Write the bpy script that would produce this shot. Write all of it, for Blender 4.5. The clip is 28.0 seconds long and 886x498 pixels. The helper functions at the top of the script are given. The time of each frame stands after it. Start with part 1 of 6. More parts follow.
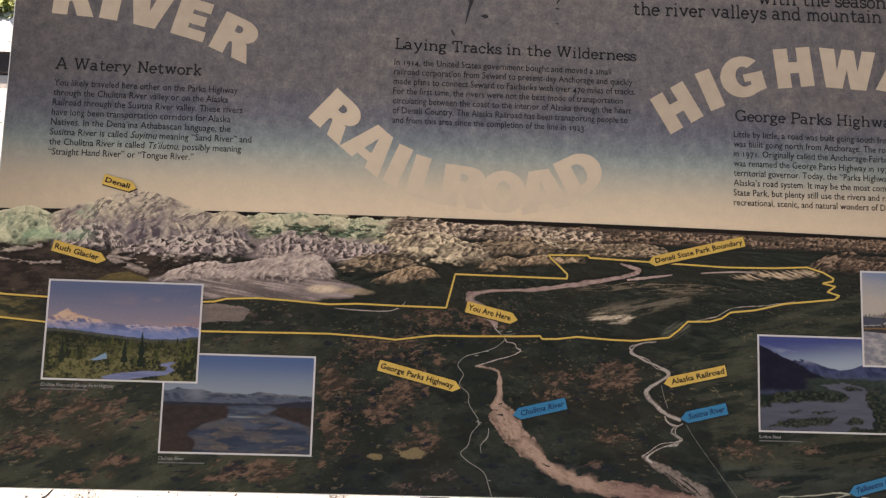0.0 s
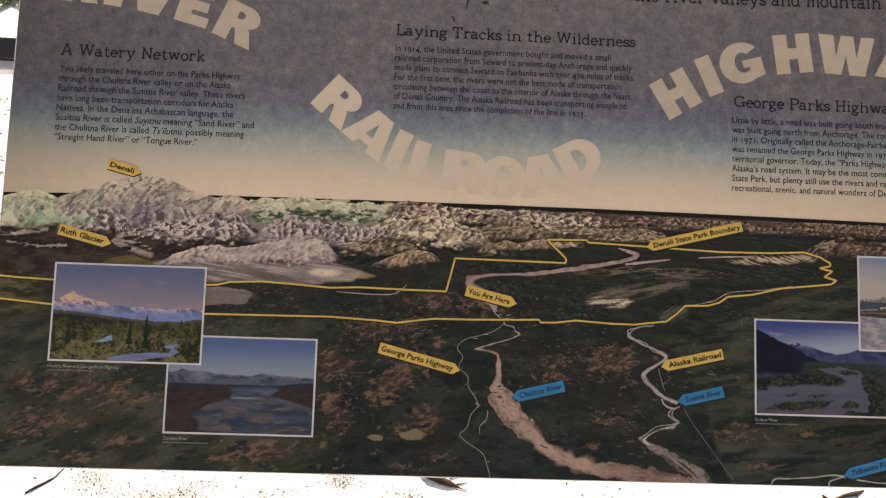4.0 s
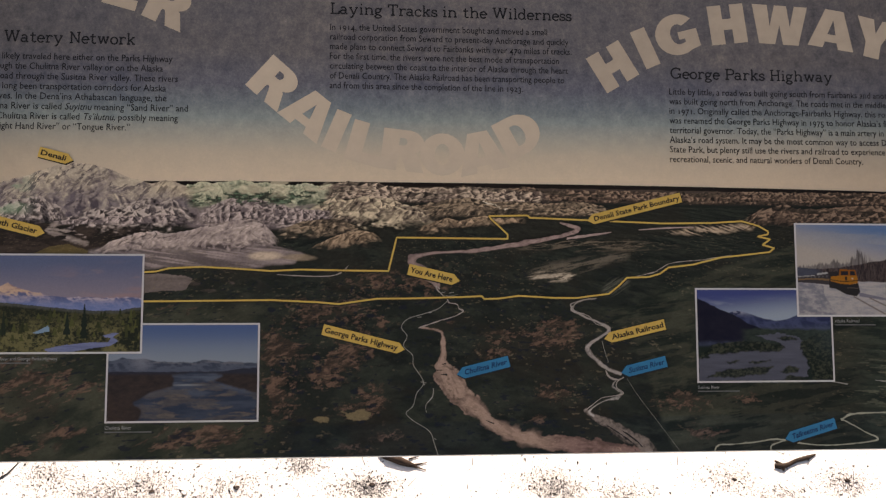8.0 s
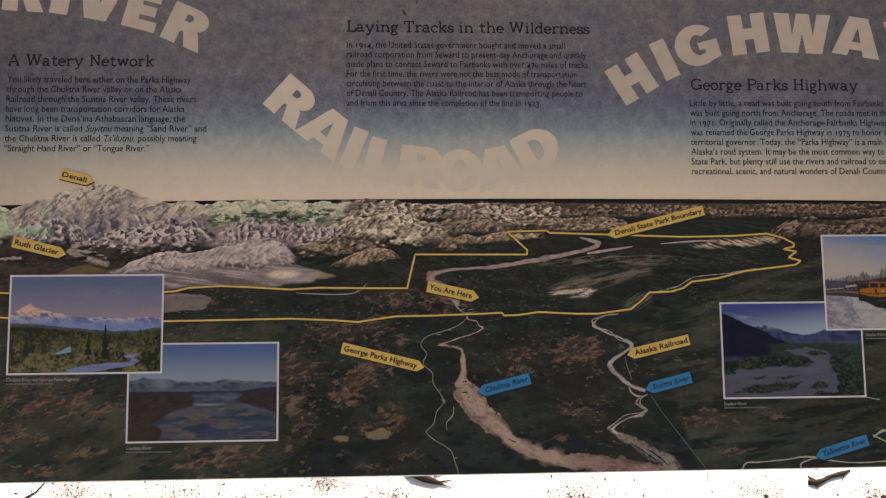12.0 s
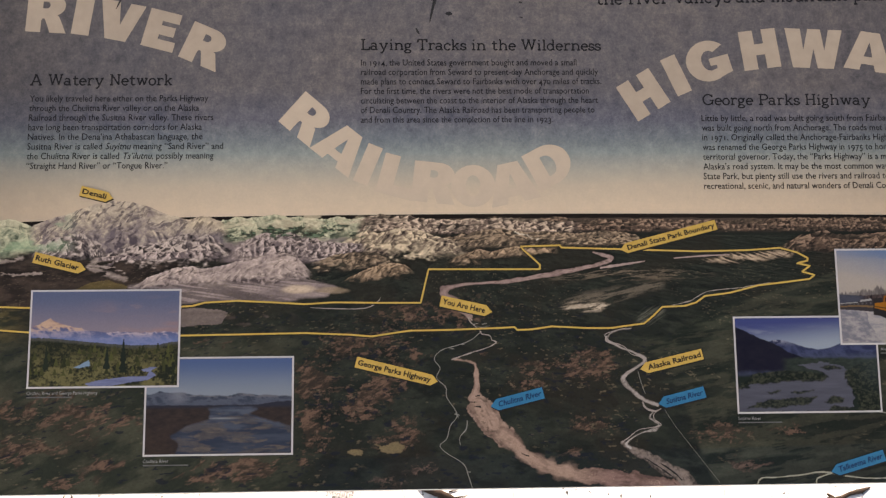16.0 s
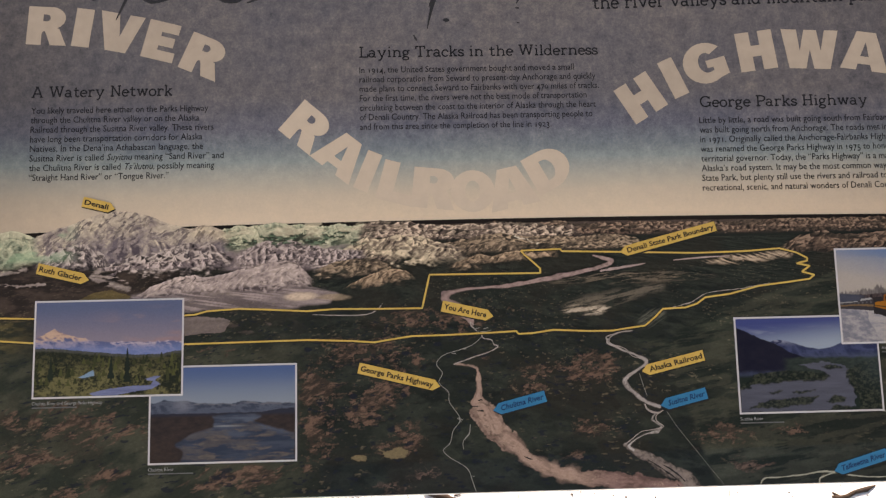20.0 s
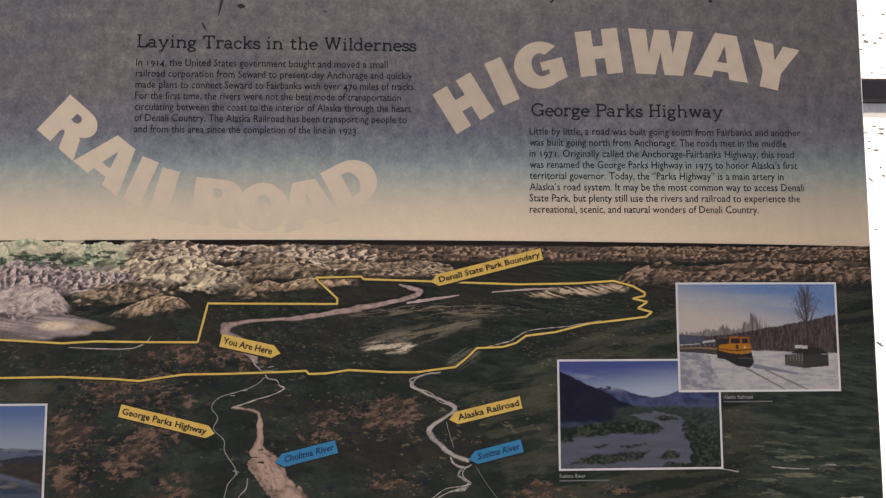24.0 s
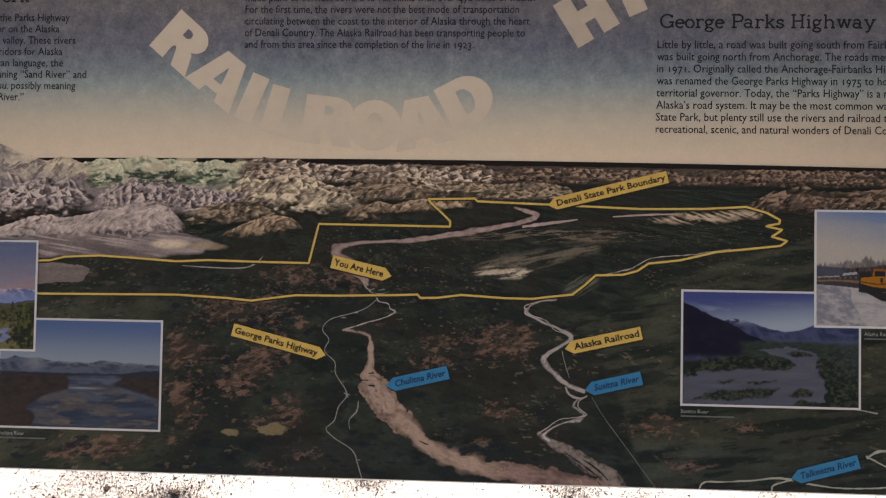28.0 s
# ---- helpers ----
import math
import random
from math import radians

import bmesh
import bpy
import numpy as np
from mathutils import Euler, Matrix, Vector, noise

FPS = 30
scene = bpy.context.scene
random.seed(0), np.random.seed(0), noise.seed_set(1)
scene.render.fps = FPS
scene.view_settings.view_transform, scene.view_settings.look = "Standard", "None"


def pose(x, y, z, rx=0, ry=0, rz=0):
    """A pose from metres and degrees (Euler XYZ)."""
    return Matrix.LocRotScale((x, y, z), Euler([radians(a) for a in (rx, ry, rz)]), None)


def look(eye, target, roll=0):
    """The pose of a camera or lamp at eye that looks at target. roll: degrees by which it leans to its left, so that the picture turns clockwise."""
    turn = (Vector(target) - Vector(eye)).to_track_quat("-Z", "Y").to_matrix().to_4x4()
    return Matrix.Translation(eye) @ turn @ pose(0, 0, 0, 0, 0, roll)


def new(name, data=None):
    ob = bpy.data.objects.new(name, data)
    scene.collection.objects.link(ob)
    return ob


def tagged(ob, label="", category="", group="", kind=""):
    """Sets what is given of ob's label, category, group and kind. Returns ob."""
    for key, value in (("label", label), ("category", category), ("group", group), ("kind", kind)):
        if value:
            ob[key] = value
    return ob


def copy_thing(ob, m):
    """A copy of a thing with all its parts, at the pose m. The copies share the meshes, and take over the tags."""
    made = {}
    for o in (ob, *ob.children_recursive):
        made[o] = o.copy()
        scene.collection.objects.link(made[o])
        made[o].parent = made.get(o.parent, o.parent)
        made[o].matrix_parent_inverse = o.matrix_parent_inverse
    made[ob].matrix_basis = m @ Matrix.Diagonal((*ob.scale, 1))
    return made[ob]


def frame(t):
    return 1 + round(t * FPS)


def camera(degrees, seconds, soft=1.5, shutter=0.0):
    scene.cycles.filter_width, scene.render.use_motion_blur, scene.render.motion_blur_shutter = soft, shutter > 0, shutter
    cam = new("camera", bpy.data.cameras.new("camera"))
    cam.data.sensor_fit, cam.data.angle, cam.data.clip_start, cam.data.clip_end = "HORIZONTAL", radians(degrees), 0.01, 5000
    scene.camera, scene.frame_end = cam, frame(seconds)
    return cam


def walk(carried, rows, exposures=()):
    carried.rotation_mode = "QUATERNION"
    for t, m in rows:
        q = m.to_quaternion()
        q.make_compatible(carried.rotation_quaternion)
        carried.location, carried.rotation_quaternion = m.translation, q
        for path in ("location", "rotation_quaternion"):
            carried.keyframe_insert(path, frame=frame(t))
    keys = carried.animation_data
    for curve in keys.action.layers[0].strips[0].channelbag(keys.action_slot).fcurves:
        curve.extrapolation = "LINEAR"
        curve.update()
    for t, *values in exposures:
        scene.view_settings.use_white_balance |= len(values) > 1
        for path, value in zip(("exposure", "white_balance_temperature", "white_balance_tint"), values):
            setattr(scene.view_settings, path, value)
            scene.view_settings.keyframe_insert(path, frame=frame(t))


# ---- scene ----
import itertools
from mathutils import geometry

# A tilted information panel beside a gravel path; the eye sways in front of it.
# Places on the panel: u to the right, v up its face, in millimetres from one corner of the park boundary.
TILT, HEIGHT = 45.0, 0.70
BOARD = pose(0, 0, HEIGHT, -TILT)
cam = camera(56.0, 28.0, soft=1.3)
PATH = [
    (0.0, -0.0558, -0.9603, -0.0467, 96.803, -1.681, -3.157),
    (0.5, -0.0528, -0.9598, -0.0441, 96.445, -1.957, -3.121),
    (1.0, -0.0522, -0.9607, -0.0489, 96.636, -1.975, -3.228),
    (1.5, -0.0513, -0.9618, -0.0493, 96.655, -1.708, -3.304),
    (2.0, -0.0495, -0.9639, -0.0489, 96.749, -1.499, -3.141),
    (2.5, -0.0495, -0.9666, -0.05, 96.733, -1.621, -3.065),
    (3.0, -0.0478, -0.9686, -0.0513, 96.623, -1.741, -3.016),
    (3.5, -0.0475, -0.9707, -0.0526, 96.598, -1.697, -3.066),
    (4.0, -0.0479, -0.9714, -0.0532, 96.037, -1.837, -2.681),
    (4.5, -0.0459, -0.9712, -0.0563, 95.836, -1.779, -2.938),
    (6.5, -0.0391, -0.9694, -0.0567, 95.875, -1.018, -3.1),
    (7.0, -0.0308, -0.9723, -0.056, 95.493, -0.764, -3.566),
    (7.5, -0.0202, -0.9719, -0.0591, 95.173, -0.104, -4.36),
    (8.0, -0.0153, -0.9703, -0.0585, 94.958, 0.113, -4.616),
    (8.5, -0.0086, -0.9684, -0.06, 95.189, 0.214, -4.622),
    (9.0, -0.0034, -0.9646, -0.0572, 95.125, 0.266, -3.874),
    (9.5, -0.0047, -0.9624, -0.0591, 95.298, 0.299, -3.486),
    (10.0, -0.0053, -0.9641, -0.0585, 95.407, 0.398, -3.212),
    (10.5, -0.0058, -0.9628, -0.0575, 95.497, 0.469, -3.094),
    (11.0, -0.003, -0.9605, -0.0521, 95.37, 0.655, -2.879),
    (11.5, -0.0045, -0.9621, -0.0524, 95.69, 0.795, -2.932),
    (12.0, -0.0036, -0.964, -0.0538, 95.864, 0.598, -2.611),
    (12.5, -0.0059, -0.9643, -0.0549, 96.11, 0.444, -2.512),
    (14.5, -0.0023, -0.9708, -0.0537, 96.527, 0.606, -1.805),
    (15.0, -0.0014, -0.9707, -0.0532, 96.499, 0.588, -1.717),
    (15.5, -0.0015, -0.9693, -0.0569, 96.904, 0.633, -1.557),
    (16.0, 0.0007, -0.9721, -0.0571, 97.039, 0.586, -1.424),
    (16.5, -0.0035, -0.9747, -0.0594, 97.29, 0.501, -1.429),
    (17.0, -0.0009, -0.9763, -0.0578, 97.252, 0.477, -1.153),
    (17.5, 0.0003, -0.9769, -0.0559, 97.188, 0.648, -0.969),
    (18.0, 0.0012, -0.9764, -0.0574, 97.277, 0.733, -0.674),
    (18.5, -0.0011, -0.9761, -0.0573, 97.171, 0.697, -0.259),
    (19.0, -0.0028, -0.9758, -0.057, 97.351, 0.882, -0.168),
    (19.5, -0.0022, -0.9776, -0.057, 97.573, 1.13, -0.457),
    (20.0, 0.0037, -0.9772, -0.0549, 97.244, 1.392, -1.103),
    (20.5, 0.0121, -0.9707, -0.0537, 96.812, 1.847, -2.107),
    (20.8, 0.0284, -0.9645, -0.0531, 96.627, 1.953, -2.033),
    (21.0, 0.0367, -0.9614, -0.0552, 96.744, 1.867, -2.288),
    (21.3, 0.0588, -0.9517, -0.0485, 96.441, 1.354, -1.812),
    (21.5, 0.0666, -0.947, -0.0527, 96.574, 1.054, -2.017),
    (21.8, 0.086, -0.9378, -0.0471, 96.072, 1.433, -2.305),
    (22.0, 0.0904, -0.9319, -0.0499, 96.005, 1.822, -2.963),
    (22.5, 0.1129, -0.9061, -0.0376, 95.026, 1.928, -4.257),
    (24.5, 0.2181, -0.8557, 0.0164, 95.546, -0.47, -1.413),
    (25, 0.218, -0.8579, 0.009, 95.535, -1.006, 0.46),
    (25.2, 0.2211, -0.8592, 0.007, 95.246, -1.348, 1.218),
    (25.5, 0.2083, -0.8537, 0.0016, 94.506, -1.978, 0.924),
    (25.8, 0.2105, -0.8489, 0.0023, 94.046, -1.28, 1.249),
    (26, 0.2063, -0.8444, 0.0037, 93.04, -1.58, 2.093),
    (26.3, 0.2025, -0.8419, -0.0019, 92.169, -2.118, 3.5),
    (26.5, 0.1976, -0.8388, -0.0047, 91.542, -2.334, 4.048),
    (26.8, 0.1949, -0.8344, -0.0106, 90.927, -2.566, 4.412),
    (27, 0.1863, -0.8302, -0.012, 90.182, -2.614, 3.877),
    (27.3, 0.19, -0.8285, -0.0111, 90.328, -1.993, 4.301),
    (27.5, 0.1834, -0.8255, -0.0064, 90.39, -1.473, 3.83),
    (27.7, 0.1857, -0.8236, -0.0073, 90.841, -1.24, 3.875),
    (28, 0.1783, -0.8214, -0.0067, 91.583, -0.983, 3.131),
]
EXPOSURES = [(t, 1.3 + more, 11000 if t < 5 else 10200, 20) for t, more in ((0.0, 0.07), (4.0, 0.0), (6.5, -0.2), (8.0, -0.45), (12.0, -0.24), (15.0, -0.15), (16.0, 0.08), (17.0, 0.1), (20.0, 0.05), (20.4, 0.1), (21.0, 0.38), (22.0, 0.44), (22.5, 0.42), (24.5, 0.12), (25.0, 0.62), (25.5, 0.62), (26.0, 0.60), (26.8, 0.15), (27.0, -0.05), (27.6, -0.40), (28.0, -0.30))]
walk(cam, [(t, BOARD @ pose(x, y, z, rx, ry, rz)) for t, x, y, z, rx, ry, rz in PATH], EXPOSURES)

# ---- light ----
SUN_HEIGHT, SUN_SIDE = 42.0, 12.0     # degrees above the horizon, and to the right of straight behind the panel
world = bpy.data.worlds.new("sky")
scene.world = world
world.use_nodes = True
sky = world.node_tree.nodes.new("ShaderNodeTexSky")
sky.sky_type, sky.sun_disc = "NISHITA", False
sky.sun_elevation, sky.sun_rotation = radians(SUN_HEIGHT), radians(SUN_SIDE)
background = world.node_tree.nodes["Background"]
background.inputs["Strength"].default_value = 0.12
world.node_tree.links.new(sky.outputs["Color"], background.inputs["Color"])
sun_data = bpy.data.lights.new("sun", "SUN")
sun_data.energy, sun_data.angle, sun_data.color = 5.0, radians(0.53), (1.0, 0.97, 0.93)
sun = new("sun", sun_data)
sun_way = Vector((math.sin(radians(SUN_SIDE)) * math.cos(radians(SUN_HEIGHT)), math.cos(radians(SUN_SIDE)) * math.cos(radians(SUN_HEIGHT)), math.sin(radians(SUN_HEIGHT))))
sun.matrix_world = look((0, 0, 0), -sun_way)
sun.location = sun_way * 20


# ---- helpers for materials and parts ----
def material(name, rough=0.6):
    m = bpy.data.materials.new(name)
    m.use_nodes = True
    b = m.node_tree.nodes["Principled BSDF"]
    b.inputs["Roughness"].default_value = rough
    return m, m.node_tree, b


def node(tree, kind, **values):
    n = tree.nodes.new(kind)
    for key, value in values.items():
        n.inputs[key].default_value = value
    return n


def noise_at(tree, scale, detail=4.0, rough=0.55, stretch=(1, 1, 1), kind="Object"):
    """A noise over the object's own metres."""
    where = tree.nodes.new("ShaderNodeTexCoord")
    mapping = node(tree, "ShaderNodeMapping", Scale=stretch)
    tree.links.new(where.outputs[kind], mapping.inputs["Vector"])
    n = node(tree, "ShaderNodeTexNoise", Scale=scale, Detail=detail, Roughness=rough)
    tree.links.new(mapping.outputs["Vector"], n.inputs["Vector"])
    return n.outputs["Fac"]


def ramp(tree, fac, stops):
    r = tree.nodes.new("ShaderNodeValToRGB")
    while len(r.color_ramp.elements) < len(stops):
        r.color_ramp.elements.new(0.5)
    for e, (at, c) in zip(r.color_ramp.elements, stops):
        e.position, e.color = at, (*c, 1) if len(c) == 3 else c
    tree.links.new(fac, r.inputs["Fac"])
    return r.outputs["Color"]


def mix(tree, a, b, fac, blend="MIX"):
    m = tree.nodes.new("ShaderNodeMix")
    m.data_type, m.blend_type = "RGBA", blend
    for socket, value in ((m.inputs[0], fac), (m.inputs[6], a), (m.inputs[7], b)):
        if isinstance(value, bpy.types.NodeSocket):
            tree.links.new(value, socket)
        else:
            socket.default_value = value if not isinstance(value, tuple) or len(value) == 4 else (*value, 1)
    return m.outputs[2]


def bump(tree, b, height, strength, distance):
    n = node(tree, "ShaderNodeBump", Strength=strength, Distance=distance)
    tree.links.new(height, n.inputs["Height"])
    tree.links.new(n.outputs["Normal"], b.inputs["Normal"])


def speckled(name, dark, light, scale=200.0, rough=0.6, lift=0.2, depth=0.001, stretch=(1, 1, 1), shine=0.3):
    """A surface that wanders between two colours at a large and a small scale."""
    m, tree, b = material(name, rough)
    b.inputs["Specular IOR Level"].default_value = 0.12 if name.startswith("printed") else shine
    big, small = noise_at(tree, scale * 0.13, 3, 0.5, stretch), noise_at(tree, scale, 5, 0.65, stretch)
    tone = mix(tree, ramp(tree, small, [(0.3, dark), (0.7, light)]), ramp(tree, big, [(0.3, dark), (0.7, light)]), 0.45)
    tree.links.new(tone, b.inputs["Base Color"])
    bump(tree, b, small, lift, depth)
    return m


def part(name, bm, mat, parent=None, label="", at=None):
    """Links a bmesh as one mesh object, under a thing or a part."""
    data = bpy.data.meshes.new(name)
    bm.to_mesh(data)
    bm.free()
    if mat:
        data.materials.append(mat)
    ob = new(name, data)
    if at is not None:
        ob.matrix_basis = at if parent is None or parent.parent is None else Matrix()
    if parent:
        ob.parent = parent
    return tagged(ob, label) if label else ob


def smooth(ob):
    for f in ob.data.polygons:
        f.use_smooth = True
    return ob


def box(bm, x0, x1, y0, y1, z0, z1, bevel=0.0, segments=2):
    made = bmesh.ops.create_cube(bm, size=1)["verts"]
    for v in made:
        v.co = Vector((x0 + (v.co.x + 0.5) * (x1 - x0), y0 + (v.co.y + 0.5) * (y1 - y0), z0 + (v.co.z + 0.5) * (z1 - z0)))
    if bevel:
        edges = list({e for v in made for e in v.link_edges})
        bmesh.ops.bevel(bm, geom=edges, offset=bevel, segments=segments, affect="EDGES", profile=0.6)
    return bm


# ---- ground ----
def rolling(x, y):
    """The unevenness of the ground, level under the panel."""
    far = max(0.0, y - 2.2)
    return 0.012 * noise.noise((x * 1.3, y * 1.3, 0)) + 0.006 * noise.noise((x * 5, y * 5, 3)) + 0.05 * min(far, 3) * (0.4 + noise.noise((x * 0.3, y * 0.3, 7)))


gravel, tree, b = material("pale_gravel", 0.9)
grain, stones, patches = noise_at(tree, 420, 4, 0.7), noise_at(tree, 90, 3, 0.6), noise_at(tree, 2.2, 4, 0.6)
tone = mix(tree, ramp(tree, grain, [(0.25, (0.45, 0.475, 0.53)), (0.75, (0.70, 0.735, 0.80))]), ramp(tree, patches, [(0.3, (0.49, 0.515, 0.57)), (0.75, (0.68, 0.715, 0.78))]), 0.4)
tree.links.new(tone, b.inputs["Base Color"])
bump(tree, b, stones, 0.5, 0.004)

xs = np.concatenate([np.linspace(-1500, -6, 24)[:-1], np.linspace(-6, 6, 241), np.linspace(6, 1500, 24)[1:]])
ys = np.concatenate([np.linspace(-1500, -5, 24)[:-1], np.linspace(-5, 7, 241), np.linspace(7, 1500, 24)[1:]])
points = [(x, y, rolling(x, y) if abs(x) < 8 and -6 < y < 9 else 0.0) for y in ys for x in xs]
wide = len(xs)
faces = [(j * wide + i, j * wide + i + 1, (j + 1) * wide + i + 1, (j + 1) * wide + i) for j in range(len(ys) - 1) for i in range(wide - 1)]
data = bpy.data.meshes.new("ground")
data.from_pydata(points, [], faces)
data.materials.append(gravel)
ground = smooth(tagged(new("ground", data), "pale sunlit gravel ground strewn with dark plant litter", "ground", kind="structure"))


# ---- the panel ----
LEFT, RIGHT, FOOT, TOP = -516.5, 703.5, -213.0, 701.0
sign = tagged(new("information_panel"), "tilted outdoor information panel with printed map, photos and text", "information panel")
rim = speckled("worn_panel_edge", (0.42, 0.42, 0.41), (0.6, 0.6, 0.59), 300, 0.5, 0.1, 0.0005)
part("board", box(bmesh.new(), LEFT / 1000, RIGHT / 1000, 0.0, 0.0127, FOOT / 1000, TOP / 1000, 0.0016, 3), rim, sign, "thick laminate board with pale worn edges", BOARD)
steel = speckled("dark_painted_steel", (0.014, 0.012, 0.013), (0.03, 0.026, 0.026), 150, 0.5, 0.15, 0.0006)
zinc = speckled("galvanised_steel", (0.22, 0.225, 0.24), (0.36, 0.365, 0.38), 220, 0.45, 0.1, 0.0004)
rail = part("support_rail", box(bmesh.new(), -1.05, 1.25, 0.0147, 0.045, 0.2595, 0.2865, 0.003), steel, sign, "dark painted steel rail behind the board", BOARD)
part("rail_flange", box(bmesh.new(), -1.05, 1.25, 0.0187, 0.041, 0.2475, 0.2590, 0.002), zinc, rail, "bare grey steel flange", None)
for x in (-1.02, 1.22):
    part("support_post", box(bmesh.new(), x - 0.025, x + 0.025, 0.215, 0.265, -0.08, 0.93, 0.004), steel, sign, "dark painted steel post")
ink_text = speckled("printed_black", (0.006, 0.0055, 0.0065), (0.018, 0.0165, 0.018), 400, 0.45, 0.02, 0.0001)
ink_dark = speckled("printed_shadow", (0.012, 0.011, 0.010), (0.022, 0.02, 0.018), 300, 0.45, 0.02, 0.0001)

# ---- printed pictures: colours laid on fine grids, drawn from noise and simple outlines ----
_table = np.random.RandomState(5).rand(256, 256).astype(np.float32).ravel()


def grain2(x, y, seed=0):
    """Smooth noise from 0 to 1 over a plane."""
    x, y = x + seed * 17.3, y + seed * 7.7
    f, g = np.floor(x), np.floor(y)
    i, j = f.astype(np.int32), g.astype(np.int32)
    f, g = x - f, y - g
    f, g = f * f * (3 - 2 * f), g * g * (3 - 2 * g)
    i0, i1, j0, j1 = (i & 255) << 8, ((i + 1) & 255) << 8, j & 255, (j + 1) & 255
    a, c = _table.take(i0 | j0), _table.take(i0 | j1)
    a, c = a + (_table.take(i1 | j0) - a) * f, c + (_table.take(i1 | j1) - c) * f
    return a + (c - a) * g


def cloud(x, y, seed=0, octaves=5, rough=0.55):
    total, size = 0.0, 0.0
    for n in range(octaves):
        total = total + rough ** n * grain2(x * 2 ** n, y * 2 ** n, seed + n)
        size += rough ** n
    return total / size


def ridges(x, y, seed=0, octaves=6, rough=0.6):
    total, size = 0.0, 0.0
    for n in range(octaves):
        total = total + rough ** n * (1 - np.abs(2 * grain2(x * 2 ** n, y * 2 ** n, seed + n) - 1))
        size += rough ** n
    return total / size


def crags(x, y, seed=0, octaves=4, rough=0.5):
    """Sharp crests with smooth hollows between, from 0 to about 1."""
    total, size, keep = 0.0, 0.0, 1.0
    for n in range(octaves):
        g = (1 - np.abs(2 * grain2(x, y, seed + n) - 1)) ** 1.6 * keep
        keep = np.clip(g * 2.2, 0.15, 1)
        total, size = total + rough ** n * g, size + rough ** n
        x, y = 1.6 * x + 1.2 * y, 1.6 * y - 1.2 * x
    return total / size


def step(a, b, x):
    t = np.clip((x - a) / (b - a), 0, 1)
    return t * t * (3 - 2 * t)


def inside(points, x, y):
    """1 within an outline, 0 outside it."""
    hit = np.zeros(x.shape, bool)
    for (ax, ay), (bx, by) in zip(points, points[1:] + points[:1]):
        if ay != by:
            hit ^= ((ay > y) != (by > y)) & (x < (bx - ax) * (y - ay) / (by - ay) + ax)
    return hit.astype(float)


def lump(x, y, cx, cy, rx, ry):
    return np.exp(-((x - cx) / rx) ** 2 - ((y - cy) / ry) ** 2)


def along(points, x, y):
    """The distance to a line, and how far along it (0 to 1) the nearest point lies."""
    best, where = np.full(x.shape, 1e9), np.zeros(x.shape)
    for n, ((ax, ay), (bx, by)) in enumerate(zip(points, points[1:])):
        dx, dy = bx - ax, by - ay
        t = np.clip(((x - ax) * dx + (y - ay) * dy) / (dx * dx + dy * dy + 1e-9), 0, 1)
        d = np.hypot(x - ax - t * dx, y - ay - t * dy)
        nearer = d < best
        best, where = np.where(nearer, d, best), np.where(nearer, (n + t) / (len(points) - 1), where)
    return best, where


class Paint:
    """Colours over a grid of places."""

    def __init__(self, x, y, first, c=None):
        self.x, self.y = x, y
        self.c = (np.ones(x.shape + (3,)) * np.array(first, float)).astype(np.float32) if c is None else c

    def cut(self, u0, u1, v0, v1):
        """The part of the picture within some bounds; what is laid on it shows in the whole."""
        cols = slice(*np.searchsorted(self.x[0], (u0, u1)))
        near = np.flatnonzero((self.y.max(1) > v0) & (self.y.min(1) < v1))
        rows = slice(near[0], near[-1] + 1)
        return Paint(self.x[rows, cols], self.y[rows, cols], None, self.c[rows, cols])

    def lay(self, mask, colour):
        m = np.clip(mask, 0, 1)[..., None]
        self.c += (np.asarray(colour, self.c.dtype) - self.c) * m

    def between(self, mask, dark, light, how):
        h = np.clip(how, 0, 1)[..., None]
        self.lay(mask, np.array(dark) * (1 - h) + np.array(light) * h)


def curved(points, widths, pace=1.5):
    """A smooth line through the points, with its widths, in steps of about pace millimetres."""
    pts = [np.array(p, float) for p in points]
    out = []
    for n in range(len(pts) - 1):
        p0, p1, p2, p3 = pts[max(n - 1, 0)], pts[n], pts[n + 1], pts[min(n + 2, len(pts) - 1)]
        count = max(2, int(np.hypot(*(p2 - p1)) / pace))
        for k in range(count):
            t = k / count
            q = 0.5 * (2 * p1 + (p2 - p0) * t + (2 * p0 - 5 * p1 + 4 * p2 - p3) * t ** 2 + (3 * p1 - p0 - 3 * p2 + p3) * t ** 3)
            out.append((q, widths[n] * (1 - t) + widths[n + 1] * t))
    return out + [(pts[-1], widths[-1])]


def print_material(name, rough=0.42):
    """Ink on the laminate: the picture's colours, with a fine grain and a worn, slightly uneven gloss."""
    m, tree, b = material(name, rough)
    ink = tree.nodes.new("ShaderNodeVertexColor")
    ink.layer_name = "ink"
    fine = ramp(tree, noise_at(tree, 900, 2, 0.6), [(0.25, (0.91, 0.91, 0.91)), (0.75, (1.07, 1.07, 1.07))])
    tree.links.new(mix(tree, ink.outputs["Color"], fine, 1.0, "MULTIPLY"), b.inputs["Base Color"])
    worn = ramp(tree, noise_at(tree, 9, 5, 0.65), [(0.3, (0.38, 0.38, 0.38)), (0.75, (0.56, 0.56, 0.56))])
    tree.links.new(worn, b.inputs["Roughness"])
    b.inputs["Specular IOR Level"].default_value = 0.09
    return m


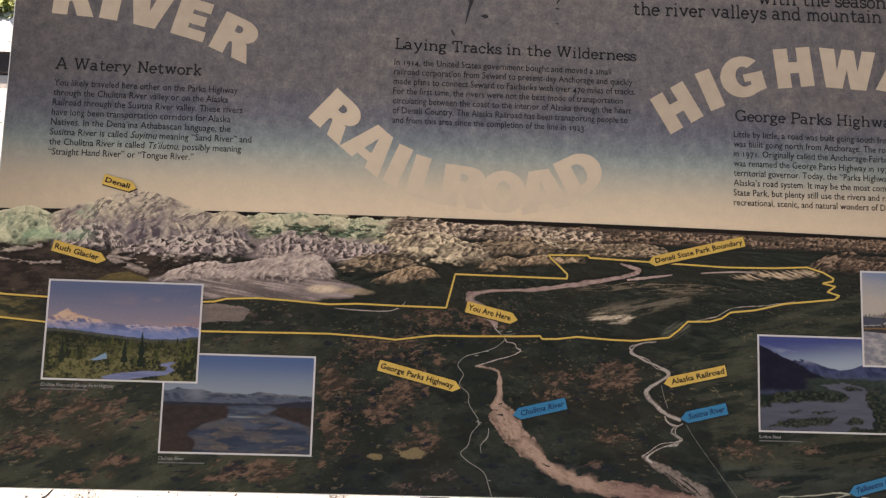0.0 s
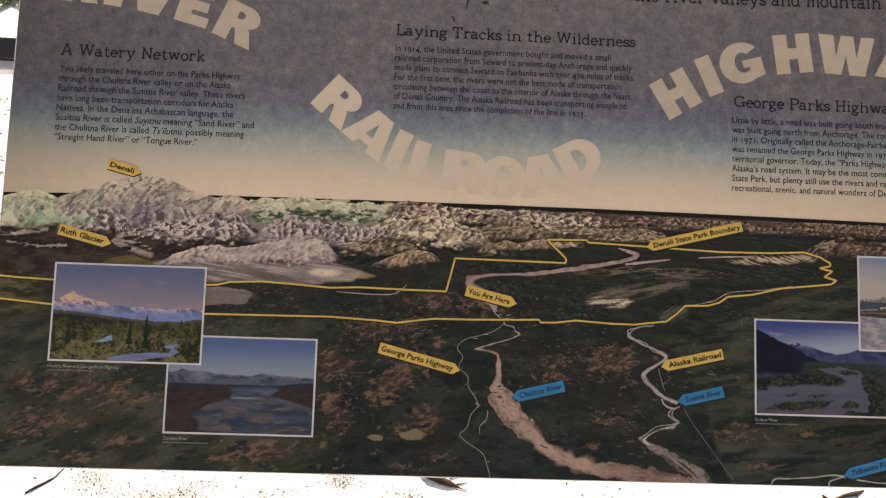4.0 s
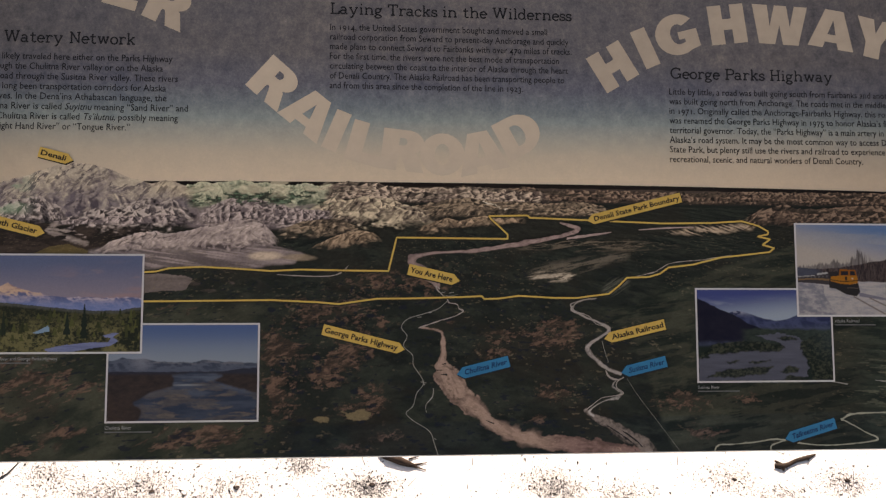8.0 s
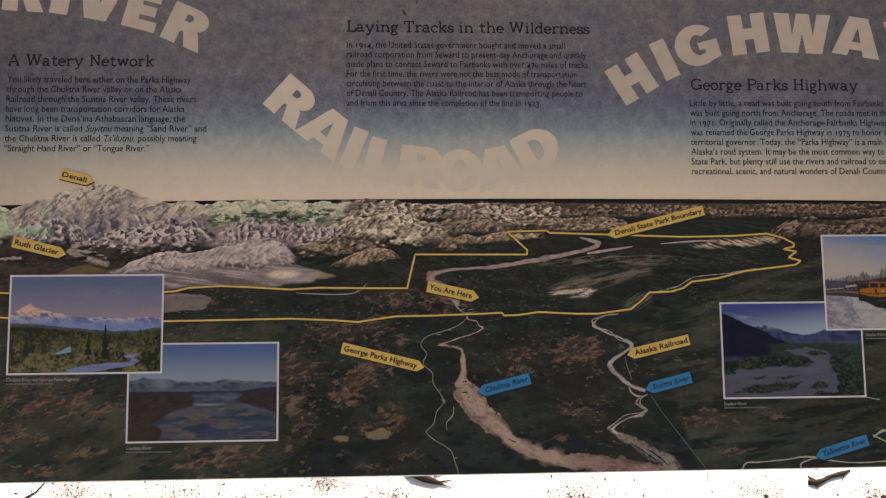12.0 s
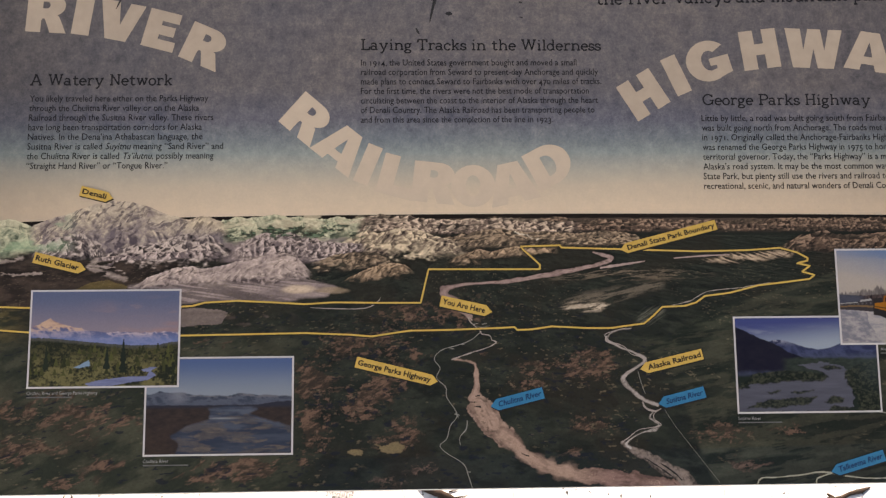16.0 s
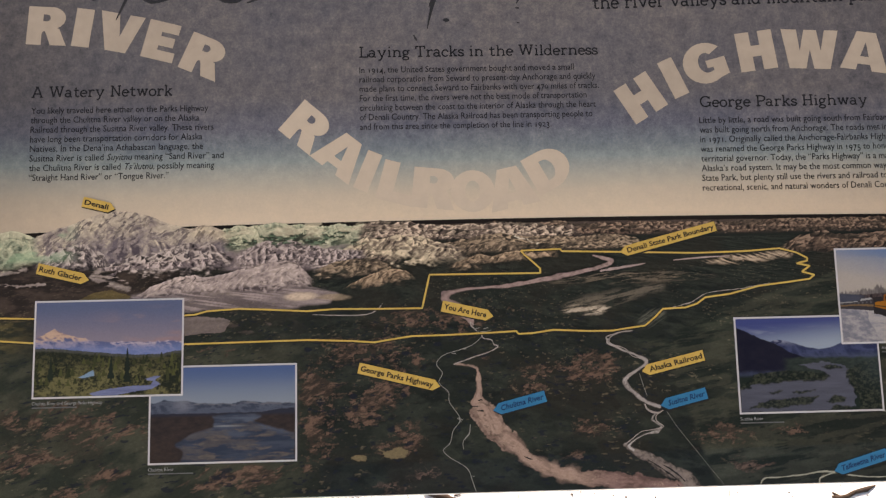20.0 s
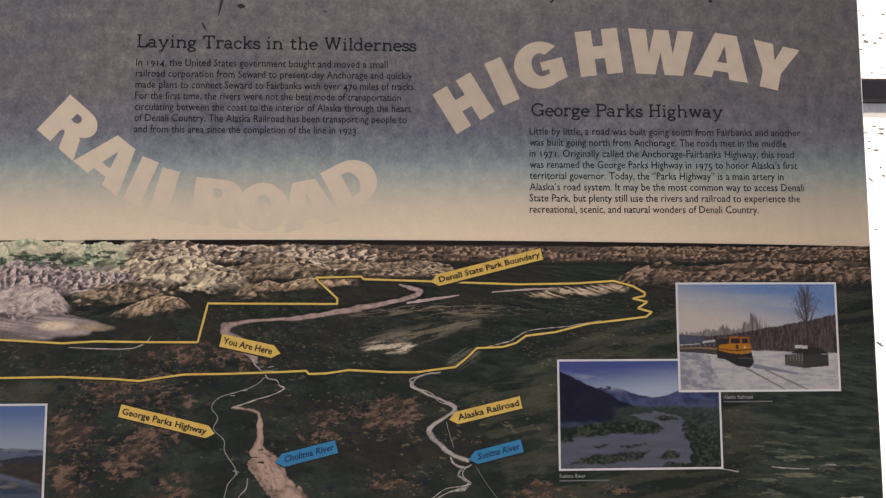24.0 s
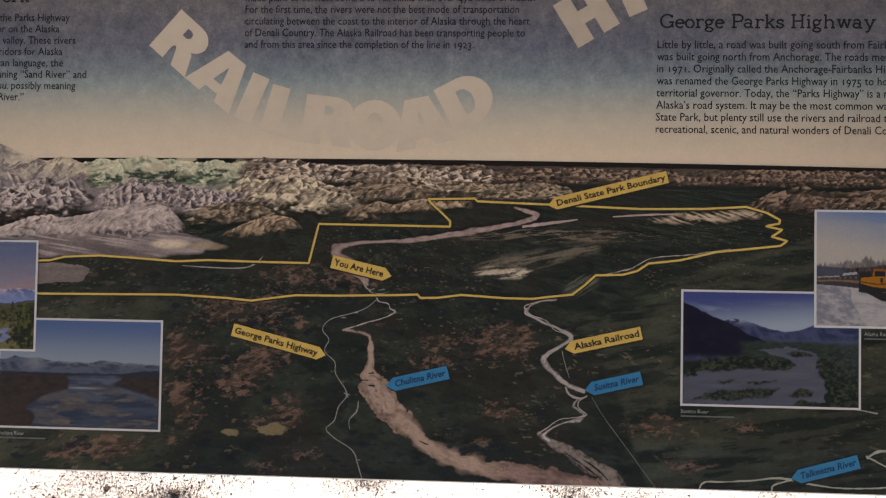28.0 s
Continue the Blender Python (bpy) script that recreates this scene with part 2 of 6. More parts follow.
def print_sheet(name, u, v, colours, lift, mat, parent, label=""):
    """A printed sheet: a grid of places on the board in millimetres, with a colour at each."""
    rows, cols = u.shape
    data = bpy.data.meshes.new(name)
    co = np.stack([u / 1000, np.full(u.shape, -lift / 1000), v / 1000], -1).reshape(-1, 3)
    n = np.arange(rows * cols).reshape(rows, cols)
    quads = np.stack([n[:-1, :-1], n[:-1, 1:], n[1:, 1:], n[1:, :-1]], -1).reshape(-1, 4)
    data.vertices.add(len(co))
    data.vertices.foreach_set("co", co.ravel())
    data.loops.add(quads.size)
    data.loops.foreach_set("vertex_index", quads.ravel().astype(np.int32))
    data.polygons.add(len(quads))
    data.polygons.foreach_set("loop_start", np.arange(0, quads.size, 4, dtype=np.int32))
    data.update(calc_edges=True)
    ink = data.color_attributes.new("ink", "FLOAT_COLOR", "POINT")
    ink.data.foreach_set("color", np.concatenate([np.clip(colours, 0, 1).reshape(-1, 3), np.ones((len(co), 1))], 1).astype(np.float32).ravel())
    data.materials.append(mat)
    ob = new(name, data)
    ob.matrix_basis, ob.parent = BOARD if parent.parent is None else Matrix(), parent
    return tagged(ob, label) if label else ob


ink = print_material("printed_ink")


def horizon(u):
    """The height of the far edge of the printed land."""
    return 104.4 - 1.6e-5 * (u - 60) ** 2 - 2.0 * step(-330, -500, u)


def ink_of(r, g, b):
    """The ink's own colour, from the shade (0 to 255) that it has beside cream paper of shade 190, 165, 138."""
    tone = lambda c: ((c / 255 + 0.055) / 1.055) ** 2.4
    return np.array((tone(r) / 0.515 * 0.63, tone(g) / 0.376 * 0.475, tone(b) / 0.254 * 0.305))


# lit, shaded and rock colours of the printed ranges
MINT = ((178, 168, 142), (146, 146, 124), (92, 100, 84))
CREAM = ((190, 166, 141), (124, 104, 92), (60, 50, 46))
DOME = ((184, 163, 143), (134, 117, 114), (84, 72, 78))
LILAC = ((168, 146, 140), (112, 96, 96), (54, 45, 47))
SNOW = ((184, 160, 151), (138, 119, 117), (72, 60, 61))
FRONT = ((168, 148, 140), (96, 83, 84), (44, 37, 38))
BROWN = ((150, 124, 104), (96, 79, 67), (50, 44, 38))
TAN = ((166, 135, 112), (114, 92, 76), (58, 49, 42))
FAR = ((178, 152, 134), (108, 88, 80), (54, 44, 41))
DUSK = ((136, 108, 92), (82, 64, 55), (44, 37, 33))
# crest (u, v), height of the foot at both ends, colours, fineness, lean of the ribs, ridges behind one another and their pitch, jaggedness, seed
RANGES = []
RANGES.append(([(20, 97), (60, 98.5), (89, 100.6), (134, 98), (159, 100), (185, 97), (263, 96.5), (344, 96), (460, 97), (540, 97.5), (706, 97)], (86, 82), DUSK, 1.25, 0.5, 4, 3.6, 1.7, 11))
RANGES.append(([(-512, 94), (-497, 97.5), (-481, 102), (-468, 99), (-453, 92.5), (-436, 93.8), (-415, 91.6), (-398, 85)], (60, 70), MINT, 0.75, 0.6, 2, 9, 1.4, 12))
RANGES.append(([(-245, 96), (-231, 98), (-219, 101.4), (-203, 100), (-191, 102), (-170, 105), (-156, 101.7), (-141, 103), (-129, 100), (-108, 99.6), (-95, 102.6), (-82, 100), (-56, 101)], (74, 78), MINT, 1.2, 0.4, 3, 7, 2.2, 13))
RANGES.append(([(-78, 98), (-67, 101), (-49, 105), (-37, 102), (-13, 102), (5, 98), (35, 97.5), (65, 98), (110, 99.5), (150, 96), (190, 93)], (82, 80), FAR, 1.1, 0.8, 3, 6, 2.2, 14))
RANGES.append(([(22, 76), (45, 80), (62, 83.5), (95, 86.5), (121, 82), (150, 83.5), (182, 80.5), (208, 83), (237, 82), (262, 76)], (64, 66), BROWN, 1.1, 1.4, 3, 5, 1.8, 15))
GREAT = ([(-458, 90), (-442, 97.5), (-425, 103), (-412, 107), (-396, 113.5), (-382, 118), (-368, 121.5), (-350, 122.3), (-335, 120.5), (-320, 116), (-308, 111), (-296, 105.5), (-281, 102), (-269, 99.5), (-255, 103.5), (-246, 102), (-235, 97), (-222, 88)], (62, 68), DOME, 0.85, 0.35, 1, 9, 1.5, 16)
RANGES.append(GREAT)
RANGES.append(([(-92, 74), (-66, 84.7), (-48, 84), (-31, 87.5), (-19, 85), (-7, 87), (11, 80), (35, 75), (52, 69)], (60, 56), CREAM, 1.0, 1.3, 2, 7, 2.2, 17))
RANGES.append(([(-222, 66), (-204, 75), (-187, 83), (-169, 81), (-152, 83), (-134, 78), (-113, 74), (-92, 71), (-62, 68)], (54, 54), LILAC, 1.25, 0.5, 3, 6.5, 2.4, 18))
RANGES.append(([(-454, 58), (-440, 70), (-429, 78), (-414, 81), (-397, 84), (-385, 78), (-373, 71), (-362, 58)], (53, 55), FRONT, 1.0, 0.6, 2, 8, 2.2, 19))
RANGES.append(([(-372, 56), (-355, 63), (-335, 70), (-312, 72.5), (-289, 79), (-271, 83), (-259, 78), (-250, 82.5), (-238, 76), (-229, 69), (-216, 57)], (51, 53), FRONT, 0.95, 0.5, 2, 9, 2.0, 20))
RANGES.append(([(-385, 55), (-350, 58.5), (-318, 61), (-285, 62), (-250, 64), (-232, 58)], (51, 54), LILAC, 0.9, 0.2, 1, 6, 1.2, 21))
RANGES.append(([(-128, 48), (-118, 51), (-98, 57), (-77, 61), (-53, 59), (-32, 50)], (36, 42), BROWN, 0.95, 0.9, 2, 7, 1.4, 22))
RANGES.append(([(30, 48), (54, 58), (69, 62.5), (84, 60), (96, 62), (112, 65), (140, 66), (165, 64)], (46, 58), TAN, 1.1, 1.3, 1, 6, 1.4, 23))
RANGES.append(([(-95, 24), (-76, 34), (-53, 43), (-35, 47), (-20, 44.5), (-6, 35)], (22, 34), TAN, 1.1, 1.2, 1, 6, 1.4, 24))
RANGES.append(([(-336, 20), (-318, 31), (-303, 36), (-286, 42), (-266, 44.7), (-251, 41), (-234, 44.3), (-216, 49.5), (-199, 54), (-180, 56), (-160, 50)], (20, 30), SNOW, 0.95, 0.9, 2, 7, 2.0, 25))
RANGES.append(([(-236, 38), (-211, 48), (-191, 53.4), (-171, 58.6), (-159, 60), (-145, 55), (-134, 43), (-126, 34)], (26, 30), SNOW, 1.0, 0.7, 2, 8, 1.8, 26))
RANGES.append(([(425, 62), (452, 76), (480, 81.7), (505, 76), (544, 79), (593, 82), (628, 79), (664, 82), (706, 80)], (58, 59), DUSK, 0.9, 1.0, 3, 6, 1.6, 27))


def crest_line(us, crest, fine, jag, seed):
    """The skyline of a range: the smooth line through its crest, made jagged."""
    return np.interp(us, *zip(*crest)) + jag * 2.6 * (ridges(us * 0.075 * fine, us * 0, seed, 4, 0.55) - 0.62)


def peak(p, us, bounds, at, apex, tall, broad, lean, lit, shade, rock, seed, strength):
    """One mountain: a lit face and a shaded one meeting in a crooked ridge, ribbed from the apex down."""
    i0, i1 = np.searchsorted(us, (at - 1.4 * broad, at + 1.4 * broad))
    near = np.flatnonzero((bounds[1] > apex - tall * 1.1) & (bounds[0] < apex + 0.5))
    if i1 - i0 < 3 or not len(near):
        return
    q = np.s_[near[0]:near[-1] + 1, i0:i1]
    x, y = p.x[q] - at, apex - p.y[q]
    way = x / np.maximum(y, 0.15)
    wob = cloud(p.x[q] * 0.11, p.y[q] * 0.2, seed, 3, 0.65) - 0.5
    edge = broad / tall
    m = step(edge * 1.25, edge * 0.75, np.abs(way) * (1 + 1.2 * wob)) * step(0.0, 0.5, y) * step(tall, tall * 0.45, y + tall * 0.9 * wob)
    crook = lean + edge * 0.8 * (grain2(y * 0.22 + seed, y * 0, seed) - 0.5)
    face = step(0.16, -0.10, way - crook + 0.5 * wob)
    rib = grain2(way * 3.4 / edge + 0.10 * y, y * 0.10, seed + 3)
    rib2 = grain2(way * 7.5 / edge - 0.2 * y, y * 0.2, seed + 5)
    light = 0.16 + 0.66 * face + 0.60 * (rib - 0.5) + 0.45 * (rib2 - 0.5) + 0.5 * wob
    h, d = step(0.34, 0.78, light)[..., None], step(0.27, 0.05, light)[..., None]
    tone = (shade * 0.92 * (1 - h) + lit * 1.28 * h) * (1 - d) + rock * d
    m = (m * strength * (0.12 + 0.88 * step(0.38, 0.56, cloud(p.x[q] * 0.035, p.y[q] * 0.08, 77, 3))))[..., None]
    p.c[q] += (tone - p.c[q]) * m


def paint_ranges(p, us):
    """Ranges laid one before the other, lit from the upper left, their ribs running down from the crests."""
    bounds = p.y.min(1), p.y.max(1)
    for crest, feet, tones, fine, lean, count, pitch, jag, seed in RANGES:
        lit, shade, rock = (ink_of(*t) for t in tones)
        cols = slice(*np.searchsorted(us, (crest[0][0] - 2, crest[-1][0] + 2)))
        uc = us[cols]
        ends = step(crest[0][0], crest[0][0] + 14, uc) * step(crest[-1][0], crest[-1][0] - 14, uc)
        if crest[0][0] < -505:
            ends = step(crest[-1][0], crest[-1][0] - 14, uc)
        if crest[-1][0] > 700:
            ends = step(crest[0][0], crest[0][0] + 14, uc)
        for n in range(count):
            k = seed * 7 + n * 3
            top = crest_line(uc, crest, fine, jag, k) - n * pitch * (0.7 + 0.6 * cloud(uc * 0.02, uc * 0, k + 1, 2))
            low = np.interp(uc, (crest[0][0], crest[-1][0]), feet)
            near = np.flatnonzero((p.y[:, cols].max(1) > min(feet) - 8) & (p.y[:, cols].min(1) < top.max() + 1))
            rows = slice(near[0], near[-1] + 1)
            u, v = p.x[rows, cols], p.y[rows, cols]
            deep = top[None] - v
            rel = deep / np.maximum(top - low, 3.0)[None]
            fog = cloud(u * 0.05 * fine, v * 0.11 * fine, k + 3, 4) - 0.5
            mask = step(-0.25, 0.35, deep) * step(1.12, 0.78, rel + 0.75 * fog) * ends[None]
            if seed in (22, 23, 24):
                mask = mask * step(0.30, 0.55, cloud(u * 0.045, v * 0.10, k + 8, 4) + 0.25 * step(0.5, 0.0, rel))
            warp = cloud(u * 0.025 * fine, v * 0.06 * fine, k + 5, 3) - 0.5
            a = (u + lean * deep) * 0.085 * fine + 1.6 * warp
            b = (deep * 0.085 - 0.02 * u) * fine + 1.3 * warp
            e = 0.11
            rise = crags(a + e, b - e * 0.4, k + 7, 4, 0.66) - crags(a - e, b + e * 0.4, k + 7, 4, 0.66)
            # thin dark ribs of rock, running down the slopes in patches
            rib = np.abs(2 * grain2((u + 1.6 * lean * deep) * 0.17 * fine + 4 * warp, deep * 0.10 * fine - 2 * warp, k + 9) - 1)
            rib2 = np.abs(2 * grain2((u - 0.9 * deep) * 0.26 * fine - 5 * warp, deep * 0.15 * fine + 3 * warp, k + 19) - 1)
            ribs = np.maximum(step(0.22, 0.06, rib), 0.8 * step(0.24, 0.06, rib2)) * step(-0.06, 0.10, fog)
            light = 0.54 + 0.9 * rise + 0.9 * fog - 0.18 * np.clip(rel, 0, 1) + 0.14 * step(0.2, 0.0, rel)
            h, d = step(0.42, 0.78, light)[..., None], np.maximum(step(0.34, 0.14, light), 0.75 * ribs * step(0.03, 0.15, rel))[..., None]
            tone = (shade * (1 - h) + lit * h) * (1 - d) + rock * d
            if tones is MINT:
                bare = (step(0.50, 0.56, cloud(u * 0.07, v * 0.15, 93, 4) + 0.05 * (seed == 13)) * step(0.10, 0.3, rel) * (0.9 if seed == 13 else 0.2))[..., None]
                tone = tone * (1 - bare) + ink_of(58, 68, 56) * bare
                pale_ = (step(0.50, 0.66, cloud(u * 0.035, v * 0.09, 96, 3)) * 0.7)[..., None]
                tone = tone * (1 - pale_) + ink_of(178, 166, 142) * pale_
            if tones in (DUSK, FAR, BROWN):
                gully = (step(0.50, 0.62, cloud(u * 0.018, v * 0.16, k + 13, 4)) * 0.7)[..., None]
                tone = tone * (1 - gully) + ink_of(48, 43, 37) * gully
            if tones is DOME:
                bare = (step(0.45, 0.60, cloud(u * 0.09, v * 0.12, 94, 5, 0.65)) * step(0.18, 0.45, rel) * 0.65)[..., None]
                tone = tone * (1 - bare) + ink_of(116, 102, 106) * bare
                glow = (step(-285, -262, u) * step(0.55, 0.2, rel) * 0.8)[..., None]
                tone = tone * (1 - glow) + ink_of(198, 172, 142) * glow
            m = mask[..., None]
            p.c[rows, cols] = p.c[rows, cols] * (1 - m) + tone * m
            # single peaks along this crest, from an apex down
            r = np.random.RandomState(k)
            spots = []
            gap = (19.0 if tones is SNOW else 12.0 if tones in (FAR, DUSK, BROWN) else 15.0) / fine
            at = uc[0] + gap * r.rand()
            while at < uc[-1]:
                spots.append((at, r.rand(), r.rand(), r.rand()))
                at += gap * (0.55 + 0.9 * r.rand())
            for extra in range(2 if tones is not DOME else 4):
                here = []
                for at, a, c, d in spots:
                    i = min(int(np.searchsorted(uc, at)), len(uc) - 1)
                    room = top[i] - low[i]
                    apex = top[i] - (0.6 + extra * (0.24 + 0.10 * a) * room if tones is DOME else 0.5 + extra * pitch * (0.35 + 0.5 * a))
                    tall = min((0.55 + 0.9 * c) * gap, max(apex - low[i], 3.5))
                    if tones in (FAR, DUSK, BROWN):
                        tall, d = tall * 0.62, d + 1.6
                    elif c > 0.8:
                        tall *= 1.5
                    if ends[i] > 0.5 and apex - low[i] > 2.5 and not 0.42 < d - int(d) < 0.60:
                        here.append((apex, at + extra * gap * 0.5 * (d - 0.2), tall, (0.9 + 0.8 * d) * tall * (0.75 if tones is DOME else 1.0), a))
                for apex, at, tall, broad, a in sorted(here, reverse=True):
                    if tones is DUSK and a > 0.6:
                        continue
                    peak(p, us, bounds, at, apex, tall, broad, 0.35 * lean, lit, shade, rock, int(a * 900) + k, 0.3 if tones is DOME else 0.5 if tones in (MINT, SNOW) else 0.55 if seed in (22, 24) else 0.85)
            if tones in (DOME, SNOW):
                # open snowfields, broken by small patches and thin bent lines of bare rock
                field = mask * (0.62 * step(0.70, 0.25, rel + 0.5 * fog) if tones is DOME else 0.55 * step(1.0, 0.5, rel))
                tint = step(0.30, 0.68, cloud((u + 0.6 * deep) * 0.06, v * 0.09, k + 31, 4, 0.6))[..., None]
                fill = (0.8 * shade + 0.2 * lit) * (1 - tint) + lit * 1.12 * tint
                bend = np.abs(2 * grain2((u + 1.1 * deep) * 0.085 + 5 * warp, (deep - 0.25 * u) * 0.07 - 3 * warp, k + 33) - 1)
                line = step(0.16, 0.05, bend) * step(-0.14, 0.0, fog) * (0.95 if tones is SNOW else 0.45)
                spot = step(0.54, 0.62, cloud((u + 0.7 * deep) * 0.20, v * 0.13, k + 35, 4, 0.65)) * (0.9 if tones is DOME else 0.3)
                bare = np.maximum(line, spot)[..., None]
                fill = fill * (1 - bare) + rock * 0.9 * bare
                m = field[..., None]
                p.c[rows, cols] = p.c[rows, cols] * (1 - m) + fill * m


def blurred(m, r):
    """A mask softened over r cells."""
    for axis in (0, 1):
        m = sum(np.roll(m, k, axis) for k in range(-r, r + 1)) / (2 * r + 1)
    return m


def paint_map():
    us = np.linspace(LEFT + 1.6, RIGHT - 1.6, 1840).astype(np.float32)
    top = np.maximum(horizon(us), np.max([np.where((us > c[0][0] + 3) & (us < c[-1][0] - 3), crest_line(us, c, fine, jag, seed * 7), 0) for c, feet, tones, fine, lean, count, pitch, jag, seed in (RANGES[1], RANGES[2], RANGES[3], GREAT)], axis=0))
    share = np.concatenate([np.linspace(0, 0.73, 310)[:-1], np.linspace(0.73, 1, 200)])[:, None]
    v = FOOT + 1.6 + share * (top[None] - 0.1 - FOOT - 1.6)
    v = v.astype(np.float32)
    u = np.broadcast_to(us, v.shape)
    whole = Paint(u, v, ink_of(32, 35, 31))
    p = whole.cut(-600, 800, -300, 72)
    u, v = p.x, p.y
    far = (107 - v).clip(0) + 14                      # how near the printed ground is: large at the foot
    wu, wv = u + 9 * (cloud(u * 0.06, v * 0.09, 31) - 0.5), v + 5 * (cloud(u * 0.06, v * 0.12, 41) - 0.5)
    ru, rv = u + 5 * (cloud(u * 0.25, v * 0.4, 33, 4) - 0.5), v + 3.5 * (cloud(u * 0.25, v * 0.4, 43, 4) - 0.5)
    # forest floor: dark greens with lighter moss, streaked along the view
    sx, sy = u / far * 22, np.log(far) * 36
    p.between(step(0.42, 0.66, cloud(sx * 0.35, sy * 0.55, 51)) * 0.85, ink_of(34, 38, 33), ink_of(54, 56, 48), cloud(sx * 1.6, sy * 2, 52))
    p.lay(step(0.56, 0.74, cloud(sx * 0.5 + 9, sy * 0.7, 53)) * 0.8, ink_of(23, 25, 24))
    p.between(step(-110, -180, u) * step(-20, -50, v), ink_of(40, 43, 36), ink_of(64, 63, 52), step(0.3, 0.72, cloud((u * 0.94 + v * 0.34) * 0.03, (v * 0.94 - u * 0.34) * 0.09, 59, 5, 0.6)))
    p.lay(step(0.50, 0.70, cloud(u * 0.012, v * 0.02, 57, 4)) * 0.5, ink_of(44, 38, 32))
    # pale green upland to the right of the railway
    upland = blurred(inside([(251.1, -43.5), (287.8, -41.2), (329.1, -15.1), (431.5, 14.2), (548, 50.5), (706, 50), (706, -238.2), (344.5, -234.5), (312.9, -145.4), (286.1, -80.5)], wu, wv), 4)
    grass = cloud(u * 0.016 + v * 0.01, v * 0.09 - u * 0.012, 55, 5, 0.6)
    p.between(upland * (0.35 + 0.65 * step(0.3, 0.6, cloud(sx * 0.2, sy * 0.5, 54))), ink_of(27, 32, 28), ink_of(56, 58, 48), step(0.42, 0.74, grass))
    p.lay(upland * step(0.60, 0.70, ridges(u * 0.014, v * 0.08 - u * 0.012, 58, 5, 0.62)) * 0.3, ink_of(80, 75, 62))
    far_right = step(540, 600, u) * step(20, -40, v)
    p.between(far_right * 0.8, ink_of(32, 40, 36), ink_of(64, 70, 60), step(0.3, 0.75, cloud(sx * 0.6, sy * 1.6, 56)))
    # brown bogs and clearings: slanting streaks beyond the photographs, scrawled patches in the middle
    lu, lp = u * 0.94 + v * 0.34, v * 0.94 - u * 0.34 + 16 * (cloud(u * 0.02, v * 0.03, 64, 3) - 0.5)
    streak = 0.5 * cloud(lu * 0.05, lp * 0.13, 61, 5, 0.68) + 0.5 * (ridges(lu * 0.035, lp * 0.11, 65, 5, 0.66) - 0.08)
    scrawl = 0.45 * cloud(wu * 0.09, wv * 0.17, 66, 5, 0.72) + 0.55 * (ridges(ru * 0.08, rv * 0.16, 67, 5, 0.72) - 0.06)
    side = step(-165, -110, u)
    bog = streak * (1 - side) + scrawl * side
    where = 0.0
    for cu, cv, ru_, rv_, w in BOGS:
        where = where + w * lump(u, v, cu, cv, ru_, rv_)
    where = where * (0.55 + 0.9 * cloud(u * 0.03, v * 0.05, 69, 3))
    bogs = step(0.56, 0.62, bog + 0.20 * np.clip(where, 0, 1.2) - 0.11)
    p.between(bogs * np.clip(where * 1.6, 0, 0.9), ink_of(54, 44, 38), ink_of(108, 81, 69), step(0.35, 0.7, cloud(lu * 0.12, lp * 0.3, 62, 4, 0.65)))
    for cu, cv, ru_, rv_ in ((-36.5, -165.3, 17, 7), (-75.6, -170.8, 10, 5)):
        p.lay(step(0.40, 0.56, lump(wu, wv, cu, cv, ru_, rv_) * (0.1 + 1.8 * cloud(u * 0.12, v * 0.24, 68, 4))), ink_of(112, 95, 72))
    # small dark lakes
    for cu, cv in ((15.6, -43), (-83, -99.6), (-39, -139), (-99, -170.4), (-22.7, -51.6), (-54.4, -61), (-134, -46), (47.5, -166), (-118, -104)):
        p.lay(step(0.45, 0.60, lump(wu, wv, cu, cv, 6, 3.2)) * 0.9, ink_of(26, 28, 36))
    lakes = step(0.70, 0.74, cloud(sx * 1.2, sy * 1.9, 63, 3)) * step(30, -20, v) * step(330, 250, u)
    p.lay(lakes * 0.8, ink_of(26, 28, 36))
    # a second aerial sheet begins along a straight seam: darker and bluer
    sheet = step(-174, -176.5, v - 0.015 * u) * step(-125, -118, u)
    p.c *= 1 - sheet[..., None] * (1 - np.array((0.86, 0.95, 1.08)))
    # middle hills inside the boundary: striped brown slopes
    for outline, dark, light, lean_, k in (
        ([(140, 27), (201, 36), (283, 37), (352, 30), (310, 25), (201, 24)], (35, 36, 31), (98, 84, 72), 0.06, 72),
        ([(164, -3), (185, 8), (229, 15), (285, 23), (282, 15), (256, 8), (222, -3), (176, -9)], (33, 35, 30), (100, 88, 77), 0.20, 71),
        ([(330, 46), (376, 55), (413, 57), (447, 57.5), (436, 50.5), (393, 45.5)], (96, 80, 69), (176, 148, 126), -0.35, 76),
        ([(160, -7), (174, -2), (201, -1), (222, -3), (210, -11.4), (185, -10.5)], (136, 118, 102), (182, 160, 142), 0.15, 77),
        ([(250, -26), (261, -10), (285, -7), (286, -16), (266, -27)], (62, 62, 54), (98, 94, 84), 0.6, 78)):
        m = blurred(inside(outline, wu, wv), 2 if k == 77 else 5)
        flow = v - lean_ * u + 5 * (cloud(u * 0.02, v * 0.05, k + 5, 3) - 0.5)
        stripes = ridges((u - 1.2 * v) * 0.03, flow * 0.26, k, 5, 0.68)
        p.between(m * step(0.50, 0.70, stripes + 0.35 * (cloud(u * 0.02, v * 0.07, k + 3, 4) - 0.5)), ink_of(*dark), ink_of(*light), step(0.54, 0.80, stripes + 0.2 * (cloud(u * 0.2, v * 0.5, k + 8, 3) - 0.5)))
    # the ground from which the far ranges rise
    p = whole.cut(-600, 800, 40, 200)
    u, v = p.x, p.y
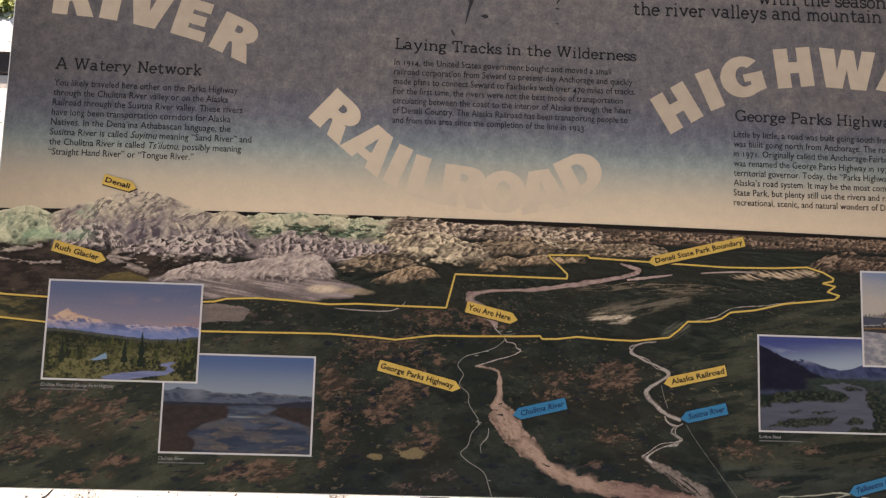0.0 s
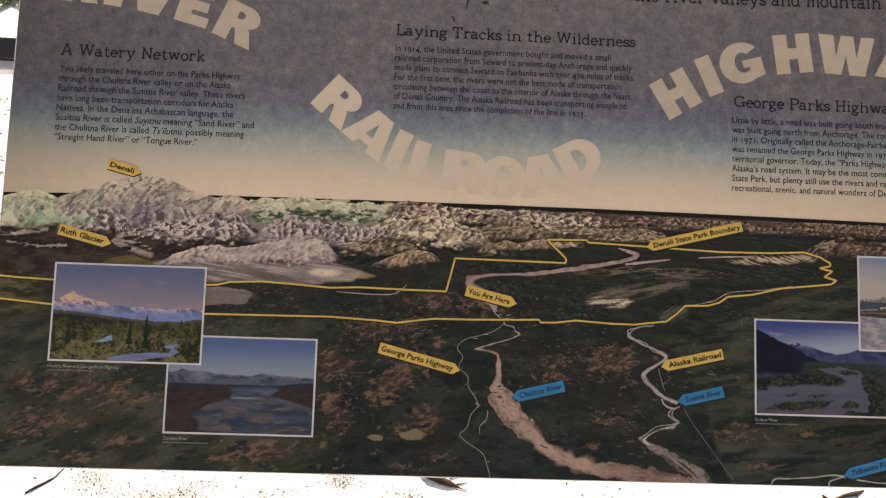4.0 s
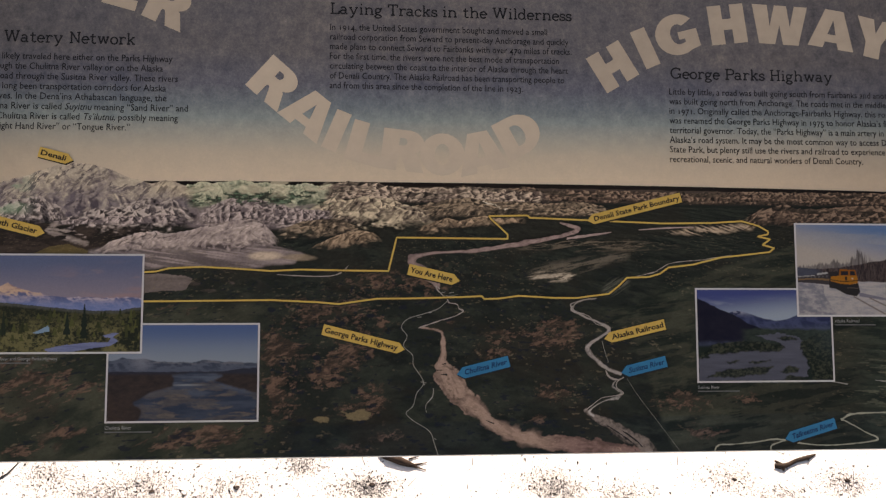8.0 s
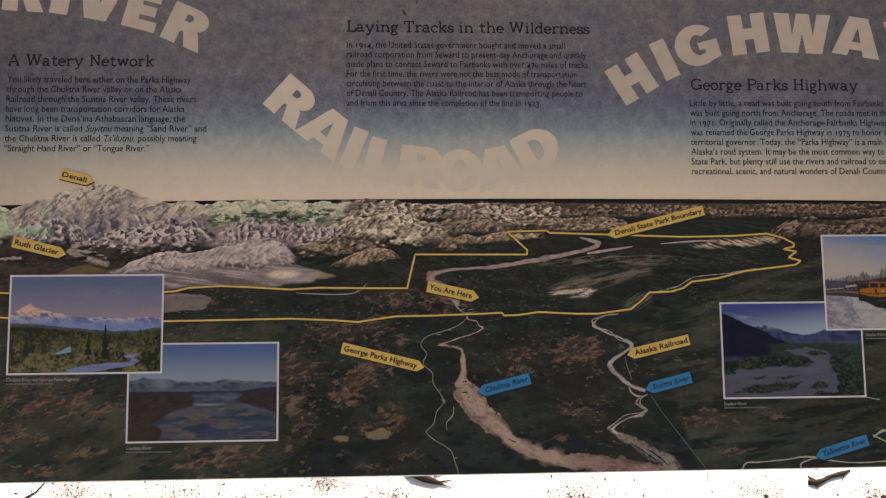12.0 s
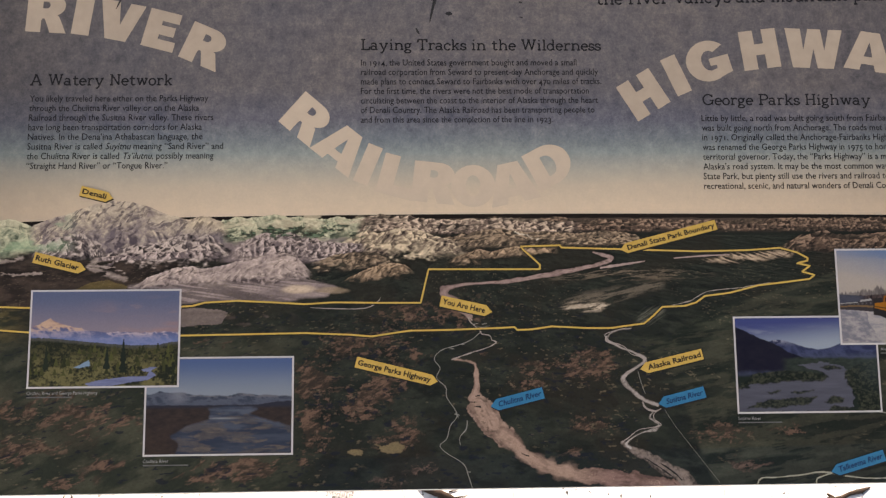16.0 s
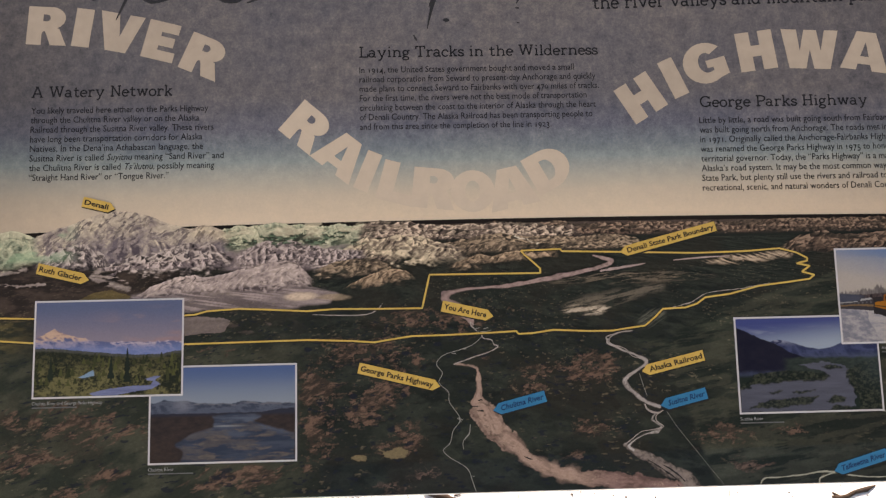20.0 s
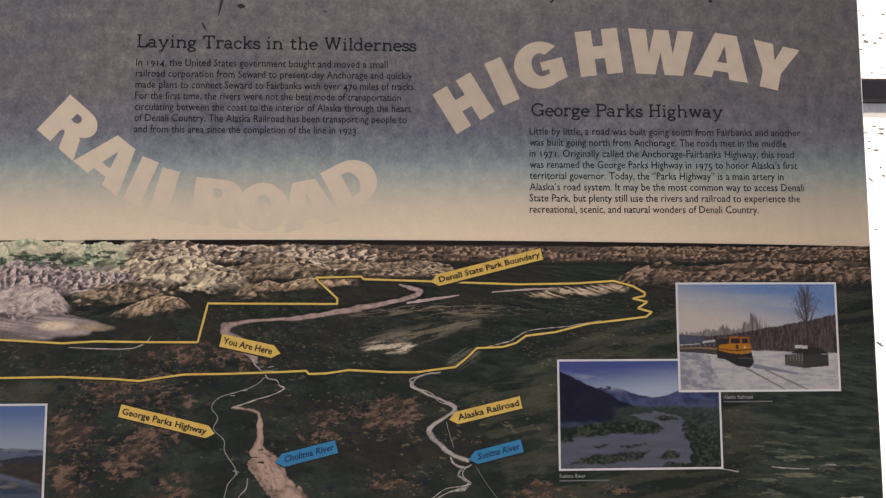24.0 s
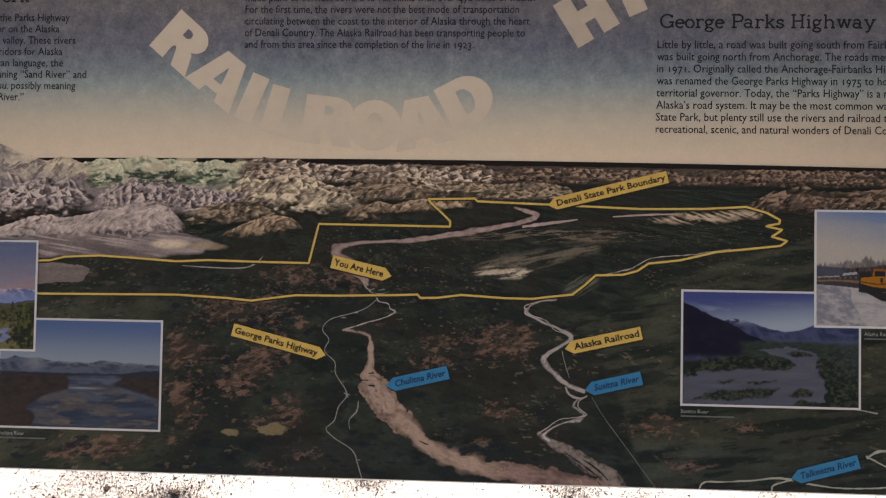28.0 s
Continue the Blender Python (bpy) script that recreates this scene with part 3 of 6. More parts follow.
    p.lay(step(56, 66, v + 8 * (cloud(u * 0.03, v * 0.05, 81) - 0.5)) * step(-60, -110, u) * step(-470, -420, u), ink_of(122, 105, 106))
    p.lay(step(46, 52, v + 4 * (cloud(u * 0.04, v * 0.08, 82) - 0.5)) * step(-240, -222, u) * step(-105, -130, u), ink_of(118, 101, 101))
    p.lay(step(79, 86, v) * step(-110, -60, u), ink_of(72, 58, 52))
    # dark valley below the great peak, with the glacier's pale tongue
    p = whole.cut(-600, -60, -60, 70)
    u, v = p.x, p.y
    wu, wv = u + 9 * (cloud(u * 0.06, v * 0.09, 31) - 0.5), v + 5 * (cloud(u * 0.06, v * 0.12, 41) - 0.5)
    ru, rv = u + 5 * (cloud(u * 0.25, v * 0.4, 33, 4) - 0.5), v + 3.5 * (cloud(u * 0.25, v * 0.4, 43, 4) - 0.5)
    m = inside([(-530, 58), (-487.5, 60), (-453, 64), (-398, 54), (-372, 52), (-345, 54), (-316, 56.5), (-293, 52), (-266, 54), (-234, 59.5), (-231, 53), (-257, 49.5), (-280, 44), (-303, 37), (-320, 29), (-331, 21), (-330, -1), (-530, -6)], ru, rv)
    p.between(m, ink_of(42, 34, 31), ink_of(66, 53, 47), step(0.40, 0.75, cloud(u * 0.05, v * 0.14, 101)))
    p.lay(m * step(-400, -350, u) * step(0.45, 0.6, cloud(u * 0.03, v * 0.1, 106)) * 0.6, ink_of(36, 40, 33))
    for line, wide, k in (([(-357, 59), (-377, 52.7), (-385, 45), (-370, 38), (-344, 31)], 5.0, 102), ([(-385, 46), (-362, 44), (-344, 38)], 2.2, 99), ([(-512, 49), (-484, 52), (-462, 56)], 4.0, 103), ([(-505, 40), (-470, 36), (-440, 38)], 2.0, 98)):
        d, t = along(line, ru, rv)
        p.between(step(wide, wide * 0.3, d) * step(0.38, 0.52, cloud(u * 0.08, v * 0.3, k)), ink_of(92, 78, 74), ink_of(158, 138, 130), cloud(u * 0.12, v * 0.4, k + 20))
    m = inside([(-410, 17), (-381, 26), (-361, 29.5), (-340, 22), (-345, 14)], wu, wv)
    p.between(m * 0.9, ink_of(78, 64, 44), ink_of(112, 92, 58), cloud(u * 0.1, v * 0.3, 95))
    p.between(step(-440, -490, u) * step(4, -6, v) * step(-60, -20, v) * 0.7, ink_of(46, 46, 34), ink_of(104, 88, 58), step(0.4, 0.7, cloud(u * 0.06, v * 0.2, 97)))
    # the grey outwash plain, with long dark streaks and a patch of bright sand
    m = blurred(inside([(-340, 22), (-278, 33), (-228, 36), (-184, 35), (-134, 28), (-96, 19), (-108, 8.8), (-150, 4), (-205, 3), (-278, 3), (-340, -2)], wu, wv), 2)
    p.between(m, ink_of(122, 105, 104), ink_of(154, 133, 130), step(0.3, 0.7, cloud(u * 0.02, v * 0.12, 104)))
    p.lay(m * step(0.64, 0.74, ridges((u + 3 * v) * 0.012, (v + 0.14 * u) * 0.16, 112, 4, 0.6)) * 0.7, ink_of(70, 60, 60))
    m = inside([(-290, -3), (-236, -6), (-224, -10), (-232, -22), (-290, -26)], wu, wv)
    p.between(m * 0.9, ink_of(96, 82, 78), ink_of(128, 110, 106), cloud(u * 0.05, v * 0.2, 110))
    p.between(lump(u, v, -195, -13, 34, 12) * step(0.50, 0.62, cloud(u * 0.05, v * 0.12, 114, 5)) * 0.9, ink_of(66, 54, 50), ink_of(108, 90, 84), cloud(u * 0.2, v * 0.3, 115))
    m = lump(u, v, *SANDS)
    p.lay(step(0.25, 0.75, m * (0.6 + 0.8 * cloud(u * 0.06, v * 0.2, 105))), ink_of(190, 163, 144))
    p.lay(step(0.35, 0.8, lump(u, v, -104, 15, 22, 5) * (0.6 + 0.8 * cloud(u * 0.08, v * 0.25, 116))) * 0.8, ink_of(150, 126, 106))
    # fine pale flecks
    p = whole.cut(-600, 800, -300, 72)
    u, v = p.x, p.y
    fleck = step(0.70, 0.76, cloud(sx * 1.6, sy * 2.4, 107, 4)) * step(70, 20, v)
    p.lay(fleck * 0.4 * step(0.45, 0.6, cloud(u * 0.012, v * 0.02, 108)), ink_of(126, 108, 88))
    white = step(0.63, 0.69, cloud(sx * 0.5, sy * 2.2, 109, 5)) * lump(u, v, *FLECKS)
    p.lay(white * 0.7, ink_of(122, 118, 100))
    # wide rivers, grey and pink with silt, streaked along their flow
    for line, widths, dark, light, k in RIVERS:
        lu, lv = [q[0] for q in line], [q[1] for q in line]
        bit = whole.cut(min(lu) - 40, max(lu) + 40, min(lv) - 40, max(lv) + 40)
        x, y = bit.x, bit.y
        dense = curved(line, list(widths), 6.0)
        stray = 4.5 if k == 221 else 1.6
        d, t = along([q.tolist() for q, w in dense], x + stray * (cloud(x * 0.10, y * 0.13, k, 5) - 0.5), y + stray * (cloud(x * 0.10, y * 0.13, k + 5, 5) - 0.5))
        half = np.interp(t, np.linspace(0, 1, len(dense)), [w for q, w in dense]) / 2 * (0.5 + 0.85 * cloud(x * 0.09, y * 0.12, k + 9, 4))
        big = step(6, 11, half)
        hazy = 0.5 + 6.0 * big * (k == 221) * step(0.36, 0.44, t) * step(0.66, 0.56, t)
        flow = cloud(t * 30, d * 0.35 + 20 * (x > y), k + 12, 5, 0.6)
        grey = cloud(x * 0.05, y * 0.07, k + 13, 4)
        bit.between(step(hazy, -hazy, d - half), dark, light, step(0.30, 0.66, 0.6 * flow + 0.4 * grey + 0.16 * step(0.9, 0.2, d / (half + 0.1)) - 0.05))
        if k == 221:
            bit.c *= 1 - (step(hazy, -hazy, d - half) * step(0.58, 0.72, t))[..., None] * (0.34, 0.40, 0.34)
        bit.lay(step(0.5, -0.5, d - half * 0.85) * step(0.66, 0.70, cloud(x * 0.16, y * 0.3, k + 15, 3)) * 0.5 * big * (t < 0.5), ink_of(62, 50, 44))
        bit.lay(step(0.45, 0.1, np.abs(d - half * 0.5 * (cloud(x * 0.15, y * 0.2, k + 21, 3) * 4 - 1.6))) * step(half, half * 0.6, d) * 0.55 * step(0.45, 0.6, cloud(x * 0.08, y * 0.08, k + 25, 3)), np.asarray(light) * 1.3 if k == 221 else ink_of(50, 44, 38))
    # the far plain, dark against the sky
    p = whole.cut(-600, 800, 16, 200)
    u, v = p.x, p.y
    p.lay(step(98.6, 99.8, v + (104.4 - horizon(us))[None] + 1.2 * (grain2(u * 0.1, v * 0, 5) - 0.5)), ink_of(34, 27, 24))
    paint_ranges(whole, us)
    # crisper relief: what is lighter than its surroundings gets lighter, what is darker darker
    tone = p.c.mean(-1)
    near, wide = blurred(tone, 2), blurred(tone, 7)
    sharp = np.clip((tone / near) ** 0.45 * (near / wide) ** 0.35, 0.45, 1.6) ** step(20, 36, v)
    p.c *= sharp[..., None]
    ru, rv = u + 5 * (cloud(u * 0.25, v * 0.4, 33, 2) - 0.5), v + 3.5 * (cloud(u * 0.25, v * 0.4, 43, 2) - 0.5)
    bare = step(0.545, 0.60, cloud(u * 0.075, v * 0.17, 93, 5, 0.6)) * step(-238, -225, u) * step(-52, -75, u) * step(74, 80, v) * step(100, 95, v)
    p.between(bare * 0.95, ink_of(34, 40, 33), ink_of(86, 104, 84), step(0.4, 0.75, cloud(u * 0.3, v * 0.5, 92, 3)))
    frost = step(0.55, 0.66, cloud(u * 0.05, v * 0.12, 91, 4)) * step(-300, -270, u) * step(-60, -90, u) * step(82, 92, v)
    p.lay(frost * 0.6, ink_of(206, 186, 160))
    lime_ = step(0.50, 0.64, cloud(u * 0.03, v * 0.06, 90, 4)) * step(-395, -430, u) * step(60, 68, v)
    p.lay(lime_ * 0.5, ink_of(132, 160, 128))
    d, t = along([(112, 82.5), (118, 80), (124, 79.5), (129, 76.5), (138, 73.8)], ru, rv)
    p.lay(step(0.9, 0.3, d) * step(0.3, 0.45, cloud(u * 0.3, v * 0.3, 89, 2)), ink_of(215, 195, 175))
    u, v = whole.x, whole.y
    # fine grain and mottling all over; colours up to 30% darker towards the right
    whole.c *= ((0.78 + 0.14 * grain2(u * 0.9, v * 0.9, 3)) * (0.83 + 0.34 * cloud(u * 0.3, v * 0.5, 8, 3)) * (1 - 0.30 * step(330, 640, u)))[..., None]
    return u, v, whole.c


BOGS = [(-87, -48, 34, 14, 1), (-42, -46, 30, 14, 0.9), (-13, -58, 22, 12, 0.8), (-126, -87, 24, 16, 1), (-34, -87, 30, 16, 0.9), (-56, -104, 26, 14, 0.9), (-71, -123, 22, 14, 1), (-124, -130, 26, 20, 1), (-20, -146, 16, 16, 0.9)]
BOGS += [(-38, -158, 26, 10, 0.7), (-3, -189, 18, 10, 0.7), (-37, -206, 24, 8, 0.8), (129, -80, 20, 14, 0.9), (188, -75, 34, 16, 1.1), (120, -99, 24, 8, 0.9), (195, -142, 26, 10, 0.9), (172, -173, 14, 5, 1), (71, -60, 12, 4, 1), (3, -13, 70, 15, 0.7)]
BOGS += [(201, -71, 30, 14, 0.8), (347, -154, 34, 12, 1), (373, -188, 26, 8, 1), (431, -151, 26, 8, 1), (-350, -181, 24, 10, 1.1), (-403, -200, 34, 9, 1.1), (-442, -162, 40, 14, 1), (-360, -133, 50, 16, 1), (-205, -186, 46, 14, 1.1)]
BOGS += [(-236, -190, 44, 14, 0.8), (-130, -90, 22, 24, 0.9), (-127, -158, 22, 24, 0.9), (-478, -166, 36, 14, 1), (-242, -46, 28, 8, 0.8), (-416, -116, 70, 18, 0.9), (63, -13, 40, 20, 0.5)]

RIVERS = []   # the line, its widths, dark and light colours, a seed
RIVERS.append(([(203.2, 58), (217.8, 53.9), (224.4, 50.5), (217.6, 45.8), (197.3, 40.5), (163.6, 34.1), (130, 28.3), (96.6, 23.8), (63.3, 22), (40, 18.9), (27.3, 14.3), (29.9, 7), (44.4, -3.1), (54.8, -13.1), (58, -21)], (2, 5, 8, 6, 4.6, 6.5, 5, 4.4, 2.6, 4, 11, 8, 14, 9, 2), ink_of(118, 95, 92), ink_of(150, 122, 116), 201))
RIVERS.append(([(35.7, -65.3), (50.2, -67.5), (61.4, -72), (63.2, -81.5), (63.5, -94.2), (62.1, -103.7), (63.9, -116.2), (75.5, -131.6), (85.4, -147), (104.9, -162.1), (117.9, -174.3), (137.3, -186.2), (163, -193.4), (195.2, -200.5), (240.4, -205.2), (287, -211), (319.4, -215)], (1.5, 2, 3.5, 6, 8, 13, 28, 30, 27, 20, 15, 16, 18, 19, 19, 14, 8), ink_of(112, 88, 79), ink_of(158, 127, 114), 221))
RIVERS.append(([(230.1, -162.5), (240.3, -170.2), (255.7, -178), (274.8, -189.6), (294, -199.3), (304.1, -207.6), (305, -216.5)], (6, 8, 12, 15, 16, 18, 19), (0.05, 0.04, 0.034), (0.25, 0.19, 0.16), 241))
RIVERS.append(([(244.9, -31.6), (230.2, -34.2), (219.4, -38.7), (216.5, -45.2), (230.1, -53.2), (247.1, -59.9), (260.1, -67.2), (253.2, -75), (237.6, -84.6), (233.4, -92.4), (245.4, -105.5), (258.2, -115.3), (272.5, -120.6)], (1.0, 1.2, 1.6, 1.8, 1.8, 2.4, 4.6, 3.0, 3.8, 6.0, 4.4, 4.6, 3.4), (0.20, 0.16, 0.14), (0.44, 0.365, 0.32), 261))
RIVERS.append(([(266.2, -128.9), (262.7, -135.3), (272.9, -141.8), (268.7, -148.2), (256.8, -150.6), (243.5, -156.2), (234, -163.8), (239.1, -168.9)], (1.5, 1.6, 1.4, 4.2, 1.6, 1.2, 2.4, 4), (0.17, 0.14, 0.12), (0.50, 0.43, 0.38), 281))
SANDS, FLECKS = (-142, 17, 22, 6), (620, -134, 65, 41)

# the sky of the print: grey parchment above, cream at the horizon
paper, tree, b = material("printed_sky", 0.45)
where = tree.nodes.new("ShaderNodeTexCoord")
parts = tree.nodes.new("ShaderNodeSeparateXYZ")
tree.links.new(where.outputs["Object"], parts.inputs["Vector"])
height = node(tree, "ShaderNodeMapRange")
for key, value in (("From Min", 0.09), ("From Max", 0.26)):
    height.inputs[key].default_value = value
tree.links.new(parts.outputs["Z"], height.inputs["Value"])
fade = ramp(tree, height.outputs["Result"], [(0.0, (0.64, 0.485, 0.35)), (0.12, (0.62, 0.47, 0.335)), (0.28, (0.51, 0.41, 0.305)), (0.41, (0.365, 0.34, 0.28)), (0.52, (0.235, 0.268, 0.25)), (0.62, (0.165, 0.188, 0.196)), (0.76, (0.128, 0.128, 0.146)), (1.0, (0.128, 0.118, 0.12))])
mottle = ramp(tree, noise_at(tree, 60, 9, 0.82), [(0.34, (0.50, 0.52, 0.58)), (0.5, (0.98, 0.97, 0.97)), (0.60, (1.35, 1.28, 1.2)), (0.70, (2.0, 1.85, 1.65))])
drift = ramp(tree, noise_at(tree, 7, 4, 0.6), [(0.35, (0.86, 0.88, 0.94)), (0.65, (1.16, 1.10, 1.04))])
strength = ramp(tree, height.outputs["Result"], [(0.35, (0.12, 0.12, 0.12)), (0.75, (0.85, 0.85, 0.85))])
tone = mix(tree, fade, mottle, strength, "MULTIPLY")
tone = mix(tree, tone, drift, strength, "MULTIPLY")
flecks = ramp(tree, noise_at(tree, 330, 3, 0.7), [(0.34, (0.86, 0.87, 0.89)), (0.66, (1.17, 1.15, 1.12))])
tone = mix(tree, tone, flecks, strength, "MULTIPLY")
scuffs = ramp(tree, noise_at(tree, 240, 4, 0.75, (1, 1, 0.55)), [(0.66, (0, 0, 0)), (0.76, (0.5, 0.5, 0.5))])
tone = mix(tree, tone, (0.3, 0.27, 0.24, 1), mix(tree, scuffs, strength, 1.0, "MULTIPLY"))
# sky colour multiplied darker towards the left and right ends of the board
end_tone = node(tree, "ShaderNodeMapRange")
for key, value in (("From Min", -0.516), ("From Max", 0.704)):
    end_tone.inputs[key].default_value = value
tree.links.new(parts.outputs["X"], end_tone.inputs["Value"])
end_tone = ramp(tree, end_tone.outputs["Result"], [(0.0, (0.66, 0.66, 0.66)), (0.12, (0.9, 0.9, 0.9)), (0.25, (1, 1, 1)), (0.62, (1, 1, 1)), (0.80, (0.91, 0.90, 0.90)), (0.97, (0.70, 0.69, 0.69))])
tone = mix(tree, tone, end_tone, 1.0, "MULTIPLY")
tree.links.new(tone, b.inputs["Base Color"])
worn = ramp(tree, noise_at(tree, 9, 5, 0.65), [(0.3, (0.38, 0.38, 0.38)), (0.75, (0.58, 0.58, 0.58))])
tree.links.new(worn, b.inputs["Roughness"])
b.inputs["Specular IOR Level"].default_value = 0.13


def flat(name, loops, lift, mat, parent, label="", thick=0.0):
    """A flat printed shape: outlines (u, v), the later ones holes, as one mesh on the board."""
    loops = [[Vector((u / 1000, -lift / 1000, v / 1000)) for u, v in loop] for loop in loops]
    points = [p for loop in loops for p in loop]
    bm = bmesh.new()
    made = [bm.verts.new(p) for p in points]
    for tri in geometry.tessellate_polygon([[Vector((p.x, p.z, 0)) for p in loop] for loop in loops]):
        try:
            f = bm.faces.new([made[i] for i in tri])
        except ValueError:
            continue
        f.normal_update()
        if f.normal.y > 0:
            f.normal_flip()
    return part(name, bm, mat, parent, label, BOARD)


def rectangle(u0, u1, v0, v1):
    return [(u0, v0), (u1, v0), (u1, v1), (u0, v1)]


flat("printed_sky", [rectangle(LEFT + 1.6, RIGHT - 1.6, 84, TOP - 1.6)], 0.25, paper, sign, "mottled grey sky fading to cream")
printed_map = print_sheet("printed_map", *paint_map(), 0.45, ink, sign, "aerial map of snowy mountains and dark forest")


# ---- lines of the map ----
def ribbon(name, line, lift, mat, parent, label="", ragged=0.0, seed=0):
    bm = bmesh.new()
    rows = []
    for n, (q, w) in enumerate(line):
        a, c = line[max(n - 1, 0)][0], line[min(n + 1, len(line) - 1)][0]
        d = (c - a) / (np.hypot(*(c - a)) + 1e-9)
        side = np.array([-d[1], d[0]])
        j1, j2 = (ragged * w * noise.noise((q[0] * 0.16, q[1] * 0.16, seed)) + ragged * 0.5 * w * noise.noise((q[0] * 0.5, q[1] * 0.5, seed)) for seed in (seed, seed + 40))
        left, right = q + side * (w / 2 + j1), q - side * (w / 2 + j2)
        rows.append([bm.verts.new((u / 1000, -lift / 1000, min(max(v, FOOT + 1.7), TOP) / 1000)) for u, v in (left, right)])
    for (a, c), (d, e) in zip(rows, rows[1:]):
        f = bm.faces.new((a, c, e, d))
    bmesh.ops.recalc_face_normals(bm, faces=bm.faces)
    for f in bm.faces:
        f.normal_update()
        if f.normal.y > 0:
            f.normal_flip()
    return part(name, bm, mat, parent, label, BOARD)


silt = speckled("printed_river_silt", (0.25, 0.165, 0.145), (0.50, 0.36, 0.31), 230, 0.45, 0.02, 0.0001, (1, 1, 0.6))
pale = speckled("printed_pale_water", (0.22, 0.175, 0.15), (0.42, 0.345, 0.30), 300, 0.45, 0.02, 0.0001)
thread = speckled("printed_thin_line", (0.15, 0.14, 0.12), (0.30, 0.275, 0.24), 300, 0.45, 0.02, 0.0001)
lime = speckled("printed_creek", (0.19, 0.18, 0.13), (0.38, 0.36, 0.28), 300, 0.45, 0.02, 0.0001)
MM = 0.674
ribbon("printed_river", curved([(210.6, 39.1), (237.6, 43), (264.7, 46.9)], [2.5, 3, 1]), 0.65, silt, printed_map, "", 0.2, 2)
ribbon("printed_river", curved([(298.5, 50), (332.4, 52.5), (366.2, 53.7)], [1, 2, 0.8]), 0.65, silt, printed_map, "", 0.2, 3)
ribbon("printed_river", curved([(60, -21), (54.8, -17.7), (56.7, -22.3), (60.6, -26.3), (67.8, -32.9), (70.4, -36.9), (79.6, -38.9), (82.1, -44.2), (86.7, -46.8), (76.7, -52.6), (59.5, -57.7), (39, -64.7), (34.4, -66)], [w * MM * 0.5 for w in (2, 3, 3, 3, 3, 3, 3.5, 3.5, 4, 4, 4, 4, 3)], 1.0), 0.65, pale, printed_map, "", 0.5, 4)
ribbon("printed_river", curved([(241.6, -31), (225.5, -34.8), (214, -39.3), (220.4, -47.2), (235.5, -52.6), (243.1, -61.2), (254.2, -65.2), (261.3, -71.2), (245.1, -78.8), (234.9, -85.3)], [0.5, 0.9, 1.1, 0.8, 1.2, 0.7, 1.2, 1.0, 0.8, 0.6]), 0.66, pale, printed_map, "", 0.4, 60)
ribbon("printed_river", curved([(276.3, -124.5), (268.1, -130.2), (267.9, -136.6), (275.5, -143.1), (263.5, -146.2), (249, -148.6), (236.9, -157.4), (228.8, -162.4)], [0.6, 0.9, 0.7, 1.2, 0.8, 0.7, 1.0, 1.4]), 0.66, pale, printed_map, "", 0.4, 61)
ribbon("printed_river", curved([(51.9, -135.1), (50.5, -145.3), (43.3, -154.2), (43.8, -163.1)], [0.8, 1.3, 0.8, 0.5]), 0.66, thread, printed_map, "", 0.3, 6)
ribbon("printed_river", curved([(216, -40.6), (215.1, -45.9), (224.3, -49.9), (231.5, -53.2)], [1.8, 2.2, 1.8, 1]), 0.66, pale, printed_map, "", 0.2, 8)
ribbon("printed_river", curved([(254.9, -116.5), (259.2, -124.3), (269.6, -127.6), (276.3, -124.5)], [1.5, 2.5, 1.8, 1]), 0.66, pale, printed_map, "", 0.3, 9)
for n, line in enumerate(([(255.6, -180.5), (271.5, -190.8), (287.3, -202.4)], [(271.7, -185.8), (287.6, -196.1), (297, -205.7)], [(287.1, -207.4), (293.3, -213.8)])):
    ribbon("printed_gravel_bar", curved(line, [0.6, 2.0, 0.8][:len(line)]), 0.8, ink_dark, printed_map, "", 0.6, 20 + n)
for n, line in enumerate(([(52.2, -114.6), (61.3, -114.7)], [(60, -119.8), (67.8, -119.9)], [(61.4, -108.3), (66.7, -107.7)], [(112.5, -172.7), (122.1, -176.6)])):
    ribbon("printed_gravel_bar", curved(line, [0.6, 1.8]), 0.8, ink_dark, printed_map, "", 0.6, 30 + n)
ribbon("printed_highway", curved([(67.7, -35.5), (57.1, -44), (41.2, -49.7), (22.7, -55.4), (14.7, -65.1), (21.2, -75.6), (17.2, -86.6), (27.6, -97.6), (28.8, -109.2), (40.3, -128.6), (32.3, -141.3), (28.3, -155.3), (20.4, -163.4), (28.1, -171.8), (46.8, -184), (52.4, -197.2), (56.8, -211.1)], [0.85] * 17), 0.66, thread, printed_map, "", 0.2, 12)
ribbon("printed_railway_line", curved([(251, -81.5), (253.8, -93.2), (258.5, -107.5)], [0.55] * 3), 0.66, thread, printed_map, "", 0.2, 13)
ribbon("printed_railway_line", curved([(280.2, -125.8), (292.5, -145.2), (314.8, -174.8), (341.8, -210.6)], [0.38, 0.38, 0.35, 0.35]), 0.66, thread, printed_map, "", 0.2, 14)
ribbon("printed_creek", curved([(383.5, -211.8), (389.2, -204.7), (408.6, -203.7), (436.3, -201.4), (453.7, -199), (472.5, -199.9), (491.9, -204.1), (519.8, -206.5), (555.1, -205), (585.7, -200.7), (569.9, -191.2), (552.6, -181.6), (540.2, -175.5)], [1.2, 2, 1.4, 1.8, 2, 2, 1.6, 1.3, 1.3, 2.2, 1.3, 1.3, 1.8]), 0.66, lime, printed_map, "", 0.35, 15)
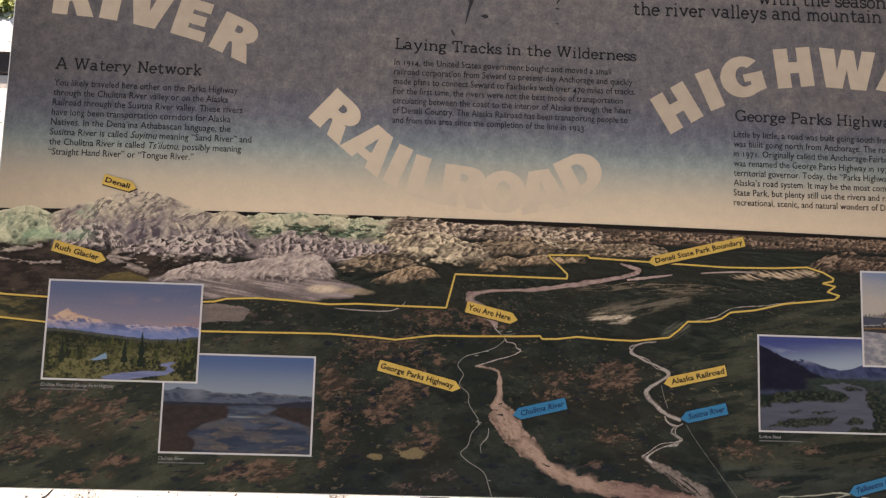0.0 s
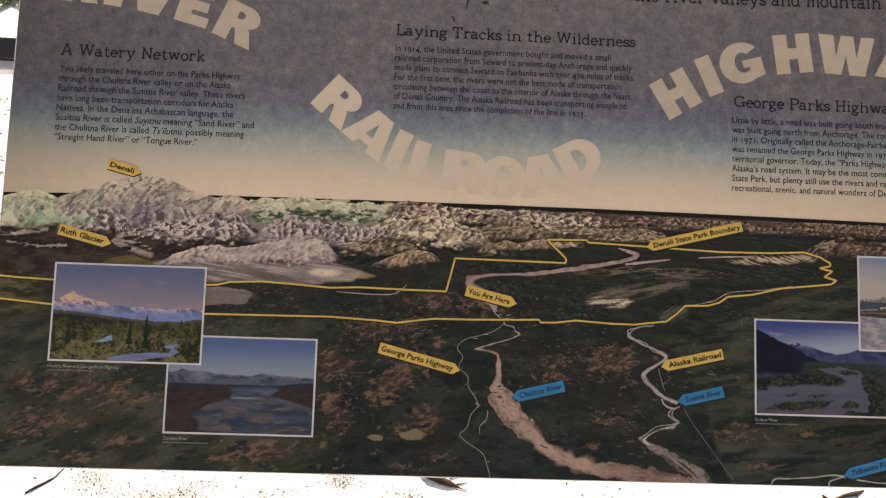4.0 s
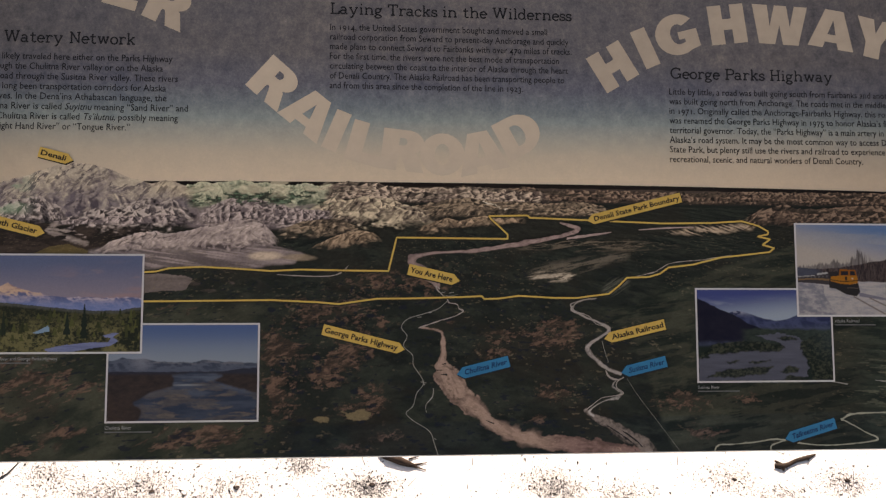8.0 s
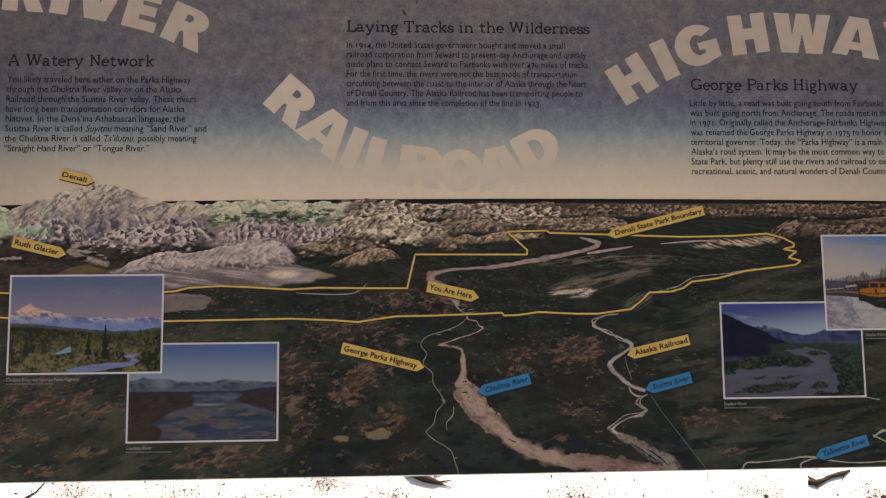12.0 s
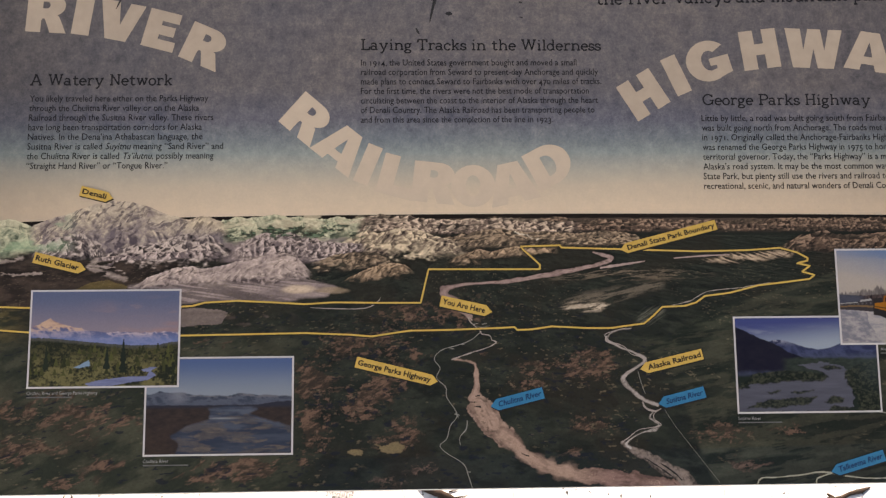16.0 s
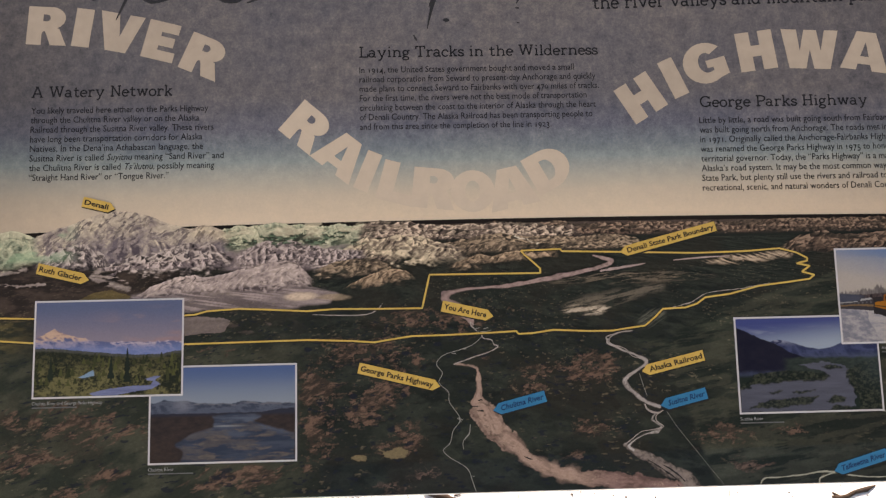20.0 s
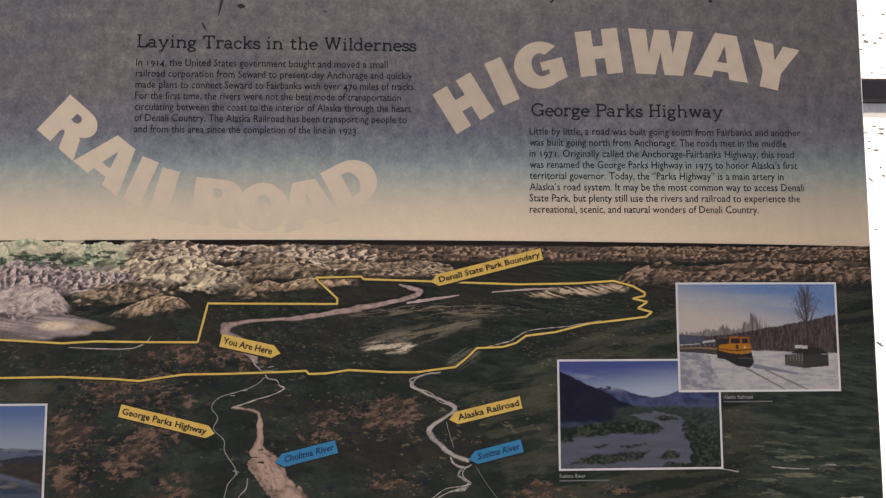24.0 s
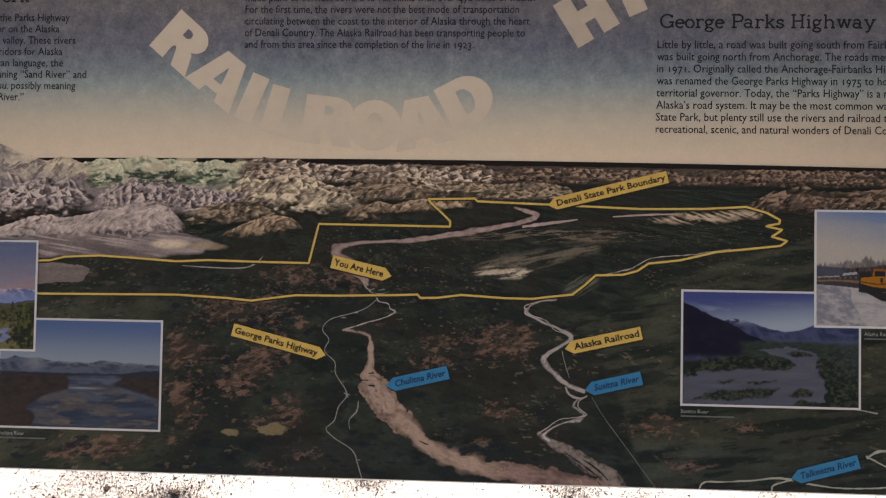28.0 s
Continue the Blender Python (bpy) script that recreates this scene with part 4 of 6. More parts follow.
ribbon("printed_creek", curved([(540.9, -177.5), (553, -170.6), (575.8, -169.1), (608.5, -168.7), (638, -168.7), (658.1, -164), (681.4, -162.4)], [2.2, 2.4, 1.6, 2, 2.2, 2.5, 2.0]), 0.66, lime, printed_map, "", 0.4, 16)
ribbon("printed_creek", curved([(452.5, -212.8), (453.5, -206.3), (462.6, -202.4), (472.5, -199.9)], [2, 1.8, 1.4, 1.2]), 0.67, lime, printed_map, "", 0.3, 17)
ribbon("printed_creek", curved([(289.3, -6.8), (316.4, -0.4), (337, 10.2), (377.6, 14.6), (411.7, 20.4)], [0.4, 1.1, 0.6, 1.0, 0.4], 0.8), 0.66, pale, printed_map, "", 0.9, 18)
ribbon("printed_creek", curved([(-128.6, -4.5), (-102.2, -6), (-69.3, -6.2), (-54.8, -1.7), (-46.9, 6.2)], [0.5, 1.2, 1, 1.2, 0.4]), 0.66, pale, printed_map, "", 0.4, 19)
for n, line in enumerate(([(32.6, -53.6), (37.8, -53.6)], [(45.1, -48.4), (49.8, -48.5)], [(530.1, -131.2), (551.2, -134.7)], [(586, -130.3), (605.7, -132.1), (625.4, -132.9)], [(642.5, -128.1), (653.8, -129)])):
    ribbon("printed_lake", curved(line, [0.9, 1.5, 0.9][:len(line)]), 0.66, thread, printed_map, "", 0.5, 50 + n)

for n, line in enumerate(([(57, -24), (61, -25.5), (66, -24)], [(70, -26), (76, -24.5)], [(64, -28), (72, -29.5), (80, -27)], [(37, -128), (43.5, -129.5)], [(38.5, -126.5), (41.5, -132)], [(52, -193), (55, -193.5)])):
    ribbon("printed_settlement", curved(line, [0.5, 0.9, 0.5][:len(line)], 0.8), 0.68, thread, printed_map, "", 0.6, 80 + n)

# the park's boundary: yellow lines with a dark shadow beneath
yellow = speckled("printed_yellow", (0.50, 0.305, 0.07), (0.63, 0.405, 0.11), 260, 0.45, 0.02, 0.0001)
NORTH = [(-513.6, 0.9), (-494.1, -0.5), (-451.2, -2.1), (-364.2, -2.1), (-277.4, -2.1), (-265, -1.5), (-250.1, 2.3), (-214.1, 4.1), (-181.2, 2.5), (-135.2, -0.5), (-102.3, 1.3), (-49.5, 0.3), (-0.6, -0.1), (8.9, 39.1), (139.6, 38.2), (139.7, 43.6), (131.2, 51.7), (120.7, 61.2), (117.4, 65.2), (163.8, 66.3), (166.4, 63.6), (235.6, 61.2), (325.9, 58), (386.8, 58.9), (426.3, 61.4), (446.3, 55.9), (458.8, 49)]
SOUTH = [(458.8, 49), (457.9, 45.7), (445.5, 43), (460.9, 39.6), (451, 32.9), (465.6, 28.8), (459.2, 24.1), (432, 20.9), (398, 17.1), (363.8, 8.6), (333.4, 4.9), (323, -2.4), (309.4, -6.3), (282.6, -7.4), (272.1, -17.3), (260.4, -26.5), (235, -29.6), (221.6, -31.5), (195, -31.3), (151.9, -28.9), (128.7, -32.1), (111.4, -32.6), (108.8, -29.3), (82.4, -30.4), (29.5, -31.9), (-13.3, -32.3), (-36.4, -35.4), (-57.4, -38.5), (-82.3, -36.3), (-134.8, -33.9), (-206.7, -34.7), (-276.4, -35.4), (-449.7, -30.2), (-512, -25.1)]
for name, line in (("boundary_line", NORTH), ("boundary_line", SOUTH)):
    cut = lambda: [(np.array(p) + off, w) for p, q in zip(line, line[1:]) for p, w in [(np.array(p) * (1 - t) + np.array(q) * t, width) for t in (0, 0.08, 0.5, 0.92)]] + [(np.array(line[-1]) + off, width)]
    off, width = np.array((0.3, -0.6)), 3.5
    ribbon("boundary_shadow", cut(), 0.70, ink_dark, printed_map, "", 0.05, 3)
    off, width = np.array((0.0, 0.0)), 2.05
    ribbon(name, cut(), 0.82, yellow, printed_map, "yellow park boundary line", 0.04, 4)


# ---- lettering ----
def glyphs(text, shear=0.0, fat=0.0):
    """A line of text as points and faces in a plane, from the built-in font."""
    curve = bpy.data.curves.new("text", "FONT")
    curve.body, curve.shear, curve.offset, curve.resolution_u = text, shear, fat, 2
    ob = bpy.data.objects.new("text", curve)
    data = bpy.data.meshes.new_from_object(ob)
    points = np.array([v.co[:2] for v in data.vertices]).reshape(-1, 2)
    tris = [tuple(p.vertices) for p in data.polygons]
    bpy.data.objects.remove(ob)
    bpy.data.meshes.remove(data)
    bpy.data.curves.remove(curve)
    return points, tris


def lettered(name, pieces, start, end, size, lift, mat, parent, label="", old=False):
    """Pieces of text (text, shear, fat) set one after the other, laid from start to end on the board; size: the letters' em height in mm."""
    points, tris, x = [], [], 0.0
    runs = [(figure + "".join(run) * (not figure), shear, fat, figure) for text, shear, fat in pieces for figure, run in itertools.groupby(text, lambda ch: ch if ch.isdigit() and old else "")]
    for text, shear, fat, figure in runs:
        p, t = glyphs(text, shear, fat)
        if figure:
            p[:, 1] = p[:, 1] * 0.70 if figure in "012" else p[:, 1] - 0.19 * (figure not in "68")
        wide, _ = glyphs("|" + text.replace(" ", "\u00a0") + "|", 0, 0)
        bar, _ = glyphs("||")
        tris += [tuple(i + len(points) for i in f) for f in t]
        points += [(a + x, c) for a, c in p]
        x += (wide[:, 0].max() - wide[:, 0].min()) - (bar[:, 0].max() - bar[:, 0].min())
    p = np.array(points)
    p[:, 0] -= p[:, 0].min()
    start, end = np.array(start, float), np.array(end, float)
    way = (end - start) / np.hypot(*(end - start))
    p[:, 0] *= np.hypot(*(end - start)) / p[:, 0].max()
    p[:, 1] *= size
    q = start + p[:, :1] * way + p[:, 1:] * np.array((-way[1], way[0]))
    return lay_mesh(name, q, tris, lift, mat, parent, label)


def lay_mesh(name, q, tris, lift, mat, parent, label=""):
    data = bpy.data.meshes.new(name)
    data.from_pydata([(u / 1000, -lift / 1000, v / 1000) for u, v in q], [], tris)
    data.materials.append(mat)
    ob = new(name, data)
    ob.matrix_basis, ob.parent = BOARD if parent.parent is None else Matrix(), parent
    return tagged(ob, label) if label else ob


def bow(cx, cy, rx, ry, a, b, n=9):
    return [(cx + rx * math.cos(radians(a + (b - a) * k / n)), cy + ry * math.sin(radians(a + (b - a) * k / n))) for k in range(n + 1)]


def bar(x0, x1, y):
    return [(x0, y), (x1, y)]


# typewriter letters as strokes of even width with slab feet, in shares of the letter size
STROKES = {
    "a": [bow(0.20, 0.31, 0.14, 0.13, 155, 0) + [(0.34, 0.09), (0.37, 0.03), (0.44, 0.03)], bow(0.19, 0.14, 0.14, 0.115, 20, 340, 14)],
    "c": [bow(0.23, 0.22, 0.18, 0.205, 38, 322, 16), [(0.36, 0.29), (0.37, 0.39)]],
    "d": [bow(0.21, 0.22, 0.17, 0.205, 0, 360, 18), [(0.38, 0.69), (0.38, 0.02)], bar(0.29, 0.38, 0.67), bar(0.38, 0.47, 0.03)],
    "e": [[(0.06, 0.235), (0.40, 0.235)] + bow(0.23, 0.22, 0.175, 0.205, 4, 320, 17)],
    "g": [bow(0.20, 0.29, 0.14, 0.135, 0, 360, 14), [(0.11, 0.18), (0.08, 0.11), (0.13, 0.05)] + bow(0.21, -0.08, 0.17, 0.10, 70, -250, 16), [(0.31, 0.37), (0.38, 0.42), (0.43, 0.41)]],
    "h": [[(0.10, 0.69), (0.10, 0.02)], bar(0.02, 0.10, 0.67), bow(0.26, 0.27, 0.16, 0.16, 180, 0) + [(0.42, 0.02)], bar(0.01, 0.19, 0.03), bar(0.33, 0.51, 0.03)],
    "i": [[(0.11, 0.45), (0.11, 0.02)], bar(0.02, 0.11, 0.43), bar(0.01, 0.21, 0.03), [(0.105, 0.58), (0.105, 0.68)]],
    "k": [[(0.10, 0.69), (0.10, 0.02)], bar(0.02, 0.10, 0.67), bar(0.01, 0.19, 0.03), [(0.36, 0.43), (0.11, 0.19)], [(0.20, 0.27), (0.38, 0.03)], bar(0.27, 0.44, 0.43), bar(0.30, 0.46, 0.03)],
    "l": [[(0.11, 0.69), (0.11, 0.02)], bar(0.02, 0.11, 0.67), bar(0.01, 0.21, 0.03)],
    "m": [[(0.10, 0.45), (0.10, 0.02)], bar(0.02, 0.10, 0.43), bow(0.23, 0.29, 0.13, 0.14, 180, 0) + [(0.36, 0.02)], bow(0.49, 0.29, 0.13, 0.14, 180, 0) + [(0.62, 0.02)], bar(0.01, 0.18, 0.03), bar(0.29, 0.43, 0.03), bar(0.55, 0.70, 0.03)],
    "n": [[(0.10, 0.45), (0.10, 0.02)], bar(0.02, 0.10, 0.43), bow(0.26, 0.27, 0.16, 0.16, 180, 0) + [(0.42, 0.02)], bar(0.01, 0.19, 0.03), bar(0.33, 0.51, 0.03)],
    "o": [bow(0.23, 0.22, 0.18, 0.205, 0, 360, 18)],
    "p": [bow(0.27, 0.22, 0.17, 0.205, 0, 360, 18), [(0.10, 0.45), (0.10, -0.19)], bar(0.02, 0.10, 0.43), bar(0.01, 0.20, -0.18)],
    "r": [[(0.11, 0.45), (0.11, 0.02)], bar(0.02, 0.11, 0.43), bar(0.01, 0.23, 0.03), bow(0.26, 0.27, 0.15, 0.16, 180, 55) + [(0.36, 0.35)]],
    "s": [bow(0.19, 0.325, 0.125, 0.10, 25, 250, 10) + bow(0.19, 0.12, 0.145, 0.10, 65, -155, 10), [(0.31, 0.31), (0.31, 0.43)], [(0.055, 0.02), (0.055, 0.15)]],
    "t": [[(0.16, 0.60), (0.16, 0.12)] + bow(0.26, 0.12, 0.10, 0.095, 180, 335), bar(0.03, 0.33, 0.43)],
    "u": [bar(0.02, 0.10, 0.43), [(0.10, 0.45), (0.10, 0.17)] + bow(0.25, 0.17, 0.15, 0.15, 180, 360), bar(0.30, 0.40, 0.43), [(0.40, 0.45), (0.40, 0.02)], bar(0.40, 0.48, 0.03)],
    "v": [[(0.06, 0.43), (0.23, 0.02)], [(0.23, 0.02), (0.40, 0.43)], bar(-0.01, 0.15, 0.43), bar(0.31, 0.47, 0.43)],
    "w": [[(0.06, 0.43), (0.18, 0.02)], [(0.18, 0.02), (0.31, 0.43)], [(0.31, 0.43), (0.44, 0.02)], [(0.44, 0.02), (0.56, 0.43)], bar(-0.01, 0.15, 0.43), bar(0.25, 0.37, 0.43), bar(0.47, 0.63, 0.43)],
    "y": [[(0.06, 0.43), (0.24, 0.02)], [(0.42, 0.43), (0.20, -0.11), (0.14, -0.18), (0.05, -0.17)], bar(-0.01, 0.15, 0.43), bar(0.33, 0.49, 0.43)],
    ".": [[(0.05, 0.0), (0.05, 0.09)]],
    "A": [[(0.06, 0.03), (0.30, 0.67)], [(0.33, 0.67), (0.57, 0.03)], bar(0.15, 0.48, 0.24), bar(-0.02, 0.16, 0.03), bar(0.46, 0.65, 0.03), bar(0.21, 0.36, 0.67)],
    "G": [bow(0.34, 0.35, 0.28, 0.325, 48, 325, 20), [(0.58, 0.03), (0.58, 0.29)], bar(0.43, 0.66, 0.29), [(0.56, 0.50), (0.56, 0.67)]],
    "H": [[(0.13, 0.67), (0.13, 0.03)], [(0.52, 0.67), (0.52, 0.03)], bar(0.13, 0.52, 0.36), bar(0.03, 0.23, 0.67), bar(0.03, 0.23, 0.03), bar(0.42, 0.62, 0.67), bar(0.42, 0.62, 0.03)],
    "L": [[(0.14, 0.67), (0.14, 0.03)], bar(0.03, 0.26, 0.67), [(0.03, 0.03), (0.50, 0.03)], [(0.50, 0.0), (0.50, 0.20)]],
    "N": [[(0.13, 0.67), (0.13, 0.03)], [(0.13, 0.67), (0.53, 0.03)], [(0.53, 0.03), (0.53, 0.67)], bar(0.02, 0.16, 0.67), bar(0.03, 0.23, 0.03), bar(0.43, 0.63, 0.67)],
    "P": [[(0.14, 0.67), (0.14, 0.03)], [(0.03, 0.67), (0.34, 0.67)] + bow(0.34, 0.50, 0.19, 0.17, 90, -90) + [(0.14, 0.33)], bar(0.03, 0.27, 0.03)],
    "T": [bar(0.04, 0.56, 0.67), [(0.30, 0.67), (0.30, 0.03)], bar(0.19, 0.41, 0.03), [(0.05, 0.69), (0.05, 0.50)], [(0.55, 0.69), (0.55, 0.50)]],
    "W": [[(0.07, 0.67), (0.23, 0.03)], [(0.23, 0.03), (0.41, 0.67)], [(0.41, 0.67), (0.59, 0.03)], [(0.59, 0.03), (0.75, 0.67)], bar(-0.01, 0.17, 0.67), bar(0.33, 0.49, 0.67), bar(0.65, 0.83, 0.67)],
}


def typewritten(name, text, start, end, size, lift, parent, label="", heavy=0.042):
    """A line in typewriter letters, drawn stroke by stroke from start to end on the board."""
    quads, x, top = [], 0.0, 0.0
    for ch in text:
        if ch == " ":
            x += 0.27
            continue
        lines = STROKES[ch]
        left = min(q[0] for line in lines for q in line)
        right = max(q[0] for line in lines for q in line)
        for n, line in enumerate(lines):
            rows = []
            for k, q in enumerate(line):
                a, c = np.array(line[max(k - 1, 0)]), np.array(line[min(k + 1, len(line) - 1)])
                d = (c - a) / (np.hypot(*(c - a)) + 1e-9)
                side, at = np.array((-d[1], d[0])) * heavy, np.array(q) + (x - left, 0)
                if 0 < k < len(line) - 1:
                    side = side / max(0.6, np.dot(d, (np.array(q) - a) / (np.hypot(*(np.array(q) - a)) + 1e-9)))
                rows.append((at + side, at - side))
            quads += [((r[0], r[1], t[1], t[0]), n) for r, t in zip(rows, rows[1:])]
        x += right - left + 0.085
    top = x - 0.085
    start, end = np.array(start, float), np.array(end, float)
    way = (end - start) / np.hypot(*(end - start))
    up, wide = np.array((-way[1], way[0])), np.hypot(*(end - start)) / top
    points, faces = [], []
    for corners, n in quads:
        faces.append(tuple(range(len(points), len(points) + 4)))
        for a, c in corners:
            u, v = start + way * a * wide + up * c * size
            points.append((u / 1000, -(lift + 0.02 * n) / 1000, v / 1000))
    data = bpy.data.meshes.new(name)
    data.from_pydata(points, [], faces)
    data.materials.append(ink_text)
    ob = new(name, data)
    ob.matrix_basis, ob.parent = BOARD, parent
    return tagged(ob, label)


typewritten("heading", "A Watery Network", *[(-463.1, 262.5), (-295.5, 262.3)], 19.5, 0.5, sign, "black typewriter heading")
typewritten("heading", "Laying Tracks in the Wilderness", *[(-70.3, 305.9), (220.1, 304.9)], 19.5, 0.5, sign, "black typewriter heading")
typewritten("heading", "George Parks Highway", *[(343.3, 236.3), (548.2, 235.9)], 19.5, 0.5, sign, "black typewriter heading")
typewritten("introduction_line", "the river valleys and mountain passes.", *[(217.5, 363), (596.2, 369.7)], 24.5, 0.5, sign, "black typewriter line")
typewritten("introduction_line", "with the seasons", *[(373.2, 384.9), (543.9, 387.3)], 24.5, 0.5, sign, "black typewriter line")

PARAGRAPHS = (
    ([(-462.8, 242.6), (-462.8, 161)], (
        ("You likely traveled here either on the Parks Highway", -252.4),
        ("through the Chulitna River valley or on the Alaska", -262.9),
        ("Railroad through the Susitna River valley. These rivers", -245.7),
        ("have long been transportation corridors for Alaska", -258.9),
        ("Natives. In the Dena\u2019ina Athabascan language, the", -257.9),
        ("Susitna River is called *Suyitnu* meaning \u201cSand River\u201d and", -233.4),
        ("the Chulitna River is called *Ts\u2019ilutnu,* possibly meaning", -244.5),
        ("\u201cStraight Hand River\u201d or \u201cTongue River.\u201d", -298.3),
    )),
    ([(-70.6, 286.3), (-70.7, 215.6)], (
        ("In 1914, the United States government bought and moved a small", 190.4),
        ("railroad corporation from Seward to present-day Anchorage and quickly", 216.3),
        ("made plans to connect Seward to Fairbanks with over 470 miles of tracks.", 220),
        ("For the first time, the rivers were not the best mode of transportation", 204.5),
        ("circulating between the coast to the interior of Alaska through the heart", 215.1),
        ("of Denali Country. The Alaska Railroad has been transporting people to", 210.6),
        ("and from this area since the completion of the line in 1923.", 160.2),
    )),
    ([(340.1, 216.2), (339.1, 132.9)], (
        ("Little by little, a road was built going south from Fairbanks and another", 632.4),
        ("was built going north from Anchorage. The roads met in the middle", 616.2),
        ("in 1971. Originally called the Anchorage-Fairbanks Highway, this road", 624.1),
        ("was renamed the George Parks Highway in 1975 to honor Alaska\u2019s first", 627.3),
        ("territorial governor. Today, the \u201cParks Highway\u201d is a main artery in", 611.7),
        ("Alaska\u2019s road system. It may be the most common way to access Denali", 633.6),
        ("State Park, but plenty still use the rivers and railroad to experience the", 628.6),
        ("recreational, scenic, and natural wonders of Denali Country.", 583.4),
    )),
)
for (first, last), lines in PARAGRAPHS:
    for n, (text, reach) in enumerate(lines):
        t = n / (len(lines) - 1)
        u, v = first[0] * (1 - t) + last[0] * t, first[1] * (1 - t) + last[1] * t
        pieces = [(bit, 0.25 if k % 2 else 0.0, 0.004) for k, bit in enumerate(text.split("*"))]
        lettered("text_line", pieces, (u, v), (reach, v), 11.3, 0.5, ink_text, sign, old=True)


# ---- the three great words ----
def arc(cx, cy, rx, ry, a, b, n=8):
    return [(cx + rx * math.cos(radians(a + (b - a) * k / n)), cy + ry * math.sin(radians(a + (b - a) * k / n))) for k in range(n + 1)]


BIG = {}
BIG["R"] = [[(0, 0), (0, 1), (0.55, 1)] + arc(0.58, 0.71, 0.36, 0.29, 85, -62, 10) + [(0.80, 0.43), (1.0, 0.0), (0.60, 0), (0.49, 0.27)] + arc(0.42, 0.28, 0.06, 0.08, 60, 120, 3) + [(0.37, 0.30), (0.37, 0)], [(0.38, 0.62), (0.38, 0.80), (0.46, 0.80)] + arc(0.47, 0.71, 0.09, 0.09, 80, -80, 6) + [(0.46, 0.62)]]
BIG["I"] = [[(0, 0), (0, 1), (1, 1), (1, 0)]]
BIG["V"] = [[(0.26, 0), (0, 1), (0.42, 1), (0.52, 0.40), (0.66, 1), (1, 1), (0.72, 0)]]
BIG["E"] = [[(0, 0), (0, 1), (0.97, 1), (0.97, 0.74), (0.45, 0.74), (0.45, 0.63), (0.90, 0.63), (0.90, 0.38), (0.45, 0.38), (0.45, 0.26), (1, 0.26), (1, 0)]]
BIG["A"] = [[(0, 0), (0.30, 1), (0.70, 1), (1, 0), (0.66, 0), (0.62, 0.16), (0.36, 0.16), (0.33, 0)], [(0.40, 0.36), (0.58, 0.36), (0.50, 0.74)]]
BIG["L"] = [[(0, 0), (0, 1), (0.42, 1), (0.42, 0.27), (1, 0.27), (1, 0)]]
BIG["O"] = [arc(0.5, 0.5, 0.5, 0.52, 0, 345, 23), arc(0.5, 0.5, 0.17, 0.26, 0, 345, 15)]
BIG["D"] = [[(0, 0), (0, 1), (0.45, 1)] + arc(0.45, 0.5, 0.55, 0.5, 80, -80, 14) + [(0.45, 0)], [(0.36, 0.24), (0.36, 0.76), (0.44, 0.76)] + arc(0.45, 0.5, 0.18, 0.26, 80, -80, 8) + [(0.44, 0.24)]]
BIG["H"] = [[(0, 0), (0, 1), (0.38, 1), (0.38, 0.64), (0.62, 0.64), (0.62, 1), (1, 1), (1, 0), (0.62, 0), (0.62, 0.36), (0.38, 0.36), (0.38, 0)]]
BIG["G"] = [arc(0.5, 0.5, 0.52, 0.52, 38, 300, 18) + [(0.98, 0.10), (0.98, 0.55), (0.52, 0.55), (0.52, 0.36), (0.66, 0.36), (0.66, 0.27)] + arc(0.53, 0.5, 0.19, 0.26, 290, 48, 10)]
BIG["W"] = [[(0.14, 0), (0, 1), (0.27, 1), (0.325, 0.46), (0.40, 1), (0.62, 1), (0.69, 0.46), (0.76, 1), (1, 1), (0.85, 0), (0.57, 0), (0.50, 0.50), (0.43, 0)]]
BIG["Y"] = [[(0.31, 0), (0.31, 0.38), (0, 1), (0.42, 1), (0.52, 0.64), (0.64, 1), (1, 1), (0.70, 0.38), (0.70, 0)]]
dull = speckled("printed_dull_cream", (0.36, 0.28, 0.215), (0.47, 0.365, 0.275), 60, 0.45, 0.02, 0.0001)
cream = speckled("printed_cream", (0.48, 0.375, 0.285), (0.58, 0.45, 0.335), 60, 0.45, 0.02, 0.0001)


def great_word(letters, tall, mat):
    for n, (ch, (bl, br)) in enumerate(letters):
        bl, br = np.array(bl), np.array(br)
        along_, up = br - bl, None
        up = np.array((-along_[1], along_[0])) / np.hypot(*along_) * tall
        flat("great_letter", [[tuple(bl + x * along_ + y * up) for x, y in loop] for loop in BIG[ch]], 0.42 + 0.05 * (n % 2), mat, sign, "cream block letter " + ch)


great_word([("R", [(-472.7, 329.6), (-424.5, 326.8)]), ("I", [(-418.4, 326.8), (-397.3, 323.9)]), ("V", [(-391.9, 323.9), (-338.5, 313.2)]), ("E", [(-335.1, 312.5), (-296.8, 302.5)]), ("R", [(-289.8, 298.2), (-244.5, 278.4)])], 48.2, dull)
great_word([("R", [(-168.8, 217.9), (-131.3, 185.2)]), ("A", [(-131.3, 185.2), (-85.3, 148.5)]), ("I", [(-79.9, 145.8), (-63.1, 138.8)]), ("L", [(-53.6, 132), (-10.7, 120.2)]), ("R", [(-11.4, 120.8), (40.3, 115.1)]), ("O", [(36.3, 113.8), (88.8, 113.6)]), ("A", [(84.7, 111.5), (143.7, 124.2)]), ("D", [(143.8, 130.4), (188.6, 154.3)])], 49.0, cream)
